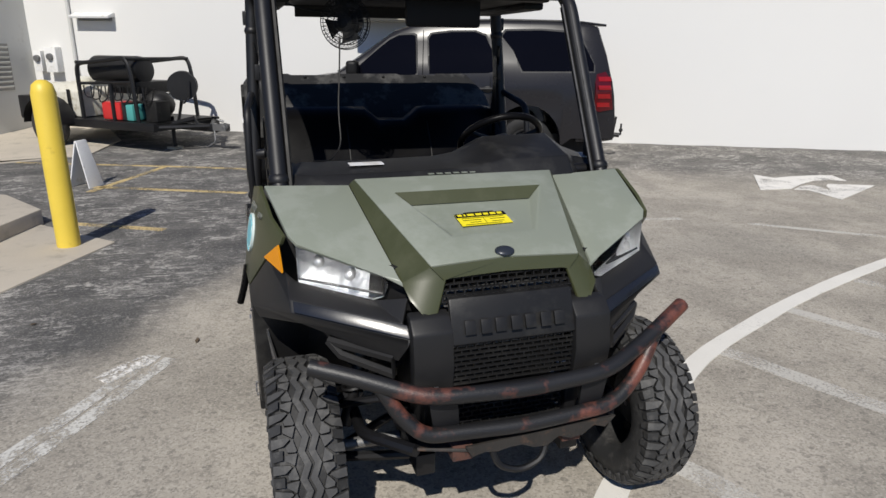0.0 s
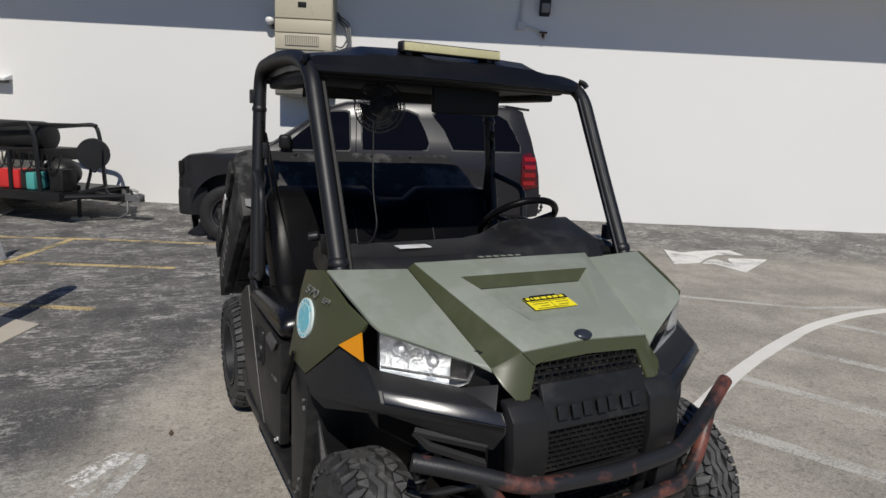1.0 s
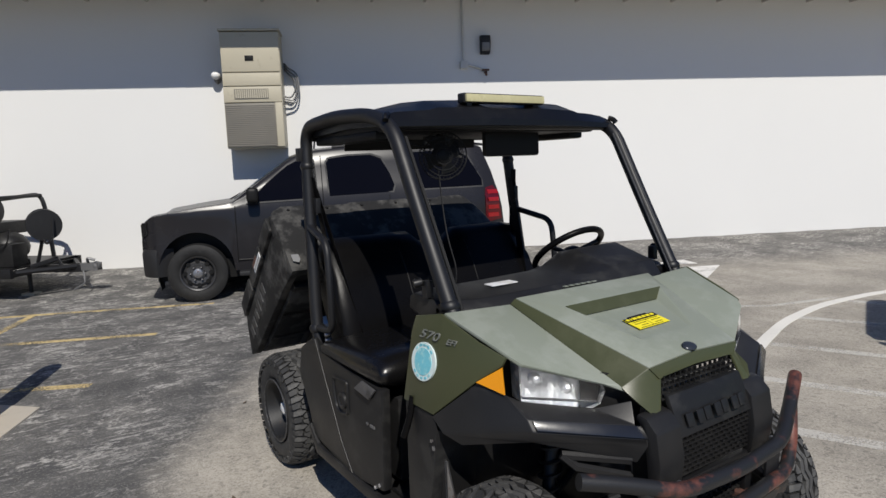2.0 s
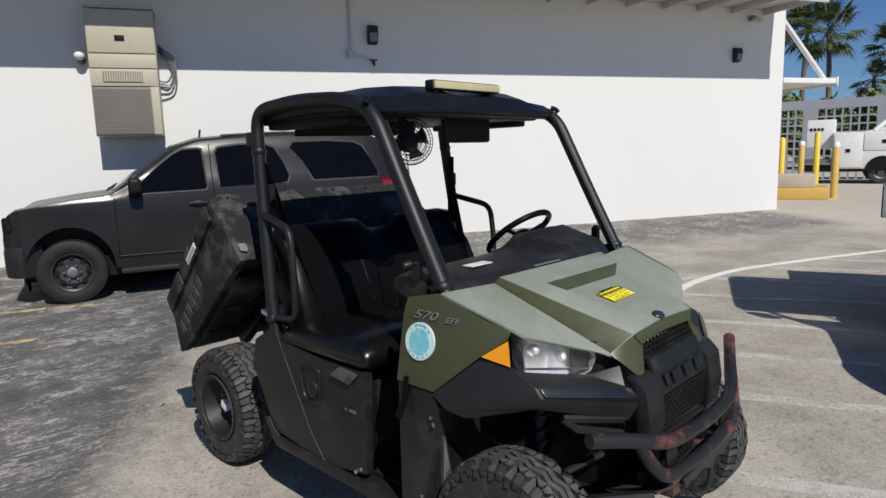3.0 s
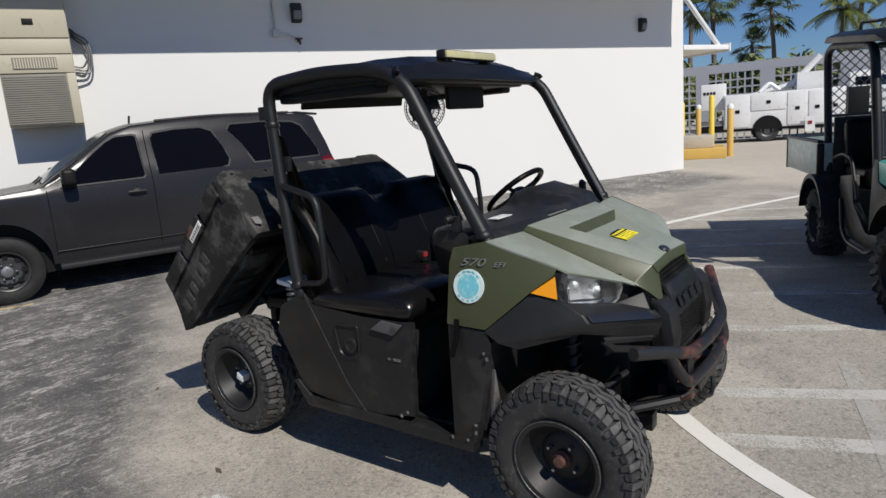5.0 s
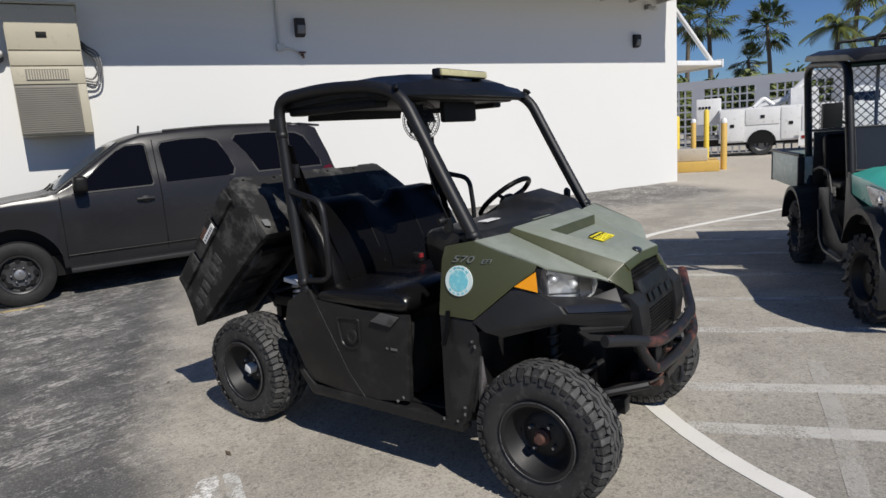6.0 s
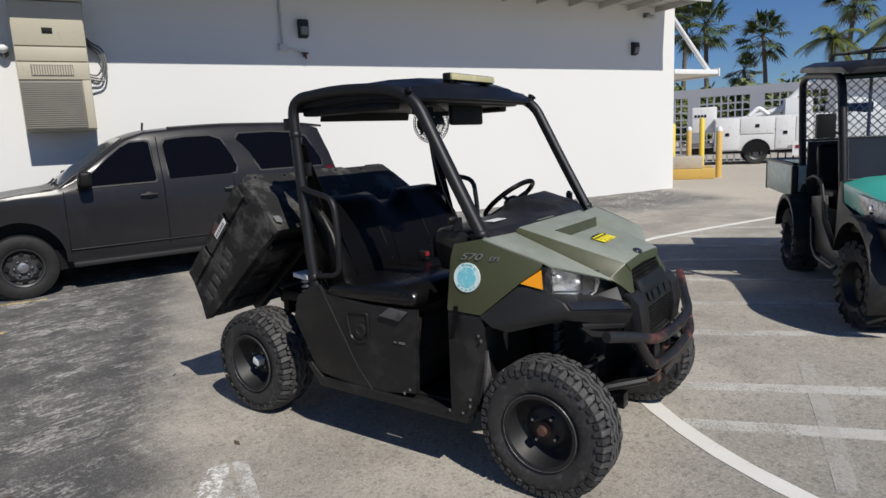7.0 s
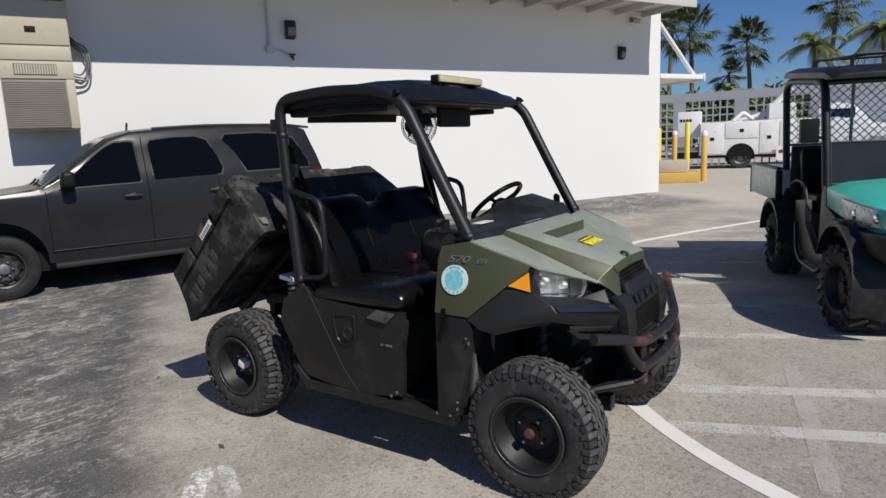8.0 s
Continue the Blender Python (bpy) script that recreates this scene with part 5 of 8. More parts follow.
for k in range(4):
    a = k * math.pi / 2 + 0.3
    p = [fm @ Vector((x, r * math.cos(a + d), r * math.sin(a + d))) for x, r, d in ((0.010, 0.02, -0.6), (0.012, 0.078, -0.45), (-0.010, 0.082, 0.5), (-0.010, 0.02, 0.6))]
    sheet(bm, p, [(0, 1, 2, 3)], 0.002)
lathe(bm, [(0.020, 0.014), (0.016, 0.028), (-0.02, 0.034), (-0.034, 0.046), (-0.085, 0.042), (-0.095, 0.02)], 18, fm)
part("blade", bm, M_INK, fan, "black fan blades")
bm = B()
tube(bm, [(-0.27, 0.79, 1.65), (-0.26, 0.82, 1.71)], 0.014, 8)
box(bm, -0.31, -0.22, 0.79, 0.86, 1.67, 1.705)
part("clamp", bm, M_PLASTIC, fan, bevel=0.01)
bm = B()
tube(bm, [(-0.30, 0.77, 1.57), (-0.31, 0.74, 1.45), (-0.33, 0.68, 1.30), (-0.33, 0.62, 1.18), (-0.38, 0.56, 1.13), (-0.45, 0.50, 1.145)], 0.003, 6, 0.08)
part("cable", bm, M_INK, fan, "thin black cable")
tube_b = tube(B(), [(-0.5, 0.70, 1.68), (-0.42, 0.72, 1.66), (-0.33, 0.78, 1.66)], 0.003, 6, 0.04)
part("cable", tube_b, M_INK, fan)

# raised dump box: along its floor runs a, up its sides h
u_, v_ = Vector((0, 0.761, -0.648)), Vector((0, 0.648, 0.761))
D_ = Vector((0, 1.575, 1.117))


def bx(x, a, h):
    p = D_ + u_ * a + v_ * h
    return (x, p.y, p.z)


def slab_b(bm, outline, x0, x1):
    """An outline in (a, h), drawn out across the box from x0 to x1."""
    lo = [bm.verts.new(bx(x0, a, h)) for a, h in outline]
    hi = [bm.verts.new(bx(x1, a, h)) for a, h in outline]
    bm.faces.new(lo)
    bm.faces.new(hi[::-1])
    for i in range(len(outline)):
        j = (i + 1) % len(outline)
        bm.faces.new((lo[i], hi[i], hi[j], lo[j]))
    return bm


def plate_b(bm, x0, x1, a0, a1, h0, h1):
    return slab_b(bm, [(a0, h0), (a1, h0), (a1, h1), (a0, h1)], x0, x1)


def brim(a):
    """Height of the side's upper edge."""
    return 0.361 - 0.083 * (a - 0.059)


M_CHALK = mat("scratched_grey_letters", (0.034, 0.034, 0.035), 0.5, 0, 0.3, 25, 160, 0.2, (0.13, 0.13, 0.13), 0.26)
LB, WB = 0.934, 0.652
part("box_floor", plate_b(B(), -WB + 0.04, WB - 0.04, 0.02, LB - 0.02, 0.0, 0.025), M_PLASTIC, utv, "black dump box floor", bevel=0.006)
bm = B()
ps = []
for x, h in ((-WB, 0.335), (-0.63, 0.37), (-0.58, 0.396), (-0.42, 0.394), (-0.40, 0.385), (-0.20, 0.385), (-0.18, 0.394), (0.18, 0.394), (0.20, 0.385), (0.40, 0.385), (0.42, 0.394), (0.565, 0.394), (0.60, 0.384), (0.655, 0.30), (0.685, 0.24)):
    ps.append([bx(x, -0.005, -0.03), bx(x, 0.045, -0.03), bx(x, 0.095, h - 0.012), bx(x, 0.03, h), bx(x, 0.018, h * 0.85), bx(x, -0.004, h * 0.5)])
loft(bm, ps)
bfront = part("box_front", bm, M_BOX, utv, "scuffed black dump box front wall with ribs", bevel=0.004)
for x in (-0.45, -0.15, 0.15, 0.45):
    part("rib", slab_b(B(), [(-0.016, 0.0), (0.01, 0.0), (0.022, 0.24), (-0.002, 0.23)], x - 0.05, x + 0.05), M_BOX, bfront, bevel=0.006)
for x in (-0.55, -0.33, -0.12, 0.1, 0.34):
    part("bolt", ball(B(), bx(x, 0.022, 0.362), 0.009, seg=8), M_INK, bfront)
for sx in (-1, 1):
    bm = B()
    x0, x1 = sx * (WB - 0.045), sx * WB
    ps = []
    for a, lo, hi in ((0.0, 0.10, 0.20), (0.03, 0.02, 0.30), (0.06, -0.02, brim(0.06)), (0.18, -0.012, brim(0.18)), (0.44, -0.012, brim(0.44)), (0.70, -0.012, brim(0.70)), (0.855, -0.012, 0.295), (0.90, -0.008, 0.135), (LB, 0.0, 0.02)):
        ps.append([bx(x0, a, lo), bx(x1 - sx * 0.006, a, lo), bx(x1 + sx * 0.004, a, lo + (hi - lo) * 0.12), bx(x1 + sx * 0.004, a, lo + (hi - lo) * 0.62), bx(x1 - sx * 0.008, a, lo + (hi - lo) * 0.70), bx(x1 - sx * 0.008, a, hi), bx(x0, a, hi)])
    loft(bm, ps)
    bside = part("box_side", bm, M_BOX, utv, "scuffed black dump box side", bevel=0.005)
    # the thick upper flange, in three lengths with notches between
    for a0, a1 in ((0.07, 0.275), (0.295, 0.565), (0.585, 0.845)):
        part("flange", slab_b(B(), [(a0, brim(a0) - 0.085), (a1, brim(a1) - 0.085), (a1 - 0.008, brim(a1) + 0.004), (a0 + 0.008, brim(a0) + 0.004)], x1 - sx * 0.012, x1 + sx * 0.014), M_BOX, bside, bevel=0.008)
    # moulded lettering is kept as plain raised bars
    for i in range(6):
        a = 0.80 - i * 0.072
        bm = B()
        slab_b(bm, [(a - 0.026, 0.048 + i * 0.012), (a + 0.020, 0.042 + i * 0.012), (a + 0.026, 0.115 + i * 0.012), (a - 0.020, 0.121 + i * 0.012)], x1 - sx * 0.002, x1 + sx * 0.0075)
        part("raised_bar", bm, M_CHALK if sx < 0 else M_BOX, bside, bevel=0.002)
    if sx < 0:
        sk = part("sticker", slab_b(B(), [(0.30, 0.268), (0.44, 0.258), (0.44, 0.292), (0.30, 0.302)], x1 + sx * 0.013, x1 + sx * 0.0165), M_WHITE, bside, "torn white sticker")
        for k in range(6):
            a = 0.318 + k * 0.02
            part("writing_bar", slab_b(B(), [(a, 0.273 - k * 0.0014), (a + 0.012, 0.272 - k * 0.0014), (a + 0.012, 0.288 - k * 0.0014), (a, 0.289 - k * 0.0014)], x1 + sx * 0.0165, x1 + sx * 0.0172), M_GREYMETAL, sk)
        part("sticker", slab_b(B(), [(0.37, 0.297), (0.45, 0.290), (0.45, 0.318), (0.37, 0.325)], x1 + sx * 0.013, x1 + sx * 0.0162), mat("brown_label", (0.10, 0.045, 0.03), 0.6), bside, "faded brown sticker")
part("tailgate", slab_b(B(), [(LB - 0.05, 0.0), (LB - 0.008, 0.0), (0.85, 0.288), (0.81, 0.288)], -WB + 0.05, WB - 0.05), M_BOX, utv, "black dump box tailgate", bevel=0.01)
bm = B()
for sx in (-1, 1):
    plate_b(bm, sx * 0.30 - 0.03, sx * 0.30 + 0.03, 0.1, LB - 0.04, -0.06, 0.0)
for a in (0.15, 0.40, 0.66):
    plate_b(bm, -0.6, 0.6, a, a + 0.05, -0.035, 0.0)
part("box_underframe", bm, M_BLACK, utv, "black frame under the dump box", bevel=0.004)
for sx in (-1, 1):
    bm = B()
    ps = []
    for a, lo in ((0.20, -0.01), (0.26, -0.035), (0.80, -0.035), (0.90, -0.012)):
        ps.append([bx(sx * (WB - 0.05), a, lo), bx(sx * (WB - 0.05), a, 0.02), bx(sx * 0.40, a, 0.02), bx(sx * 0.40, a, lo)])
    loft(bm, ps)
    part("under_panel", bm, M_BOX, utv, "flat black panel under the box", bevel=0.006)
    bm = B()
    cyl(bm, (sx * 0.33, 1.50, 0.64), bx(sx * 0.33, 0.22, -0.03), 0.016)
    part("lift_strut", bm, M_BLACK, utv, "black lift strut")
bm = B()
tube(bm, [(-0.32, 1.96, 0.60), (0.32, 1.96, 0.60)], 0.02, 10)
tube(bm, [(-0.30, 1.96, 0.60), bx(-0.30, 0.66, -0.03)], 0.02, 8)
tube(bm, [(0.30, 1.96, 0.60), bx(0.30, 0.66, -0.03)], 0.02, 8)
part("hinge", bm, M_BLACK, utv)
# torn flap of grey plastic at the front corner of the box
bm = B()
sheet(bm, [bx(-0.635, -0.012, 0.06), bx(-0.60, -0.018, 0.055), bx(-0.598, -0.02, 0.025), bx(-0.61, -0.022, 0.005), bx(-0.635, -0.014, 0.02)], [(0, 1, 2, 3, 4)], 0.004)
part("flap", bm, M_GREYMETAL, utv, "torn grey plastic flap")

# round decal and model numbers on the side fender
M_DECAL = mat("pale_blue_decal", (0.62, 0.72, 0.7), 0.4, 0, 0.06, 20, 100, 0)
M_DECAL2 = mat("turquoise_decal", (0.16, 0.50, 0.58), 0.4, 0, 0.2, 12, 90, 0, (0.38, 0.66, 0.66), 0.4)
ex = Vector((1, 0.075, -0.177)).normalized()
ey = Vector((0, 0, 1)).cross(ex).normalized()
ez = ex.cross(ey)
turn = Matrix((ex, ey, ez)).transposed().to_4x4()
dm = Matrix.Translation((fx(0.322, 0.948) - 0.003, 0.322, 0.948)) @ turn
decal = part("round_decal", lathe(B(), [(-0.004, 0.0635), (0.006, 0.0635)], 36, dm), M_DECAL, utv, "round pale blue municipal decal")
part("ring", lathe(B(), [(-0.0055, 0.045), (0.0, 0.045)], 36, dm), M_DECAL2, decal, "turquoise centre with plain bands")
bm = B()
for i in range(16):
    a = 2 * math.pi * i / 16
    if 3 <= i <= 5 or 11 <= i <= 13:
        continue
    box(bm, -0.0052, -0.002, -0.006, 0.006, 0.050, 0.058, dm @ Matrix.Rotation(a, 4, "X"))
box(bm, -0.0052, -0.002, -0.022, 0.022, 0.052, 0.056, dm)
part("writing_bars", bm, M_DECAL2, decal)["kind"] = "stuff"
tt = Matrix((-ey, ez, -ex)).transposed().to_4x4()
ex2 = Vector((1, 0.185, -0.177)).normalized()
ey2 = Vector((0, 0, 1)).cross(ex2).normalized()
tt2 = Matrix((-ey2, ex2.cross(ey2), -ex2)).transposed().to_4x4()
M_SILVER = mat("silver_letter", (0.21, 0.22, 0.20), 0.35, 0.3, 0.05, 20, 100, 0)
writing("model_number", "570", 0.041, M_SILVER, utv, Matrix.Translation((fx(0.312, 1.036) - 0.004, 0.312, 1.036)) @ tt @ Matrix.Diagonal((1.65, 1, 1, 1)), "silver slanted model number", 0.002, shear=0.35)
writing("model_number", "EFI", 0.026, M_SILVER, utv, Matrix.Translation((fx(0.205, 1.03) - 0.003, 0.205, 1.03)) @ tt2 @ Matrix.Diagonal((1.4, 1, 1, 1)), "silver slanted letters", 0.002, shear=0.35)


# ---- grey sport utility car ----
M_CARPAINT = mat("charcoal_car_paint", (0.0162, 0.0156, 0.0178), 0.27, 0.0, 0.10, 0.8, 300, 0.02, (0.0205, 0.0198, 0.022), 0.3, spec=0.3, coat=0.05, rvar=0.04)
M_TINT = mat("dark_tinted_glass", (0.003, 0.003, 0.005), 0.04, 0, 0.1, 2, 50, 0.0, spec=0.12, rvar=0.02)
M_TAIL = mat("red_tail_lens", (0.26, 0.008, 0.01), 0.2, 0, 0.25, 12, 90, 0.2, coat=0.2)
M_TRIM = mat("matt_black_trim", (0.012, 0.012, 0.013), 0.6, 0, 0.15, 4, 200, 0.15)
M_HEAD = mat("clear_headlamp", (0.42, 0.43, 0.46), 0.2, 0.5, 0.5, 16, 60, 0.6, (0.08, 0.085, 0.09), 0.4, coat=0.5)
M_SUVRIM = mat("dark_steel_rim", (0.05, 0.05, 0.052), 0.4, 0.3, 0.2, 6, 150, 0.1)
M_HEADD = mat("smoked_headlamp", (0.025, 0.025, 0.026), 0.15, 0.3, 0.3, 20, 90, 0.1, coat=0.4)
M_ROADTYRE = mat("road_tyre_rubber", (0.013, 0.0128, 0.0128), 0.68, 0, 0.2, 4.0, 160, 0.2, (0.020, 0.0196, 0.019), 0.3, spec=0.35)
SUV_L, SUV_W = 5.13, 2.0


def suv_top(X):
    return interp([(0, 0.78), (0.05, 0.95), (0.14, 1.03), (0.30, 1.085), (0.9, 1.168), (1.26, 1.205), (1.36, 1.235), (2.15, 1.76), (2.40, 1.835), (2.9, 1.875), (3.6, 1.895), (4.3, 1.885), (4.72, 1.86), (4.86, 1.82), (4.98, 1.50), (5.06, 1.18), (5.10, 1.0), (5.13, 0.78)], X)


def suv_bot(X):
    b = 0.42 if X < 0.5 else 0.36
    if X > 4.5:
        b = 0.46
    for c in (0.86, 3.936):
        r = 0.47
        if abs(X - c) < r:
            b = max(b, 0.40 + math.sqrt(r * r - (X - c) ** 2))
    return b


def suv_y(X, z):
    """How far the near side lies inside the widest line."""
    y = 0.0
    if X < 0.55:
        y += 0.24 * (1 - X / 0.55) ** 2.2
    if X > 4.65:
        y += 0.10 * ((X - 4.65) / 0.48) ** 2
    if z > 1.10:
        y += 0.30 * (z - 1.10) + 0.02 * min(1, (z - 1.10) / 0.1)
    if z < 0.66:
        y += 0.06 * ((0.66 - z) / 0.3) ** 2
    return y + 0.012 * math.cos((z - 0.85) * 8)


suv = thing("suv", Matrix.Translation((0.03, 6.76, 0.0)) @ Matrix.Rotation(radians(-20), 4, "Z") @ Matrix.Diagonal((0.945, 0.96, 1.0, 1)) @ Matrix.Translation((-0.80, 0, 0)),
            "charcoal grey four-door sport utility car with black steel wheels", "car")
stations = sorted(set([0, 0.02, 0.05, 0.1, 0.14, 0.22, 0.3, 0.36, 1.26, 1.31, 1.36, 1.5, 1.62, 1.8, 2.0, 2.15, 2.24, 2.32, 2.40, 2.55, 2.7, 3.0, 3.3, 4.42, 4.55, 4.65, 4.72, 4.8, 4.86, 4.92, 4.98, 5.02, 5.06, 5.10, 5.13]
                      + [c + 0.47 * math.sin(a) for c in (0.86, 3.936) for a in [radians(d) for d in range(-90, 91, 12)]]))
bm = B()
loops = []
for X in stations:
    bot, top = suv_bot(X), suv_top(X)
    belt = min(1.12, top - 0.05)
    zs = [bot, bot + (belt - bot) * 0.35, bot + (belt - bot) * 0.7, belt, belt + (top - belt) * 0.35, belt + (top - belt) * 0.7, top - min(0.05, (top - belt) * 0.2)]
    near = [(suv_y(X, z), z) for z in zs]
    yt = near[-1][0]
    near += [(yt + 0.035, top - 0.012), (yt + 0.12, top + 0.004), (0.6, top + (0.018 if X > 1.36 else -0.03))]
    loops.append([(X, y, z) for y, z in near] + [(X, SUV_W - y, z) for y, z in reversed(near)])
loft(bm, loops)
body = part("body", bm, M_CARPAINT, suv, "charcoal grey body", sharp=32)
# dark wheel housings inside the arches
bm = B()
box(bm, 0.35, 1.4, 0.28, 1.72, 0.3, 1.0)
part("underbody", bm, M_INK, suv)
bm = B()
box(bm, 0.3, 4.9, 0.2, 1.8, 0.26, 0.5)
part("underbody", bm, M_INK, suv)


def side_panel(outline, lift, material, name, label="", thick=0.012, parent=None, both=True):
    """A piece that lies on the car's side, outline in (along, up)."""
    done = None
    xs_ = sorted(set(p[0] for p in outline))
    cols = []
    for a, b in zip(xs_, xs_[1:]):
        n = max(1, int((b - a) / 0.09))
        cols += [a + (b - a) * k / n for k in range(n)]
    cols.append(xs_[-1])
    n = len(outline)
    spans = []
    for X in cols:
        zs_ = []
        for i in range(n):
            (xa, za), (xb, zb) = outline[i], outline[(i + 1) % n]
            if min(xa, xb) - 1e-9 <= X <= max(xa, xb) + 1e-9:
                zs_ += [za, zb] if abs(xa - xb) < 1e-6 else [za + (zb - za) * (X - xa) / (xb - xa)]
        spans.append((X, min(zs_), max(max(zs_), min(zs_) + 0.002)))
    rows = 5
    for far in ((False, True) if both else (False,)):
        bm = B()
        ps = []
        for X, z0, z1 in spans:
            for k in range(rows):
                z = z0 + (z1 - z0) * k / (rows - 1)
                y = suv_y(X, z) - lift
                ps.append((X, SUV_W - y if far else y, z))
        fs = [(c * rows + k, (c + 1) * rows + k, (c + 1) * rows + k + 1, c * rows + k + 1) for c in range(len(spans) - 1) for k in range(rows - 1)]
        sheet(bm, ps, fs, thick)
        done = part(name, bm, material, parent or suv, label)
    return done


def grow(outline, d):
    c = (sum(p[0] for p in outline) / len(outline), sum(p[1] for p in outline) / len(outline))
    return [(c[0] + (x - c[0]) * (1 + d / max(0.2, abs(x - c[0]) + 0.1)), c[1] + (z - c[1]) * (1 + d / max(0.12, abs(z - c[1])))) for x, z in outline]


W1 = [(1.54, 1.205), (1.62, 1.275), (1.93, 1.53), (2.08, 1.64), (2.20, 1.695), (2.38, 1.705), (2.43, 1.69), (2.45, 1.25), (2.43, 1.225)]
W2 = [(2.62, 1.24), (2.60, 1.66), (2.64, 1.715), (2.90, 1.745), (3.22, 1.75), (3.36, 1.70), (3.47, 1.50), (3.52, 1.35), (3.49, 1.275), (3.40, 1.26)]
W3 = [(3.86, 1.285), (3.73, 1.53), (3.58, 1.70), (3.63, 1.765), (4.10, 1.775), (4.50, 1.75), (4.62, 1.69), (4.80, 1.38), (4.80, 1.295)]
for w in (W1, W2, W3):
    fr = side_panel(grow(w, 0.022), 0.002, M_TRIM, "window_frame", "black window frame")
    side_panel(w, 0.008, M_TINT, "window", "dark tinted window glass", parent=None)
bm = B()
pts = []
for X, y0 in ((1.36, 0.20), (1.75, 0.255), (2.13, 0.33)):
    z = suv_top(X) + 0.024
    pts += [(X, y0, z - 0.008), (X, SUV_W / 2, z + 0.012), (X, SUV_W - y0, z - 0.008)]
sheet(bm, pts, [(0, 1, 4, 3), (1, 2, 5, 4), (3, 4, 7, 6), (4, 5, 8, 7)], 0.008)
part("windscreen", bm, mat("windscreen_glass", (0.045, 0.052, 0.056), 0.06, 0, 0.1, 3, 60, 0, coat=0.3), suv, "slanted windscreen glass")
bm = B()
for y in (0.5, 1.05):
    tube(bm, [(1.30, y, 1.245), (1.36, y + 0.3, 1.27), (1.40, y + 0.5, 1.295)], 0.010, 6)
part("wiper", bm, M_TRIM, suv)
# door seams
for X, z0, z1 in ((1.38, 0.48, 1.17), (2.53, 0.46, 1.76), (3.44, 0.86, 1.22)):
    bm = B()
    tube(bm, [(X + (0.0 if X < 3.5 else 0.16 * (z - z0)), suv_y(X, z) - 0.001, z) for z in [z0 + (z1 - z0) * k / 8 for k in range(9)]], 0.006, 5)
    part("door_seam", bm, M_INK, body)
bm = B()
tube(bm, [(X, suv_y(X, 0.5) + 0.002, 0.5) for X in (1.38, 2.2, 2.9, 3.36)], 0.006, 5)
part("door_seam", bm, M_INK, body)
for X in (2.33, 3.40):
    bm = B()
    tube(bm, [(X - 0.10, suv_y(X, 1.06) - 0.012, 1.065), (X, suv_y(X, 1.06) - 0.035, 1.07), (X + 0.10, suv_y(X, 1.06) - 0.012, 1.065)], 0.018, 8, 0.03)
    ball(bm, (X, suv_y(X, 1.06), 1.06), 0.06, 1.1, 0.25, 0.7, 12)
    part("door_handle", bm, M_TRIM, suv, "black door handle")
# mirrors
for yy, s in ((0.0, -1), (SUV_W, 1)):
    bm = B()
    y0 = yy - s * 0.03
    box(bm, 1.54, 1.69, min(y0, y0 + s * 0.24), max(y0, y0 + s * 0.24), 1.21, 1.39)
    part("wing_mirror", bm, M_INK, suv, "black wing mirror", bevel=0.05, segs=3)
# running board, rocker, bumpers
for y0, y1 in ((-0.06, 0.14), (1.86, 2.06)):
    bm = B()
    box(bm, 1.38, 3.42, y0, y1, 0.30, 0.36)
    part("running_board", bm, M_TRIM, suv, "black running board", bevel=0.02)
bm = B()
lp = []
for X, y in ((-0.02, 0.42), (-0.01, 0.26), (0.05, 0.16), (0.16, 0.08), (0.30, 0.03), (0.37, 0.02)):
    lp.append([(X, y, 0.34), (X - 0.01, y - 0.012, 0.48), (X - 0.01, y - 0.012, 0.62), (X + 0.02, y, 0.68), (X + 0.2, y + 0.12, 0.68), (X + 0.2, y + 0.12, 0.34)])
loft(bm, lp)
part("front_bumper", bm, M_TRIM, suv, "black front bumper corner")
bm = B()
box(bm, -0.03, 0.12, 0.4, 1.6, 0.34, 0.68)
part("front_bumper", bm, M_TRIM, suv, bevel=0.03)
bm = B()
box(bm, 0.0, 0.06, 0.32, 1.68, 0.72, 0.98)
part("grille", bm, M_TRIM, suv, "black radiator grille", bevel=0.01)
side_panel([(0.03, 0.84), (0.03, 0.98), (0.08, 1.01), (0.18, 1.01), (0.2, 0.88), (0.15, 0.84)], 0.008, M_HEADD, "headlamp", "dark clear headlamp")
bm = B()
loft(bm, [[(4.62, 0.035, 0.42), (4.62, 0.0, 0.72), (4.62, 0.2, 0.74), (4.62, 0.2, 0.42)], [(5.0, 0.10, 0.42), (5.04, 0.06, 0.72), (5.0, 0.3, 0.74), (5.0, 0.3, 0.42)], [(5.17, 0.28, 0.42), (5.2, 0.25, 0.72), (5.1, 0.5, 0.74), (5.1, 0.5, 0.42)], [(5.2, 1.0, 0.42), (5.24, 1.0, 0.72), (5.0, 1.0, 0.74), (5.0, 1.0, 0.42)], [(5.17, 1.72, 0.42), (5.2, 1.75, 0.72), (5.1, 1.5, 0.74), (5.1, 1.5, 0.42)], [(4.62, 1.96, 0.42), (4.62, 2.0, 0.72), (4.62, 1.8, 0.74), (4.62, 1.8, 0.42)]])
part("rear_bumper", bm, M_CARPAINT, suv, "charcoal rear bumper")
side_panel([(4.90, 0.80), (4.83, 0.83), (4.82, 1.16), (4.84, 1.26), (4.96, 1.29), (5.04, 1.18), (5.09, 0.83)], 0.02, mat("dark_red_lens", (0.075, 0.004, 0.006), 0.18, 0, 0.2, 12, 90, 0.1, coat=0.2), "tail_lamp", "tall dark red tail lamp", thick=0.03)
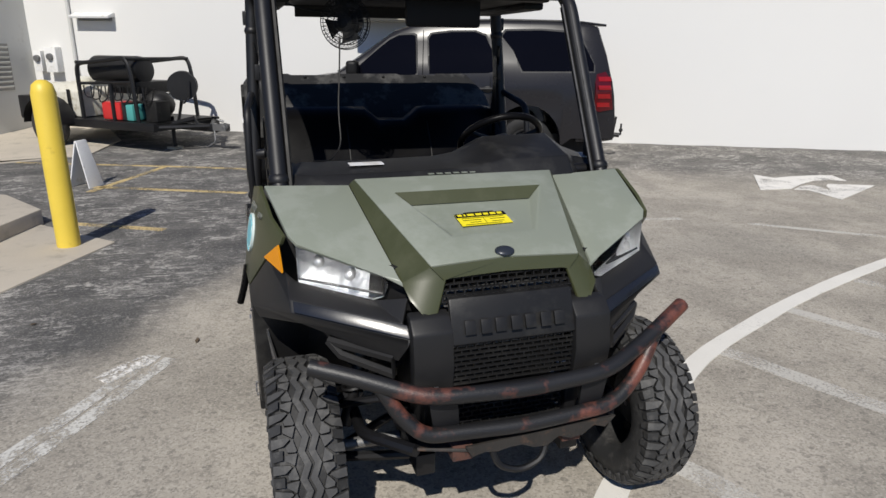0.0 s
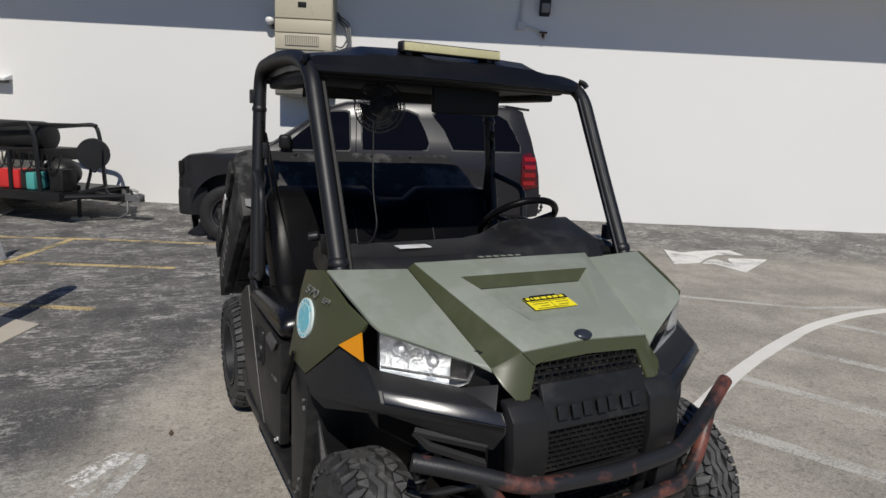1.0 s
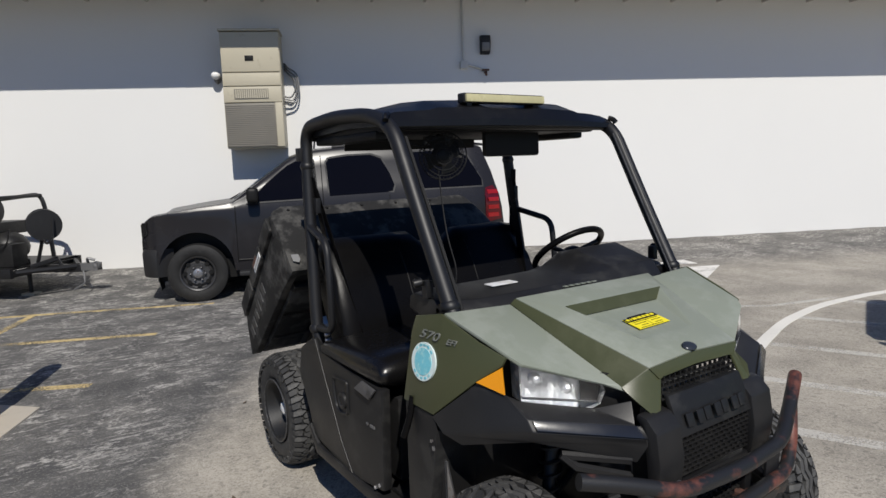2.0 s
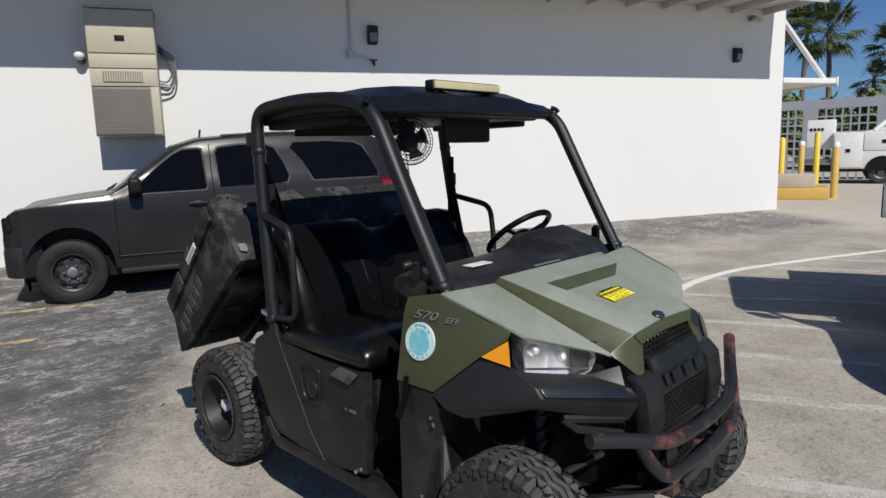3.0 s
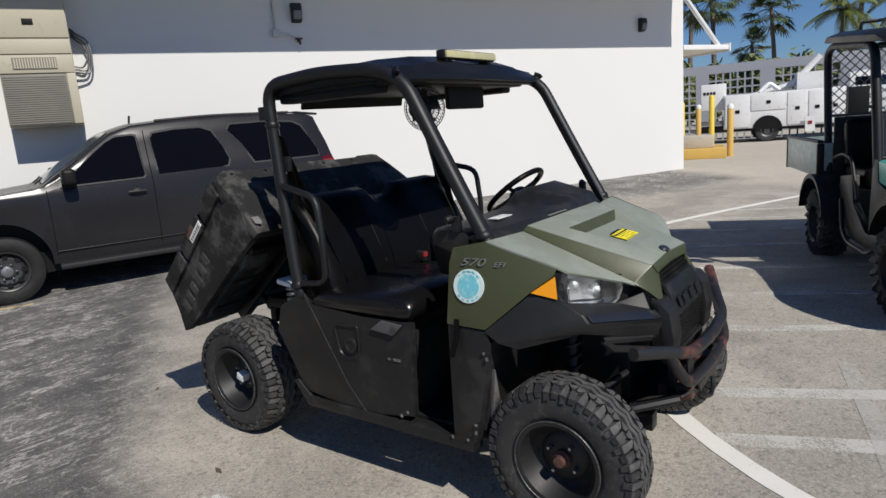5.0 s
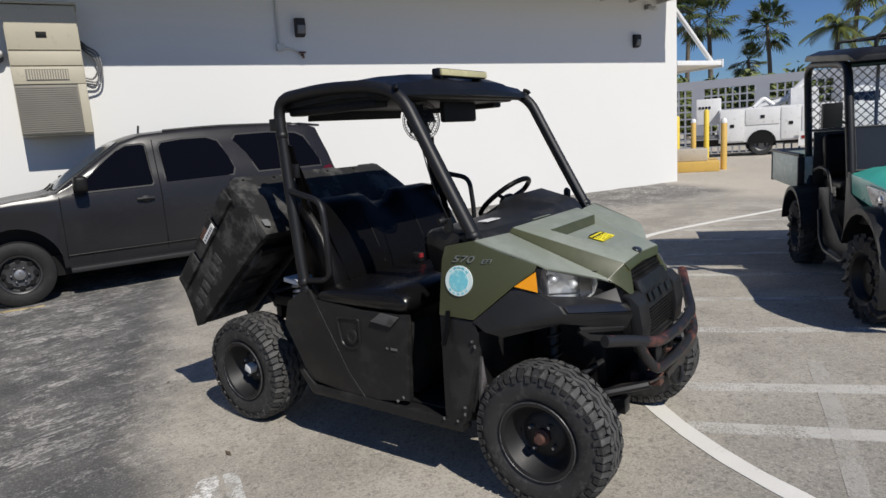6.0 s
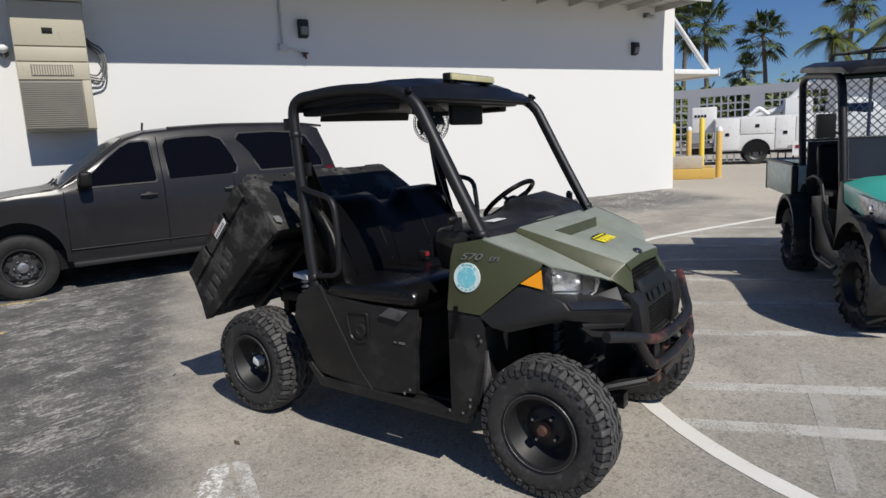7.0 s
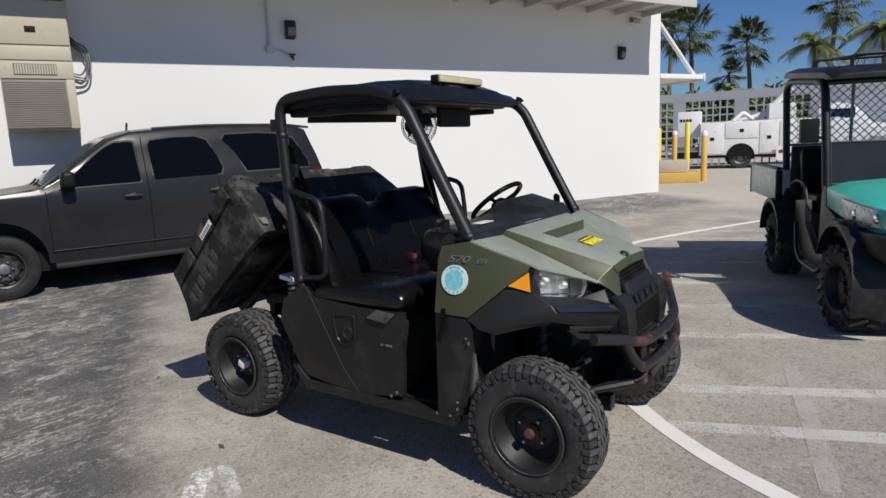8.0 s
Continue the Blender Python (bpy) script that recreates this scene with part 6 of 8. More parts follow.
for z in (0.86, 0.965, 1.07, 1.175):
    side_panel([(4.87, z), (4.86, z + 0.055), (5.03, z + 0.055), (5.04, z)], 0.032, M_TAIL, "lens_segment", "bright red lens segment", thick=0.012)
bm = B()
sheet(bm, [(4.62, 0.32, 1.895), (4.62, 1.0, 1.91), (4.62, 1.68, 1.895), (4.98, 1.62, 1.86), (5.0, 1.0, 1.88), (4.98, 0.38, 1.86)], [(0, 1, 4, 5), (1, 2, 3, 4)], 0.03)
part("spoiler", bm, M_CARPAINT, suv, "rear roof spoiler", bevel=0.008)
part("spoiler_lamp", box(B(), 4.985, 5.0, 0.7, 1.3, 1.855, 1.875), M_TAIL, suv)
for y in (0.30, 1.70):
    bm = B()
    tube(bm, [(2.7, y, 1.865), (3.4, y, 1.897), (4.5, y, 1.885)], 0.016, 8, 0.3)
    part("roof_rail", bm, M_TRIM, suv, "low black roof rail")
bm = B()
tube(bm, [(2.48, 0.8, 1.84), (2.50, 0.8, 1.96)], 0.014, 8)
part("antenna", bm, M_TRIM, suv, "short black antenna")
bm = B()
tube(bm, [(5.1, 1.0, 0.42), (5.42, 1.0, 0.40)], 0.032, 8)
ball(bm, (5.44, 1.0, 0.47), 0.03)
tube(bm, [(5.44, 1.0, 0.40), (5.44, 1.0, 0.56)], 0.014, 8)
tube(bm, [(5.15, 0.86, 0.5), (5.25, 0.84, 0.36), (5.32, 0.9, 0.38)], 0.008, 6, 0.05)
part("tow_hitch", bm, M_BLACK, suv, "black tow hitch with wiring")
for y in (0.55, 1.42):
    bm = B()
    ball(bm, (5.09, y, 1.16), 0.035, 0.6, 1, 0.7)
    part("tail_hinge", bm, M_TRIM, suv)


def car_wheel(parent, X, y, out):
    """A road wheel with a black steel rim and eight round holes."""
    m = Matrix.Translation((X, y, 0.362)) @ Matrix.Diagonal((0.92 / 0.945, 1, 0.92, 1)) @ Matrix.Rotation(radians(90), 4, "Z")
    o = out
    bm = B()
    w = 0.13
    lathe(bm, [(-w * 0.8, 0.225), (-w, 0.26), (-w, 0.34), (-w * 0.85, 0.383), (-w * 0.5, 0.392), (0, 0.394), (w * 0.5, 0.392), (w * 0.85, 0.383), (w, 0.34), (w, 0.26), (w * 0.8, 0.225)], 48, close=True)
    tyre = part("wheel", bm, M_ROADTYRE, parent, "black road tyre on a black steel wheel", at=m)
    bm = B()
    lathe(bm, [(o * w * 0.7, 0.235), (o * w * 0.98, 0.232), (o * w * 0.9, 0.215), (o * w * 0.45, 0.205), (o * w * 0.35, 0.19), (o * w * 0.62, 0.15), (o * w * 0.55, 0.09), (o * w * 0.7, 0.085), (o * w * 0.72, 0.004)], 40, caps=False)
    bmesh.ops.solidify(bm, geom=bm.faces[:], thickness=0.004)
    part("rim", bm, M_SUVRIM, tyre, "dark grey steel rim")
    for k in range(8):
        a = k * math.pi / 4
        part("rim_hole", lathe(B(), [(o * w * 0.46, 0.030), (o * w * 0.66, 0.030)], 14, Matrix.Translation((0, 0.165 * math.cos(a), 0.165 * math.sin(a)))), M_INK, tyre)
    bm = B()
    lathe(bm, [(o * w * 0.7, 0.066), (o * w * 0.9, 0.06), (o * w * 0.96, 0.03), (o * w * 0.97, 0.004)], 24)
    part("hub_cap", bm, M_STEEL, tyre, "chrome hub cap")
    for k in range(6):
        a = k * math.pi / 3
        part("lug_nut", lathe(B(), [(o * w * 0.68, 0.013), (o * w * 0.95, 0.011)], 6, Matrix.Translation((0, 0.093 * math.cos(a), 0.093 * math.sin(a)))), M_CHROME, tyre)


for X in (0.86, 3.936):
    car_wheel(suv, X, 0.12, -1)
    car_wheel(suv, X, SUV_W - 0.12, 1)
bm = B()
sheet(bm, [(0.34, 0.1, 0.44), (0.34, 0.4, 0.44), (0.38, 0.4, 0.16), (0.38, 0.12, 0.16)], [(0, 1, 2, 3)], 0.02)
part("mud_flap", bm, M_TRIM, suv)

# the nose is squeezed to fit the camera's view: everything ahead of the front arch is drawn together
for ob in suv.children:
    if ob.type == "MESH" and not ob.name.startswith("wheel"):
        for v in ob.data.vertices:
            if v.co.x < 0.39:
                v.co.x = 0.39 - (0.39 - v.co.x) * 0.55

# ---- turquoise utility vehicle ----
M_TEAL = mat("turquoise_paint", (0.06, 0.50, 0.42), 0.3, 0, 0.06, 2, 200, 0.05, coat=0.3)
M_BOXSIDE = mat("pale_green_steel", (0.3, 0.38, 0.36), 0.4, 0.4, 0.2, 6, 120, 0.2, (0.45, 0.5, 0.48), 0.4)
kv = thing("utility_vehicle", pose(2.45, -1.01, 0.004, 0, 0, 18.3), "turquoise and black utility vehicle with a cab and cargo bed", "utility vehicle")


def mud_tyre(R, W):
    bm = B()
    w = W / 2
    lathe(bm, [(-w * 0.75, 0.16), (-w, 0.2), (-w, R * 0.8), (-w * 0.8, R - 0.035), (0, R - 0.03), (w * 0.8, R - 0.035), (w, R * 0.8), (w, 0.2), (w * 0.75, 0.16)], 40, close=True)
    return bm


def mud_lugs(R, W):
    bm = B()
    w = W / 2
    for k in range(18):
        for s in (-1, 1):
            a = 2 * math.pi * (k + (0.5 if s > 0 else 0)) / 18
            mtx = Matrix.Rotation(a, 4, "X") @ Matrix.Translation((s * w * 0.5, 0, R - 0.03)) @ Matrix.Rotation(radians(s * 32), 4, "Z")
            box(bm, -w * 0.52, w * 0.52, -0.02, 0.02, -0.02, 0.03, mtx)
            mtx = Matrix.Rotation(a, 4, "X") @ Matrix.Translation((s * w * 0.98, s * 0.03, R - 0.07)) @ Matrix.Rotation(radians(s * 32), 4, "Z")
            box(bm, -0.012, 0.012, -0.02, 0.02, -0.05, 0.04, mtx)
    return bm


for X in (0.2, 2.35):
    for yy, o in ((-0.12, 1), (-1.36, -1)):
        ty = part("wheel", mud_tyre(0.325, 0.25), M_RUBBER, kv, "lugged mud tyre on a black rim", at=Matrix.Translation((X, yy, 0.322)) @ Matrix.Rotation(radians(90 + (8 if X < 1 else 0)), 4, "Z"))
        part("tread_lug", mud_lugs(0.325, 0.25), M_RUBBER, ty)["kind"] = "stuff"
        bm = B()
        lathe(bm, [(o * 0.10, 0.17), (o * 0.125, 0.165), (o * 0.06, 0.14), (o * 0.05, 0.05), (o * 0.08, 0.04), (o * 0.08, 0.004)], 28, caps=False)
        bmesh.ops.solidify(bm, geom=bm.faces[:], thickness=0.004)
        part("rim", bm, M_RIM, ty)
# lower body
for y0, y1 in ((-0.16, -0.10), (-1.38, -1.32)):
    bm = B()
    prism(bm, [(0.62, 0.36), (0.72, 0.30), (1.5, 0.30), (1.86, 0.46), (1.9, 0.82), (1.55, 0.86), (1.5, 0.62), (1.15, 0.42), (0.75, 0.46)], "y", y0, y1)
    part("side_sill", bm, M_PLASTIC, kv, "black lower side panel", bevel=0.012)
part("floor", box(B(), 0.55, 1.9, -1.36, -0.12, 0.30, 0.36), M_PLASTIC, kv, bevel=0.01)
bm = B()
tube(bm, [(1.8, -0.09, 0.62), (1.66, -0.07, 0.36), (1.5, -0.07, 0.28), (0.95, -0.07, 0.28), (0.72, -0.08, 0.42)], 0.018, 8, 0.08)
part("nerf_bar", bm, M_BLACK, kv, "black nerf bar")
# fenders round the front wheel
for y0, y1 in ((-0.30, 0.02), (-1.50, -1.18)):
    bm = B()
    lp = []
    for a in range(-20, 171, 15):
        t = radians(a)
        x, z = 0.22 - 0.47 * math.cos(t), 0.36 + 0.44 * math.sin(t)
        lp.append([(x, y0, z), (x, y1, z - 0.015), (x + 0.02 * math.cos(t), y1, z + 0.03), (x, y0, z + 0.05)])
    loft(bm, lp)
    part("front_fender", bm, M_PLASTIC, kv, "black front fender", sharp=50)
    bm = B()
    lp = []
    for a in range(10, 171, 16):
        t = radians(a)
        x, z = 2.37 - 0.46 * math.cos(t), 0.36 + 0.42 * math.sin(t)
        lp.append([(x, y0, z), (x, y1 + 0.02, z - 0.02), (x, y1 + 0.02, z + 0.02), (x, y0, z + 0.03)])
    loft(bm, lp)
    part("rear_fender", bm, M_PLASTIC, kv, "black rear fender flare", sharp=50)
# cowl sides and hood
for y in (-0.14, -1.34):
    bm = B()
    prism(bm, [(1.12, 0.44), (1.08, 1.03), (0.965, 1.03), (0.94, 0.86), (0.62, 0.78), (0.60, 0.66), (0.72, 0.5)], "y", y - 0.03, y + 0.03)
    part("cowl_side", bm, M_PLASTIC, kv, "black cowl side", bevel=0.015)
bm = B()
lp = []
for X, zt, zs, dn, ins in ((0.95, 1.075, 1.02, 0.165, 0.0), (0.5, 1.06, 0.995, 0.19, 0.0), (0.1, 1.03, 0.965, 0.19, 0.0), (-0.15, 0.99, 0.955, 0.175, 0.04), (-0.27, 0.945, 0.92, 0.12, 0.12)):
    y0, y1 = -0.12 - ins, -1.36 + ins
    lp.append([(X, y0, zs - dn), (X, y0 + 0.01, zs), (X, y0 - 0.14, zt - 0.01), (X, -0.55, zt + 0.012), (X, -0.93, zt + 0.012), (X, y1 + 0.14, zt - 0.01), (X, y1 - 0.01, zs), (X, y1, zs - dn)])
loft(bm, lp)
part("hood", bm, M_TEAL, kv, "glossy turquoise hood", bevel=0.012, sharp=25)
bm = B()
lp = []
for X, z0, z1, ins in ((0.6, 0.66, 0.80, 0.0), (0.2, 0.70, 0.775, 0.0), (-0.2, 0.64, 0.785, 0.02), (-0.36, 0.58, 0.76, 0.1)):
    y0, y1 = -0.06 - ins, -1.42 + ins
    lp.append([(X, y0, z0), (X, y0 + 0.01, z1), (X, y1 - 0.01, z1), (X, y1, z0)])
loft(bm, lp)
part("front_clip", bm, M_PLASTIC, kv, "black front clip", bevel=0.025)
for s in (0, 1):
    def my(y):
        return y if s == 0 else -1.48 - y
    bm = B()
    sheet(bm, [(0.50, my(-0.105), 0.968), (0.33, my(-0.105), 0.835), (0.05, my(-0.105), 0.80), (-0.25, my(-0.22), 0.825), (-0.23, my(-0.22), 0.92), (0.05, my(-0.105), 0.955)], [(0, 1, 2, 5), (5, 2, 3, 4)], 0.02)
    hl = part("headlamp", bm, M_HEAD, kv, "large clear headlamp", bevel=0.006)
    for X, y in ((0.16, -0.09), (-0.1, -0.145)):
        part("bulb", ball(B(), (X, my(y), 0.885 if X > 0 else 0.88), 0.05, 0.9, 0.4, 0.8, 12), M_CHROME, hl)
    bm = B()
    sheet(bm, [(-0.12, my(-0.075), 0.77), (-0.34, my(-0.17), 0.73), (-0.34, my(-0.17), 0.68), (-0.12, my(-0.075), 0.72)], [(0, 1, 2, 3)], 0.02)
    part("side_marker", bm, M_AMBER, kv, "amber side marker")
# cab frame, one bent post each
for y in (-0.14, -1.34):
    bm = B()
    tube(bm, [(1.05, y, 0.98), (1.135, y, 1.38), (1.26, y, 1.90), (1.5, y, 1.94)], 0.036, 10, 0.1)
    part("front_post", bm, M_BLACK, kv, "black cab front post")
    bm = B()
    tube(bm, [(1.4, y, 1.93), (2.45, y, 2.01), (2.64, y, 1.95), (2.52, y, 1.2), (2.4, y, 0.75)], 0.036, 10, 0.14)
    part("rear_post", bm, M_BLACK, kv, "black cab rear post")
bm = B()
lp = []
for X, z0, z1, ins in ((1.0, 1.91, 1.955, 0.08), (1.13, 1.93, 2.02, 0.045), (1.6, 1.97, 2.065, 0.04), (2.45, 2.04, 2.135, 0.03), (2.62, 2.05, 2.11, 0.05)):
    lp.append([(X, -0.06 - ins, z0), (X, -0.05 - ins, z1 - 0.04), (X, -0.2, z1), (X, -1.28, z1), (X, -1.43 + ins, z1 - 0.04), (X, -1.42 + ins, z0)])
loft(bm, lp)
part("roof", bm, M_PLASTIC, kv, "black plastic cab roof", bevel=0.012)
bm = B()
tube(bm, [(1.3, -0.35, 2.02), (1.3, -0.35, 2.13), (1.3, -1.1, 2.13), (1.3, -1.1, 2.02)], 0.016, 8, 0.04)
tube(bm, [(2.4, -0.35, 2.10), (2.4, -0.35, 2.2), (2.4, -1.1, 2.2), (2.4, -1.1, 2.10)], 0.016, 8, 0.04)
tube(bm, [(1.3, -0.5, 2.13), (2.4, -0.5, 2.2)], 0.014, 8)
tube(bm, [(1.3, -0.95, 2.13), (2.4, -0.95, 2.2)], 0.014, 8)
part("roof_rack", bm, M_BLACK, kv, "black tubular roof rack")
bm = B()
sheet(bm, [(1.06, -0.18, 1.03), (1.06, -1.30, 1.03), (1.135, -1.30, 1.385), (1.135, -0.18, 1.385)], [(0, 1, 2, 3)], 0.006)
part("windscreen", bm, mat("smoked_glass", (0.026, 0.028, 0.031), 0.12, 0, 0.15, 3, 60, 0, spec=0.4), kv, "smoked lower windscreen")
bm = B()
sheet(bm, [(1.138, -0.18, 1.395), (1.138, -1.30, 1.395), (1.262, -1.30, 1.90), (1.262, -0.18, 1.90)], [(0, 1, 2, 3)], 0.005)
up = part("windscreen", bm, glass_mat("windscreen_clear", (0.9, 0.94, 0.94), 0.0), kv, "clear upper windscreen")
up.visible_shadow = False
bm = B()
tube(bm, [(1.055, -0.16, 1.035), (1.055, -1.32, 1.035)], 0.016, 8)
tube(bm, [(1.137, -0.16, 1.39), (1.137, -1.32, 1.39)], 0.008, 8)
tube(bm, [(1.265, -0.16, 1.905), (1.265, -1.32, 1.905)], 0.024, 8)
part("windscreen_frame", bm, M_BLACK, kv)
# woven rear screen
bm = B()
for k in range(-8, 23):
    for s in (-1, 1):
        y = -0.14 - k * 0.085
        a = Vector((2.53, y, 1.35))
        pts = []
        for t in (0, 1):
            yy = y - s * t * 0.66 if s > 0 else y - s * t * 0.66
            pts.append((yy, 1.35 + t * 0.66))
        (ya, za), (yb, zb) = pts
        lo, hi = -1.33, -0.15

        def at(yv):
            return za + (zb - za) * (yv - ya) / (yb - ya)
        y0, y1 = clip(ya, lo, hi), clip(yb, lo, hi)
        if abs(y0 - y1) > 0.02:
            tube(bm, [(2.53, y0, at(y0)), (2.53, y1, at(y1))], 0.006, 4)
tube(bm, [(2.53, -0.15, 1.35), (2.53, -1.33, 1.35)], 0.014, 6)
tube(bm, [(2.53, -0.74, 1.35), (2.53, -0.74, 2.0)], 0.018, 6)
part("rear_screen", bm, M_GREYMETAL, kv, "diamond mesh rear screen")["kind"] = "stuff"
part("rear_panel", box(B(), 2.345, 2.375, -1.33, -0.15, 0.72, 1.34), M_PLASTIC, kv, bevel=0.008)
for y0, y1 in ((-0.72, -0.20), (-1.28, -0.76)):
    part("seat", box(B(), 1.55, 2.15, y0, y1, 0.72, 0.9), M_VINYL, kv, "black seat cushion", bevel=0.05, segs=3)
    bm = B()
    box(bm, -0.07, 0.07, y0, y1, 0, 0.44, Matrix.Translation((2.14, 0, 0.88)) @ Matrix.Rotation(radians(10), 4, "Y"))
    part("backrest", bm, M_VINYL, kv, "black backrest", bevel=0.05, segs=3)
part("seat_box", box(B(), 1.5, 2.3, -1.34, -0.14, 0.36, 0.73), M_PLASTIC, kv, bevel=0.02)
part("dashboard", box(B(), 1.0, 1.22, -1.3, -0.18, 0.78, 1.02), M_PLASTIC, kv, bevel=0.04)
bm = B()
c = Vector((1.45, -1.0, 1.12))
tube(bm, [c + Vector((0.11 * math.sin(a), 0.17 * math.cos(a), 0.13 * math.sin(a))) for a in [2 * math.pi * k / 24 for k in range(25)]], 0.014, 8, caps=False)
tube(bm, [c, c + Vector((-0.25, 0, -0.2))], 0.02, 8)
part("steering_wheel", bm, M_VINYL, kv, "black steering wheel")
bm = B()
tube(bm, [(1.15, -0.14, 1.42), (1.12, -0.02, 1.46)], 0.014, 6)
box(bm, 1.08, 1.15, -0.07, 0.075, 1.395, 1.60)
part("wing_mirror", bm, M_INK, kv, "black wing mirror", bevel=0.02)
bm = B()
tube(bm, [(1.45, -0.12, 0.66), (1.62, -0.11, 1.0), (1.9, -0.11, 1.02), (2.2, -0.12, 0.96)], 0.014, 8, 0.08)
part("door_rail", bm, M_BLACK, kv, "black side rail")
# cargo bed
bed = part("cargo_bed", box(B(), 2.40, 3.8, -1.42, -0.04, 0.76, 0.82), M_PLASTIC, kv, "black cargo bed floor", bevel=0.01)
for y in (-0.05, -1.41):
    part("bed_side", box(B(), 2.40, 3.8, y - 0.025, y + 0.025, 0.76, 1.10), M_BOXSIDE, bed, "scratched pale green bed side", bevel=0.012)
    part("bed_rail", box(B(), 2.38, 3.82, y - 0.03, y + 0.03, 1.095, 1.122), M_BLACK, bed, bevel=0.008)
    for X in (2.40, 3.79):
        part("bed_post", box(B(), X - 0.018, X + 0.018, y - 0.032, y + 0.032, 0.75, 1.09), M_BLACK, bed, bevel=0.006)
part("bed_front", box(B(), 2.405, 2.445, -1.38, -0.08, 0.78, 1.09), M_BOXSIDE, bed, bevel=0.006)
part("tailgate", box(B(), 3.78, 3.82, -1.38, -0.08, 0.78, 1.09), M_BOXSIDE, bed, bevel=0.006)
bm = B()
box(bm, 0.1, 3.4, -1.05, -0.43, 0.36, 0.62)
part("chassis", bm, M_BLACK, kv, bevel=0.02)
for X in (0.2, 2.35):
    part("axle", tube(B(), [(X, -0.15, 0.322), (X, -1.33, 0.322)], 0.03, 8), M_BLACK, kv)


# ---- on the wall ----
ac = thing("air_conditioner", WALL @ pose(12.70, 0, 1.94) @ Matrix.Diagonal((0.90, 1.1, 0.98, 1)), "tall beige wall-mounted air conditioner with louvred grilles", "air conditioner")
part("cabinet", box(B(), -0.48, 0.48, 0.003, 0.42, 0.0, 1.76), M_BEIGE, ac, "beige steel cabinet", bevel=0.012)
part("cap", box(B(), -0.50, 0.50, 0.003, 0.46, 1.765, 1.80), M_BEIGE, ac, bevel=0.008)
part("upper_panel", box(B(), -0.47, 0.47, 0.423, 0.445, 1.16, 1.745), M_BEIGE, ac, bevel=0.006)
part("middle_panel", box(B(), -0.47, 0.47, 0.423, 0.45, 0.95, 1.14), M_BEIGE, ac, bevel=0.006)
part("vent_panel", box(B(), -0.47, 0.47, 0.423, 0.45, 0.70, 0.935), M_BEIGE, ac, bevel=0.006)
lower = part("lower_grille", box(B(), -0.47, 0.47, 0.423, 0.44, 0.02, 0.685), M_GRILLE, ac, "brown louvred condenser grille", bevel=0.006)
for k in range(22):
    part("slat", box(B(), -0.34, 0.46, 0.4405, 0.446, 0.035 + k * 0.029, 0.05 + k * 0.029), M_GRILLE, lower)
part("edge_panel", box(B(), -0.475, -0.36, 0.4402, 0.462, 0.015, 0.69), M_BEIGE, ac, bevel=0.004)
vent = part("vent", box(B(), -0.26, 0.30, 0.4505, 0.458, 0.75, 0.90), M_GRILLE, ac, "grey outlet vent")
for k in range(16):
    part("fin", box(B(), -0.25 + k * 0.034, -0.232 + k * 0.034, 0.4585, 0.466, 0.76, 0.89), M_BEIGE, vent)
part("name_plate", box(B(), -0.05, 0.09, 0.4455, 0.452, 1.32, 1.40), M_INK, ac, "dark name plate", bevel=0.003)
for k in range(3):
    bm = B()
    o = k * 0.045
    tube(bm, [(-0.485, 0.08 + o, 0.82 - o), (-0.60 - o, 0.10, 0.79 - o), (-0.70 - o * 0.6, 0.10, 0.95), (-0.66 - o * 0.6, 0.09, 1.10 + o), (-0.56, 0.06, 1.18 + o), (-0.50, 0.004, 1.26 + o)], 0.014, 8, 0.12)
    part("hose", bm, M_GREYMETAL, ac, "grey looping cable hose")

flood = thing("flood_light", WALL @ pose(13.28, 0, 3.03), "small white wall flood light", "wall lamp")
bm = B()
ball(bm, (0, 0.14, 0.05), 0.075, 1, 1, 0.9, 14)
part("head", bm, M_WHITE, flood, "white lamp head")
bm = B()
tube(bm, [(0, 0.003, -0.05), (0, 0.08, -0.04), (0, 0.13, 0.02)], 0.02, 8, 0.03)
lathe(bm, [(0.003, 0.06), (0.025, 0.055)], 16, Matrix.Rotation(radians(90), 4, "Z"))
part("arm", bm, M_GREYMETAL, flood)


def wall_lamp(s, z):
    t = thing("wall_lamp", WALL @ pose(s, 0, z), "dark bronze wall lamp with a ribbed glass", "wall lamp", "wall lamps")
    bm = B()
    prism(bm, [(0.003, -0.2), (0.12, -0.16), (0.17, 0.05), (0.15, 0.2), (0.003, 0.22)], "x", -0.11, 0.11)
    part("housing", bm, M_TRIM, t, "dark bronze housing", bevel=0.02)
    bm = B()
    prism(bm, [(0.10, -0.15), (0.16, -0.12), (0.185, 0.04), (0.13, 0.05)], "x", -0.085, 0.085)
    part("glass", bm, M_GREYMETAL, t, "dusty glass", bevel=0.01)
    return t


wall_lamp(9.0, 3.51).matrix_basis @= Matrix.Diagonal((0.74, 0.8, 0.74, 1))
wall_lamp(1.33, 3.375).matrix_basis @= Matrix.Diagonal((0.7, 0.8, 0.7, 1))
cond = thing("conduit", WALL @ pose(9.36, 0, 3.04), "white painted conduit with a junction box", "pipe")
bm = B()
tube(bm, [(0, 0.03, 1.27), (0, 0.03, 0.22)], 0.022, 8)
part("pipe", bm, M_GREYPAINT, cond)
part("junction_box", box(B(), -0.06, 0.06, 0.003, 0.08, 0.1, 0.22), M_GREYPAINT, cond, bevel=0.006)
bm = B()
tube(bm, [(-0.06, 0.03, 0.16), (-0.22, 0.03, 0.13), (-0.4, 0.03, 0.05)], 0.018, 8, 0.05)
part("pipe", bm, M_GREYPAINT, cond)
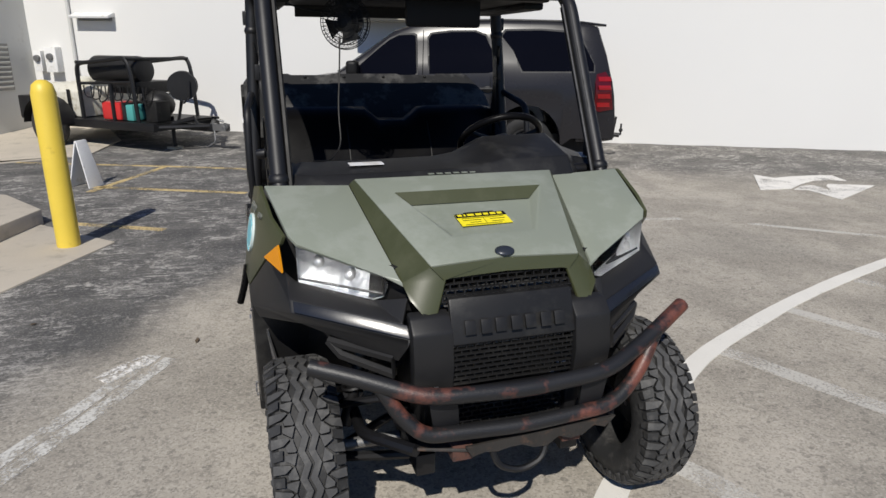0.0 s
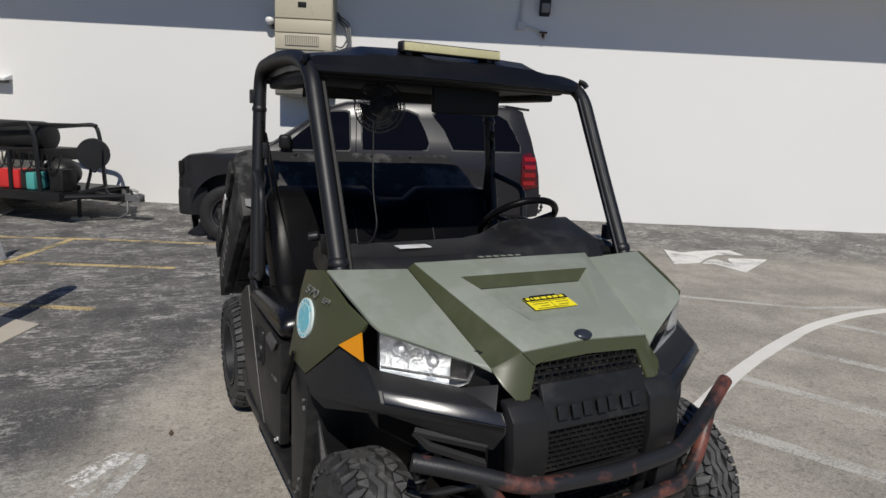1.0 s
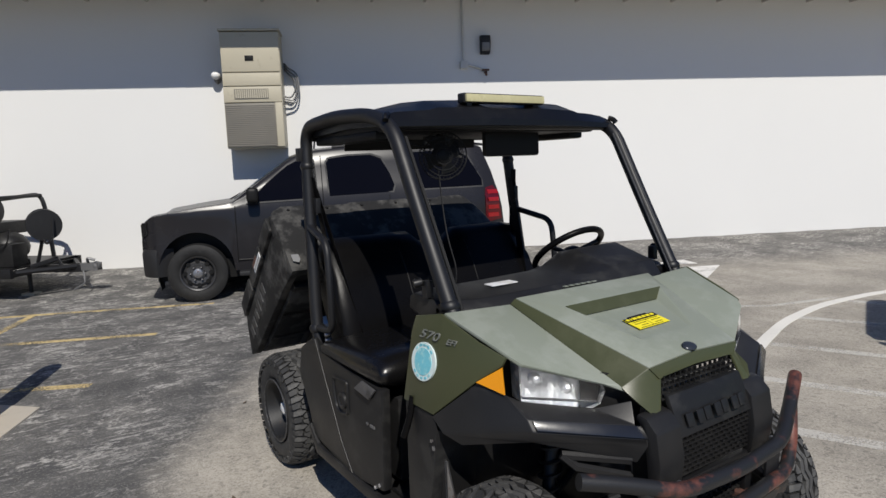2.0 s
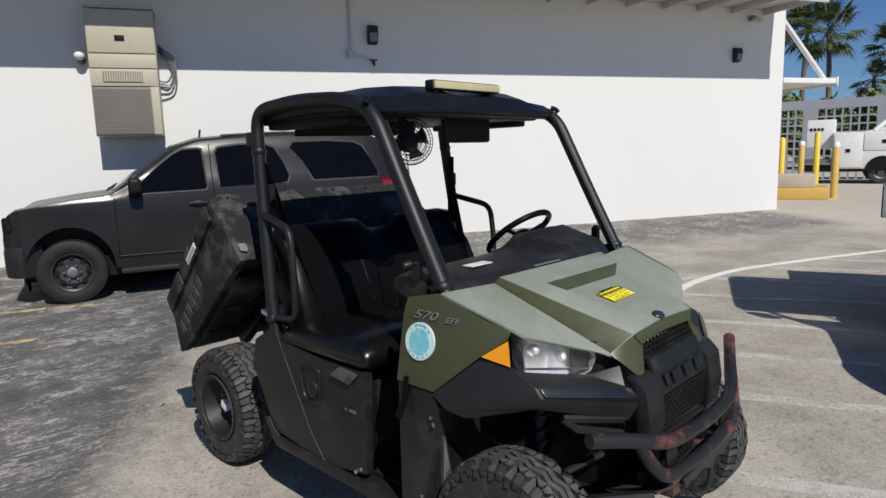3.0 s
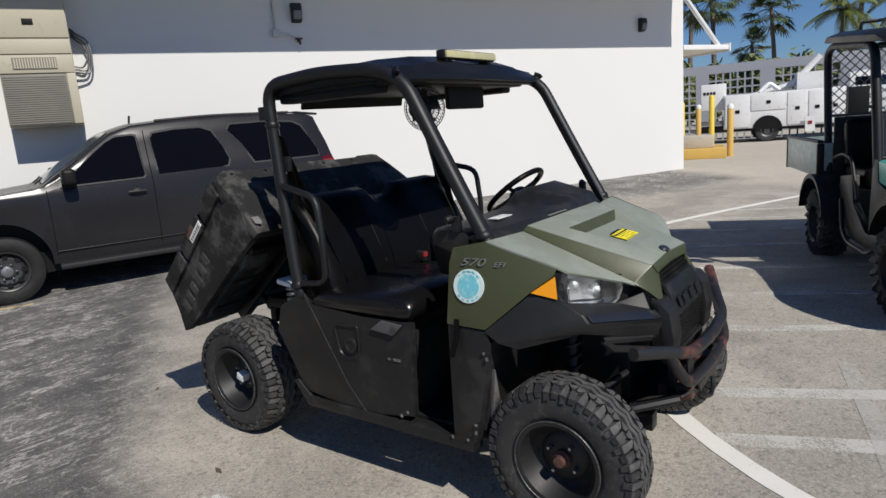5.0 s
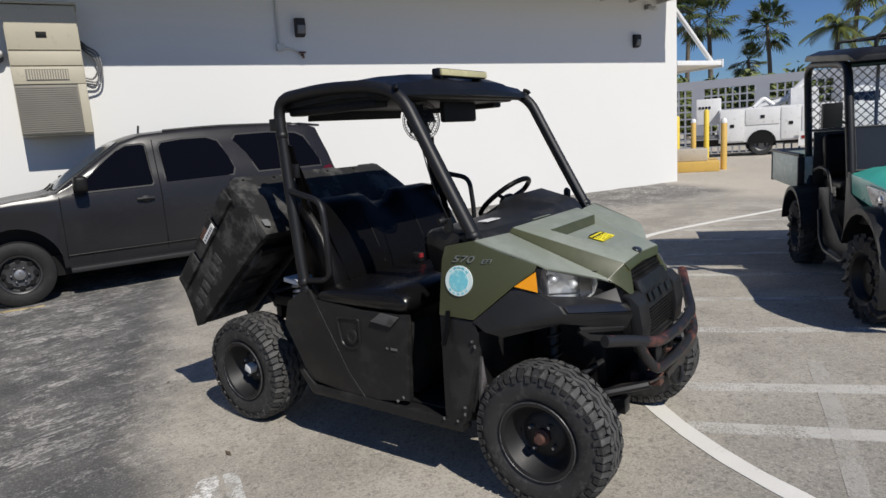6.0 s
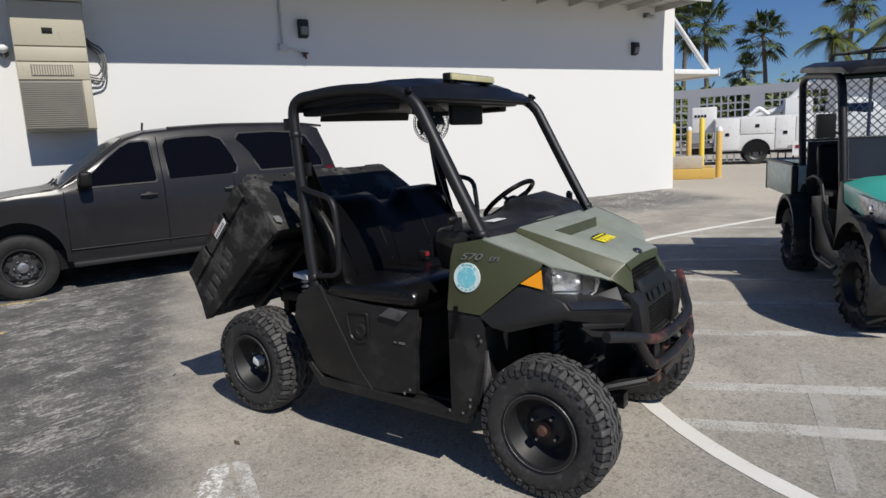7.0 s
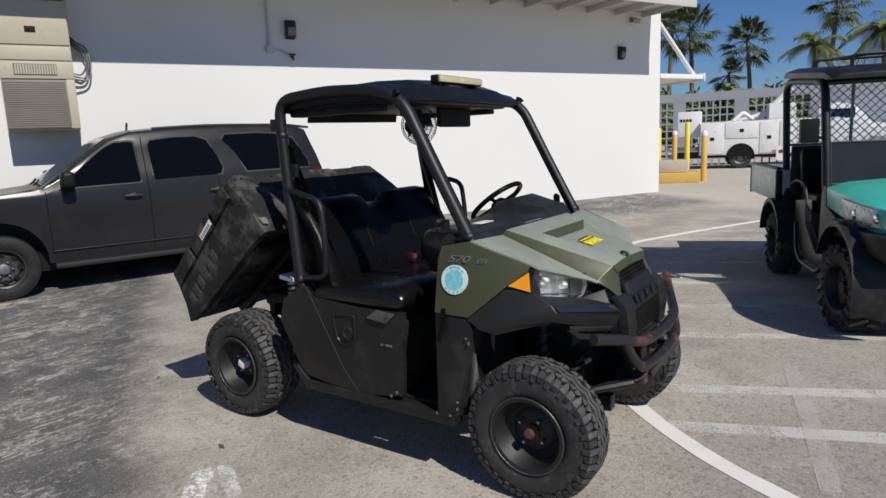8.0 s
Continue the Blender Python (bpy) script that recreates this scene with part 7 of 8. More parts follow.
tap = thing("wall_tap", WALL @ pose(9.0, 0, 3.08), "small brass fitting on the wall with rust stain", "pipe fitting")
bm = B()
tube(bm, [(0, 0.003, 0), (0, 0.08, 0), (0, 0.1, -0.06)], 0.02, 8, 0.02)
part("spout", bm, M_RUST, tap)
part("handle", box(B(), -0.06, 0.06, 0.05, 0.07, 0.02, 0.05), M_RUST, tap, bevel=0.005)
camr = thing("security_camera", WALL @ pose(0.98, 0, 4.12), "small pale security camera under the eave", "camera")
part("mount", box(B(), -0.05, 0.05, 0.003, 0.12, -0.05, 0.05), M_GREYMETAL, camr, bevel=0.01)
part("lens_tube", cyl(B(), (0, 0.08, -0.02), (-0.02, 0.3, -0.08), 0.05, 14), M_GREYPAINT, camr)
# fittings at the far end of the wall
awn = thing("vent_hood", WALL @ pose(17.73, 0, 2.0), "white sheet-metal vent hood on the wall", "vent hood")
bm = B()
prism(bm, [(0.003, 0.0), (0.20, -0.03), (0.21, 0.01), (0.03, 0.07), (0.003, 0.07)], "x", -0.36, 0.36)
part("hood", bm, M_WHITE, awn, bevel=0.01)
part("opening", box(B(), -0.3, 0.3, 0.003, 0.04, -0.06, -0.01), M_GREYMETAL, awn)
for s, z, w, h in ((18.58, 1.08, 0.22, 0.42), (18.83, 1.1, 0.14, 0.34)):
    mb = thing("meter_box", WALL @ pose(s, 0, z), "white electric meter box on the wall", "meter box", "meter boxes")
    part("case", box(B(), -w / 2, w / 2, 0.003, 0.16, 0, h), M_WHITE, mb, bevel=0.01)
    part("dial", lathe(B(), [(0.16, 0.06), (0.2, 0.055), (0.205, 0.03)], 18, Matrix.Translation((0, 0, h * 0.62)) @ Matrix.Rotation(radians(90), 4, "Z")), M_GREYMETAL, mb, "round glass dial")
mast = thing("conduit", WALL @ pose(18.2, 0, 0.9), "grey conduit running up the wall", "pipe")
part("pipe", tube(B(), [(0, 0.04, 0), (0, 0.04, 3.0)], 0.03, 8), M_GREYPAINT, mast)
part("fixture", box(B(), -0.14, 0.14, 0.003, 0.12, 1.5, 1.62), M_KHAKI, mast, bevel=0.01)
# louvre in the wing wall
lv = thing("louvre", WALL @ pose(19.05, 1.05, 0.8), "grey metal wall louvre with slanted blades", "louvre")
part("frame", box(B(), -0.03, -0.003, -0.5, 0.5, 0, 0.75), M_GREYMETAL, lv, bevel=0.004)
for k in range(9):
    bm = B()
    box(bm, -0.02, 0.02, -0.46, 0.46, -0.006, 0.006, Matrix.Translation((-0.045, 0, 0.06 + k * 0.078)) @ Matrix.Rotation(radians(40), 4, "Y"))
    part("blade", bm, M_GREYPAINT, lv)

# ---- by the wall: pressure washer trailer ----
M_REDBOX = mat("red_engine_paint", (0.55, 0.03, 0.03), 0.4, 0, 0.1, 5, 120, 0.1)
M_TANK = mat("white_plastic_tank", (0.62, 0.6, 0.52), 0.5, 0, 0.1, 3, 120, 0.1, (0.4, 0.36, 0.26), 0.3)
tr = thing("trailer", pose(-1.70, 8.10, -0.085, 0, 0, -41.6), "black pressure washer trailer with tank, engine and hose reel", "trailer")
TD = 1.25
for y in (0.0, TD):
    part("frame_rail", box(B(), -2.75, -0.15, y - 0.03, y + 0.03, 0.44, 0.56), M_BLACK, tr, bevel=0.006)
for x in (-2.75, -2.0, -1.3, -0.7, -0.18):
    part("cross_beam", box(B(), x - 0.03, x + 0.03, 0, TD, 0.45, 0.53), M_BLACK, tr, bevel=0.004)
part("deck", box(B(), -2.72, -0.2, 0.03, TD - 0.03, 0.535, 0.56), M_PLASTIC_WORN, tr)
part("tongue", box(B(), -0.3, 0.42, TD / 2 - 0.045, TD / 2 + 0.045, 0.42, 0.52), M_BLACK, tr, bevel=0.006)
bm = B()
tube(bm, [(-0.2, 0.05, 0.5), (0.3, TD / 2, 0.5)], 0.035, 8)
tube(bm, [(-0.2, TD - 0.05, 0.5), (0.3, TD / 2, 0.5)], 0.035, 8)
part("tongue_brace", bm, M_BLACK, tr)
bm = B()
box(bm, 0.36, 0.6, TD / 2 - 0.05, TD / 2 + 0.05, 0.44, 0.54)
ball(bm, (0.56, TD / 2, 0.5), 0.06)
tube(bm, [(0.44, TD / 2, 0.52), (0.5, TD / 2 - 0.1, 0.62), (0.58, TD / 2 - 0.05, 0.58)], 0.018, 6, 0.04)
tube(bm, [(0.4, TD / 2 - 0.06, 0.44), (0.44, TD / 2 - 0.1, 0.28), (0.3, TD / 2 - 0.14, 0.2)], 0.012, 6, 0.05)
part("coupler", bm, M_GREYMETAL, tr, "worn grey ball coupler with chains")
bm = B()
tube(bm, [(-0.34, 0.50, 0.62), (-0.34, 0.50, 0.17)], 0.028, 8)
part("jack", bm, M_BLACK, tr, "trailer jack leg")
part("jack_foot", box(B(), -0.43, -0.25, 0.42, 0.58, 0.12, 0.17), M_BEIGE, tr, "wooden block under the jack", bevel=0.006)
for y, o in ((-0.12, -1), (TD + 0.12, 1)):
    m = Matrix.Translation((-2.2, y, 0.45)) @ Matrix.Rotation(radians(90), 4, "Z")
    bm = B()
    lathe(bm, [(-0.075, 0.18), (-0.09, 0.22), (-0.085, 0.31), (-0.05, 0.33), (0.05, 0.33), (0.085, 0.31), (0.09, 0.22), (0.075, 0.18)], 36, close=True)
    ty = part("wheel", bm, M_RUBBER, tr, "trailer tyre on a pale rim", at=m)
    bm = B()
    lathe(bm, [(-o * 0.05, 0.19), (-o * 0.085, 0.185), (-o * 0.03, 0.15), (-o * 0.03, 0.07), (-o * 0.07, 0.06), (-o * 0.075, 0.004)], 28, caps=False)
    bmesh.ops.solidify(bm, geom=bm.faces[:], thickness=0.004)
    part("rim", bm, M_WHITE, ty, "pale steel rim")
    bm = B()
    lp = []
    for a in range(0, 181, 20):
        t = radians(a)
        x, z = -2.2 - 0.42 * math.cos(t), 0.48 + 0.38 * math.sin(t)
        lp.append([(x, y - 0.13, z), (x, y + 0.13, z), (x, y + 0.13, z + 0.015), (x, y - 0.13, z + 0.015)])
    loft(bm, lp)
    part("mudguard", bm, M_BLACK, tr, "black mudguard")
bm = B()
tube(bm, [(-2.7, 0.6, 0.45), (-1.7, 0.6, 0.45)], 0.02, 6)
tube(bm, [(-2.2, -0.1, 0.45), (-2.2, TD + 0.1, 0.45)], 0.035, 8)
part("axle", bm, M_BLACK, tr)
for y in (0.05, TD - 0.05):
    bm = B()
    tube(bm, [(-1.66, y, 0.55), (-1.66, y, 1.36), (-0.62, y, 1.46), (-0.56, y, 1.2), (-0.52, y, 0.56)], 0.03, 8, 0.12)
    part("roll_frame", bm, M_BLACK, tr, "black tubular frame hoop")
bm = B()
tube(bm, [(-1.66, 0.05, 1.38), (-1.66, TD - 0.05, 1.38)], 0.025, 8)
tube(bm, [(-0.62, 0.05, 1.44), (-0.62, TD - 0.05, 1.44)], 0.025, 8)
tube(bm, [(-1.64, 0.05, 1.08), (-0.56, 0.05, 1.12)], 0.022, 8)
tube(bm, [(-1.0, 0.05, 1.1), (-1.0, 0.05, 0.56)], 0.03, 8)
part("frame_bar", bm, M_BLACK, tr)
bm = B()
lathe(bm, [(-1.58, 0.12), (-1.56, 0.20), (-1.45, 0.20), (-0.72, 0.20), (-0.62, 0.18), (-0.60, 0.10)], 28, Matrix.Translation((0, 0.35, 1.28)))
part("burner_drum", bm, M_PLASTIC_WORN, tr, "black burner drum")
part("burner_box", box(B(), -1.12, -0.6, 0.15, 0.9, 0.95, 1.12), M_PLASTIC, tr, bevel=0.02)
bm = B()
box(bm, -1.26, -0.88, 0.06, 0.45, 0.57, 0.83)
part("engine_tank", bm, M_REDBOX, tr, "red engine housing", bevel=0.03)
part("engine_side", box(B(), -0.875, -0.79, 0.08, 0.5, 0.57, 0.82), M_TRIM, tr, bevel=0.01)
part("pump", box(B(), -0.78, -0.64, 0.07, 0.35, 0.57, 0.80), mat("teal_plastic", (0.08, 0.35, 0.33), 0.4), tr, "teal pump cover", bevel=0.02)
bm = B()
ball(bm, (-0.6, 0.5, 0.78), 0.24, 1.1, 1, 0.9, 16)
part("blower", bm, M_PLASTIC, tr, "black blower housing")
part("battery", box(B(), -0.42, -0.2, 0.1, 0.35, 0.57, 0.86), M_PLASTIC, tr, bevel=0.01)
bm = B()
loft(bm, [[(-2.68, 0.1, 0.57), (-1.72, 0.1, 0.57), (-1.72, 1.15, 0.57), (-2.68, 1.15, 0.57)], [(-2.70, 0.08, 0.95), (-1.70, 0.08, 0.95), (-1.70, 1.17, 0.95), (-2.70, 1.17, 0.95)], [(-2.6, 0.2, 1.06), (-1.8, 0.2, 1.06), (-1.8, 1.05, 1.06), (-2.6, 1.05, 1.06)]])
lathe(bm, [(0, 0.13), (0.09, 0.13), (0.1, 0.1)], 18, Matrix.Translation((-2.1, 0.5, 1.05)) @ Matrix.Rotation(radians(-90), 4, "Y"))
tank = part("water_tank", bm, M_TANK, tr, "cloudy white water tank", bevel=0.04)
for x in (-2.45, -1.95):
    part("tank_strap", box(B(), x - 0.03, x + 0.03, 0.06, 0.075, 0.56, 0.98), M_BLACK, tank)
part("tool_box", box(B(), -3.05, -2.78, 0.0, 0.5, 0.5, 0.86), M_PLASTIC, tr, "black rear tool box", bevel=0.02)
bm = B()
lathe(bm, [(-0.14, 0.20), (-0.12, 0.205), (-0.115, 0.12), (0.115, 0.12), (0.12, 0.205), (0.14, 0.20)], 28, Matrix.Translation((0.02, 0.42, 1.08)) @ Matrix.Rotation(radians(-48), 4, "Z"))
reel = part("hose_reel", bm, M_PLASTIC_WORN, tr, "round hose reel")
bm = B()
for k in range(9):
    o = -0.1 + k * 0.025
    pts = [Matrix.Translation((0.02, 0.42, 1.08)) @ Matrix.Rotation(radians(-48), 4, "Z") @ Vector((o, 0.17 * math.cos(a), 0.17 * math.sin(a))) for a in [2 * math.pi * i / 24 for i in range(25)]]
    tube(bm, pts, 0.016, 5, caps=False)
tube(bm, [(0.07, 0.32, 0.92), (0.16, 0.26, 0.82), (0.22, 0.32, 0.95), (0.2, 0.37, 1.15)], 0.014, 6, 0.08)
part("hose", bm, M_PLASTIC, reel, "wound black hose")
bm = B()
tube(bm, [(-0.14, 0.42, 0.54), (-0.05, 0.42, 0.8), (0.02, 0.42, 1.08)], 0.022, 6, 0.05)
tube(bm, [(-0.14, 0.3, 0.54), (0.1, 0.5, 0.62), (0.14, 0.52, 0.5)], 0.03, 6)
part("reel_stand", bm, M_BLACK, tr)
bm = B()
for k in range(9):
    x = -1.6 + k * 0.15
    tube(bm, [(x, 0.08, 1.05), (x + 0.05, 0.04, 0.9 - 0.05 * (k % 3)), (x + 0.14, 0.1, 0.86), (x + 0.2, 0.1, 1.05)], 0.010, 5, 0.08)
part("hose_loop", bm, M_PLASTIC, tr, "hanging black hoses")["kind"] = "stuff"

# ---- by the raised walk ----
bol = thing("bollard", pose(-2.05, 3.73, 0.012), "thick yellow painted steel bollard on concrete", "bollard")
bm = B()
lathe(bm, [(0, 0.085), (1.18, 0.085), (1.24, 0.07), (1.27, 0.035), (1.275, 0.004)], 28, Matrix.Rotation(radians(-90), 4, "Y"))
part("post", bm, M_BOLLARD, bol, sharp=45)
sgn = thing("a_frame_sign", pose(-2.39, 6.27, 0.0, 0, 0, 62), "small scuffed white folding floor sign on asphalt", "sign")
for k in (-1, 1):
    bm = B()
    sheet(bm, [(-0.12, k * 0.13, 0.0), (0.12, k * 0.13, 0.0), (0.08, k * 0.012, 0.52), (-0.08, k * 0.012, 0.52)], [(0, 1, 2, 3)], 0.014)
    part("board", bm, M_WHITE, sgn, bevel=0.003)

# ---- far side by the building corner ----
pad = thing("equipment_pad", pose(16.6, 3.85, 0.14, 0, 0, 15), "ochre painted concrete equipment pad", "pad")
part("slab", box(B(), -0.9, 0.95, -0.75, 0.9, 0.0, 0.28), M_KHAKI, pad, bevel=0.03)
part("riser", box(B(), -0.6, 0.1, -0.45, 0.5, 0.283, 0.62), M_CONCRETE, pad, "grey concrete block", bevel=0.03)
for x, y, h, m_, lab_ in ((18.5, 4.75, 1.6, M_BOLLARD, "yellow painted steel bollard beside the pad"), (20.0, 4.62, 1.47, M_KHAKI, "ochre bollard with a white cap"), (20.2, 4.25, 1.76, M_BOLLARD, "tall yellow painted steel bollard beside the pad"), (16.6, 2.94, 1.42, M_KHAKI, "ochre bollard with a white cap")):
    t = thing("bollard", pose(x, y, gz(x, y)), lab_, "bollard", "corner bollards")
    bm = B()
    lathe(bm, [(0, 0.085), (h - 0.06, 0.085), (h - 0.02, 0.06), (h, 0.01)], 20, Matrix.Rotation(radians(-90), 4, "Y"))
    part("post", bm, m_, t, sharp=45)
    if m_ is M_KHAKI:
        part("cap", lathe(B(), [(h - 0.13, 0.088), (h - 0.05, 0.088), (h + 0.005, 0.05)], 20, Matrix.Rotation(radians(-90), 4, "Y")), M_WHITE, t, "white cap")
tk = thing("service_truck", pose(23.24, 3.05, 0.14, 0, 0, -76) @ Matrix.Scale(1.12, 4), "white utility service truck with side lockers", "truck")
part("locker_body", box(B(), -1.28, 2.15, 0.0, 0.5, 0.45, 1.12), M_WHITE, tk, "white locker body", bevel=0.03)
part("locker_body", box(B(), -1.28, 2.15, 1.5, 2.0, 0.45, 1.12), M_WHITE, tk, bevel=0.03)
part("locker_top", box(B(), -1.28, 2.15, 0.0, 0.5, 1.125, 1.55), M_WHITE, tk, bevel=0.03)
part("bed", box(B(), -1.28, 2.15, 0.5, 1.5, 0.45, 0.8), M_GREYPAINT, tk)
for x0, x1, z0, z1 in ((-1.24, -0.52, 0.50, 1.50), (-0.48, 0.52, 1.0, 1.5), (0.56, 1.12, 0.5, 1.5), (1.15, 1.62, 0.5, 1.5), (1.65, 2.1, 0.5, 1.5)):
    d_ = part("locker_door", box(B(), x0, x1, -0.02, -0.002, z0, z1), M_WHITE, tk, "white locker door", bevel=0.006)
    part("latch", box(B(), (x0 + x1) / 2 - 0.06, (x0 + x1) / 2 + 0.06, -0.035, -0.02, (z0 + z1) / 2 - 0.05, (z0 + z1) / 2 + 0.05), M_INK, d_)
bm = B()
lp = []
for a in range(0, 181, 15):
    t = radians(a)
    lp.append([(-0.43 * math.cos(t), -0.03, 0.40 + 0.43 * math.sin(t)), (-0.43 * math.cos(t), 0.3, 0.40 + 0.43 * math.sin(t)), (-0.38 * math.cos(t), 0.3, 0.40 + 0.38 * math.sin(t)), (-0.38 * math.cos(t), -0.03, 0.40 + 0.38 * math.sin(t))])
loft(bm, lp)
part("wheel_arch", bm, M_INK, tk)
# black plate and box added as the dark shade inside the wheel arch
part("arch_panel", prism(B(), [(0.385 * math.cos(radians(a)), 0.40 + 0.385 * math.sin(radians(a))) for a in range(0, 181, 15)], "y", -0.02, -0.006), M_INK, tk)
part("arch_gap", box(B(), -0.44, 0.44, 0.1, 0.5, 0.3, 0.84), M_INK, tk)
for x in (0.0, 3.75):
    for y in (0.05, 1.75):
        m = Matrix.Translation((x, y + 0.1, 0.352)) @ Matrix.Diagonal((0.88, 1, 0.88, 1)) @ Matrix.Rotation(radians(90), 4, "Z")
        bm = B()
        lathe(bm, [(-0.1, 0.22), (-0.12, 0.28), (-0.11, 0.38), (-0.06, 0.40), (0.06, 0.40), (0.11, 0.38), (0.12, 0.28), (0.1, 0.22)], 32, close=True)
        ty = part("wheel", bm, M_RUBBER, tk, "truck tyre on a silver rim", at=m)
        part("rim", lathe(B(), [(-0.1, 0.23), (0.11, 0.23), (0.04, 0.15), (0.06, 0.05)], 24, Matrix.Rotation(radians(180), 4, "Z")), M_GREYMETAL, ty)
bm = B()
lp = []
for x, z0, z1, ins in ((2.25, 0.5, 1.95, 0.12), (2.8, 0.45, 2.0, 0.14), (3.3, 0.45, 1.9, 0.14), (3.7, 0.9, 1.35, 0.03), (4.7, 0.8, 1.2, 0.05), (4.8, 0.5, 1.0, 0.1)):
    lp.append([(x, 0.02, z0), (x, 0.0, min(1.2, z1)), (x, ins, z1), (x, 2.0 - ins, z1), (x, 2.0, min(1.2, z1)), (x, 1.98, z0)])
loft(bm, lp)
part("cab", bm, M_WHITE, tk, "white truck cab", bevel=0.04)
part("cab_window", box(B(), 2.4, 3.25, 0.06, 0.10, 1.3, 1.8), M_TINT, tk, "dark cab window", bevel=0.01)
part("chassis", box(B(), -2.0, 4.6, 0.6, 1.4, 0.35, 0.55), M_BLACK, tk)
part("rear_deck", box(B(), -2.05, -1.29, 0.1, 1.9, 0.62, 0.72), M_GREYMETAL, tk, bevel=0.01)
bm = B()
box(bm, -1.98, -1.2, 0.3, 0.9, 1.1, 1.95)
part("lift_bucket", bm, M_WHITE, tk, "white lift bucket with plain marks", bevel=0.04)
for k in range(4):
    part("writing_bar", box(B(), -1.9 + k * 0.1, -1.83 + k * 0.1, 0.285, 0.297, 1.62, 1.7), M_INK, tk)
bm = B()
tube(bm, [(-1.5, 1.1, 1.2), (0.8, 1.1, 1.75), (1.6, 1.1, 2.6)], 0.1, 8, 0.1)
box(bm, 0.9, 1.7, 0.7, 1.4, 1.5, 2.1)
tube(bm, [(-0.2, 0.6, 1.56), (0.1, 0.7, 1.85), (0.4, 0.7, 1.6)], 0.07, 8, 0.1)
part("lift_arm", bm, M_WHITE, tk, "white folded lift arm")
part("caution_sign", box(B(), 1.05, 1.32, -0.12, -0.1, 0.25, 0.72), M_WHITE, tk, "white caution plate")
part("caution_mark", box(B(), 1.13, 1.24, -0.135, -0.121, 0.48, 0.58), M_TAIL, tk)
# pierced block wall behind the truck
SC = pose(27.0, 0.8, -0.12, 0, 0, 98)
M_BLOCK = mat("grey_white_block", (0.36, 0.37, 0.4), 0.8, 0, 0.06, 0.7, 60, 0.2)
bm = B()
box(bm, -9, 14, 0, 0.2, 2.95, 3.3)
box(bm, -9, 14, 0, 0.2, -0.3, 0.25)
for a, c in ((-9, 0.35), (2.55, 3.1), (5.0, 5.5), (7.6, 14)):
    box(bm, a, c, 0.002, 0.198, 0.25, 2.95)
bw = tagged(part("wall_block", bm, M_BLOCK, at=SC), "pale grey block wall with pierced square openings", "wall", kind="structure")
for a, c, n in ((0.35, 2.55, 8), (3.1, 5.0, 7), (5.5, 7.6, 8)):
    for k in range(1, n):
        x = a + (c - a) * k / n
        part("block_web", box(B(), x - 0.03, x + 0.03, 0.01, 0.19, 0.25, 2.95), M_BLOCK, bw)
    for k in range(1, 9):
        z = 0.25 + 2.7 * k / 9
        part("block_web", box(B(), a, c, 0.012, 0.188, z - 0.03, z + 0.03), M_BLOCK, bw)
# ---- palms and far greenery ----
M_FROND = mat("palm_frond", (0.078, 0.115, 0.034), 0.42, 0, 0.3, 1.2, 12, 0.1, (0.15, 0.16, 0.055), 0.3)
M_FROND2 = mat("coconut_frond", (0.14, 0.17, 0.045), 0.45, 0, 0.3, 1.2, 12, 0.1, (0.2, 0.17, 0.05), 0.3)
M_TRUNK = mat("palm_trunk", (0.16, 0.135, 0.11), 0.9, 0, 0.25, 3, 30, 0.6, (0.09, 0.075, 0.06), 0.4)
M_BUSH = mat("far_leaves", (0.14, 0.17, 0.05), 0.6, 0, 0.4, 0.8, 9, 0.1, (0.2, 0.2, 0.06), 0.3)


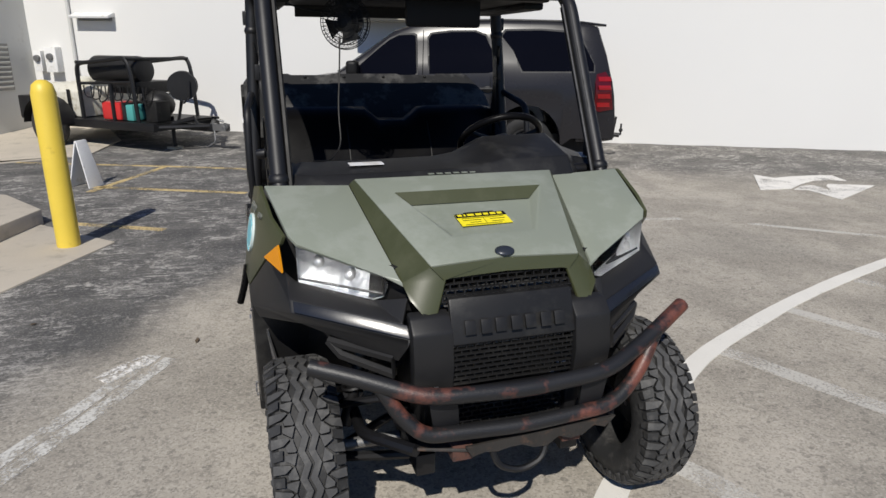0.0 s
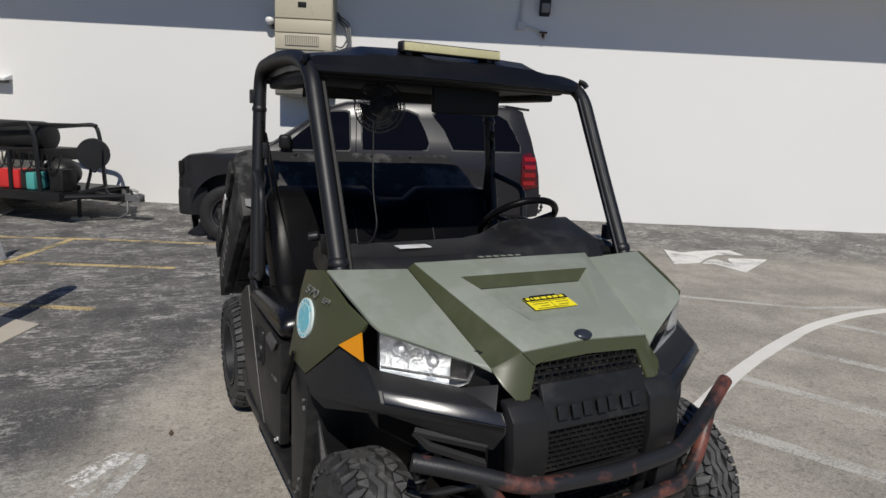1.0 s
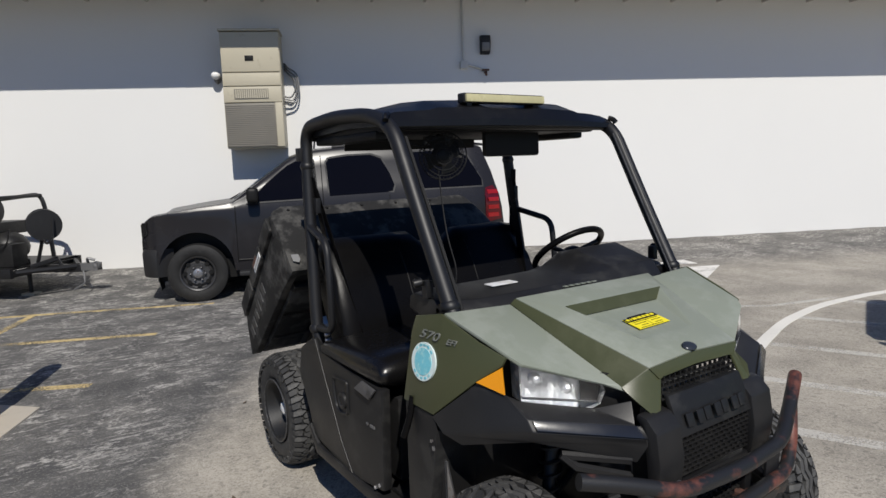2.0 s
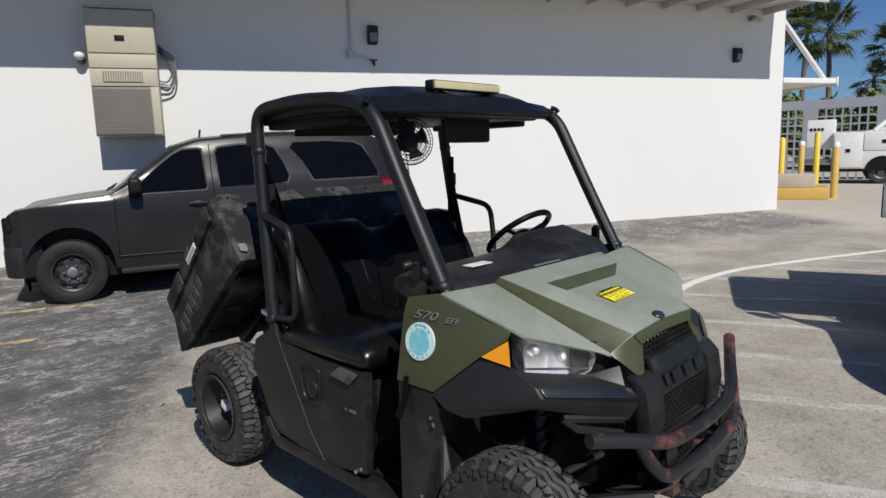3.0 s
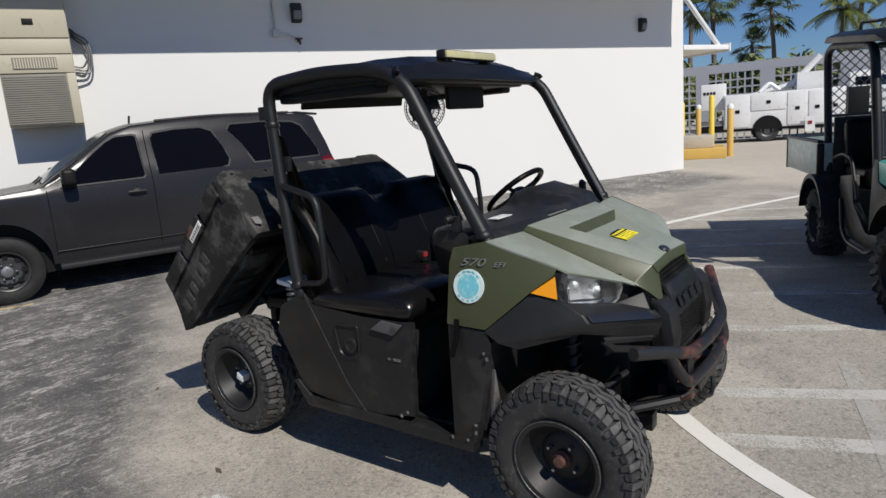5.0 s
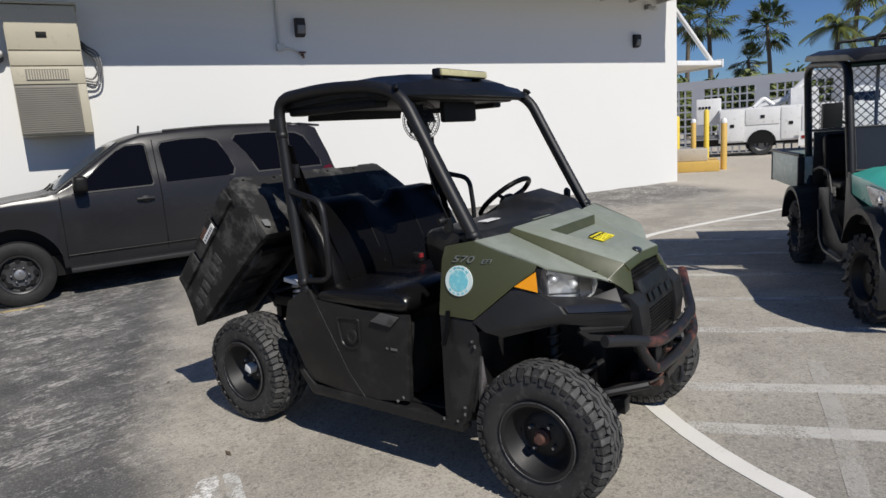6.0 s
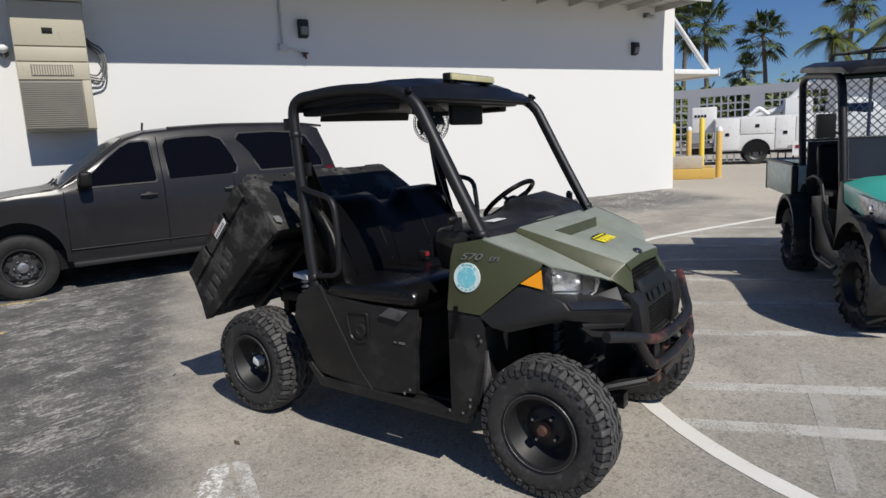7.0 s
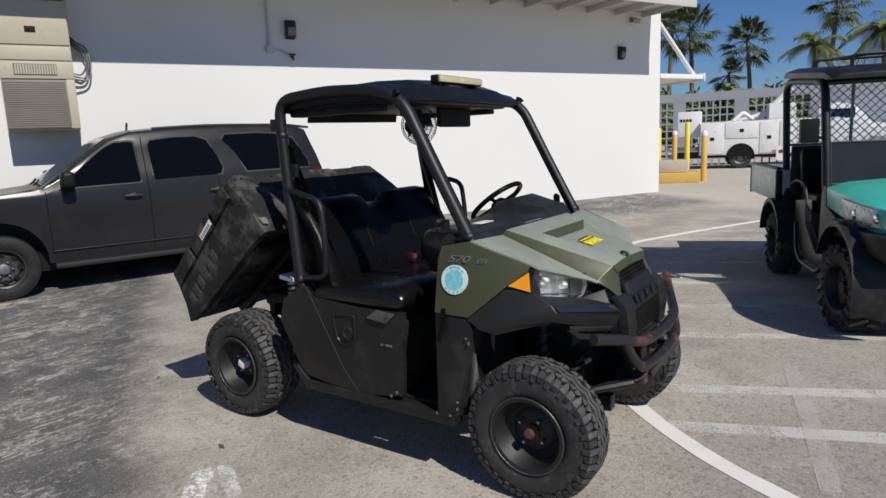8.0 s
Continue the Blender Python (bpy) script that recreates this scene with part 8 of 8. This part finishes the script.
def palm(x, y, h, r, fan, seed, lean=0.4):
    rnd = random.Random(seed)
    z0 = gz(x, y) - 0.02
    t = thing("palm_tree", pose(x, y, z0), "tall fan palm with shaggy green crown" if fan else "coconut palm with long drooping fronds", "palm tree", "palms")
    bm = B()
    a0 = rnd.uniform(0, 6.3)
    pts = [(lean * math.cos(a0) * k * k / 36, lean * math.sin(a0) * k * k / 36, (h + 0.4) * k / 6) for k in range(7)]
    tube(bm, pts, 0.20, 10, taper=0.6)
    part("trunk", bm, M_TRUNK, t, "ringed grey-brown trunk")
    top = Vector(pts[-1])
    bm = B()

    def blade(a, b, w, droop):
        a, b = Vector(a), Vector(b)
        d = b - a
        side = d.cross(Vector((0, 0, 1)))
        side = side.normalized() * w if side.length > 1e-4 else Vector((w, 0, 0))
        mid = a + d * 0.5 + Vector((0, 0, 0.06 * d.length))
        end = b + Vector((0, 0, -droop))
        v = [bm.verts.new(p) for p in (a - side * 0.4, a + side * 0.4, mid + side, mid - side, end)]
        bm.faces.new((v[0], v[1], v[2], v[3]))
        bm.faces.new((v[3], v[2], v[4]))
    n = 34 if fan else 22
    for i in range(n):
        az = i * 2.4 + rnd.uniform(-0.3, 0.3)
        el = radians(rnd.uniform(-58, 78) if fan else rnd.uniform(-45, 70))
        out = Vector((math.cos(az) * math.cos(el), math.sin(az) * math.cos(el), math.sin(el)))
        if fan:
            L_ = r * rnd.uniform(0.5, 0.68)
            base = top + out * L_ - Vector((0, 0, 0.12 * L_))
            tube(bm, [top, top + out * L_ * 0.5, base], 0.02, 4)
            s = out.cross(Vector((0, 0, 1))).normalized()
            u = s.cross(out).normalized()
            for k in range(15):
                ang = radians(-105 + 210 * k / 14)
                dr = out * math.cos(ang) + (s * math.sin(ang))
                dr = (dr + u * 0.15 * math.cos(ang)).normalized()
                blade(base, base + dr * r * rnd.uniform(0.42, 0.55), 0.035 * r, r * 0.10)
        else:
            pts = []
            for k in range(9):
                q = k / 8
                pts.append(top + out * r * 1.25 * q + Vector((0, 0, -0.75 * r * q * q)))
            tube(bm, pts, 0.025, 4, taper=0.3)
            for k in range(1, 9):
                for q in (0, 0.33, 0.66):
                    c = pts[k - 1].lerp(pts[k], q)
                    d = (pts[k] - pts[k - 1]).normalized()
                    s = d.cross(Vector((0, 0, 1))).normalized()
                    wl = r * 0.32 * (1 - 0.5 * abs(k / 8 - 0.45))
                    for sg in (-1, 1):
                        blade(c, c + (s * sg + d * 0.55).normalized() * wl + Vector((0, 0, -0.25 * wl)), 0.02 * r, wl * 0.35)
    part("crown", bm, M_FROND if fan else M_FROND2, t, "green fan fronds" if fan else "yellow-green drooping fronds", sharp=180)


def far_spot(deg, dist):
    return -3.0 + dist * math.cos(radians(deg)), -1.1 + dist * math.sin(radians(deg))


for deg, dist, h, r, fan, seed in ((12.7, 46, 7.6, 2.0, True, 1), (14.6, 50, 8.4, 2.1, True, 2), (16.3, 48, 9.2, 2.2, True, 9), (8.4, 52, 7.3, 2.05, True, 3), (9.7, 54, 5.2, 1.5, True, 4), (4.4, 46, 5.9, 1.7, False, 5), (3.3, 50, 9.0, 2.0, True, 6), (-0.4, 48, 6.8, 1.9, False, 7), (-5, 52, 9.0, 2.1, True, 8), (18.5, 60, 9, 2.2, True, 10), (-10, 55, 9, 2.1, True, 11)):
    x, y = far_spot(deg, dist)
    palm(x, y, h, r, fan, seed)
rnd = random.Random(5)
for i in range(9):
    x, y = far_spot(15.5 - i * 2.9, 40 + rnd.uniform(-2, 3))
    bm = B()
    hh = rnd.uniform(4.2, 5.0)
    for k in range(2600):
        a, b = rnd.uniform(0, 6.28), math.asin(rnd.uniform(-0.2, 1))
        q = rnd.uniform(0.55, 0.98) * (0.8 + 0.3 * noise.noise(Vector((a * 1.3, b * 2, i))))
        p = Vector((math.cos(a) * math.cos(b) * 1.9 * q, math.sin(a) * math.cos(b) * 1.9 * q, hh * 0.25 + math.sin(b) * hh * 0.75 * q))
        d = Vector((rnd.uniform(-1, 1), rnd.uniform(-1, 1), rnd.uniform(-0.3, 1))).normalized()
        s = d.orthogonal().normalized()
        w = rnd.uniform(0.14, 0.28)
        v = [bm.verts.new(p + o) for o in (-s * w * 0.5, d * w, s * w * 0.5, -d * w)]
        bm.faces.new(v)
    t = thing("shrub", pose(x, y, gz(x, y)), "dense green and yellow shrub behind the wall", "shrub", "far shrubs")
    part("leaves", bm, M_BUSH, t, sharp=180)["kind"] = "stuff"
    part("stem", tube(B(), [(0, 0, 0), (0.1, 0, 1.6), (0.0, 0.1, 2.6)], 0.12, 6, taper=0.4), M_TRUNK, t)
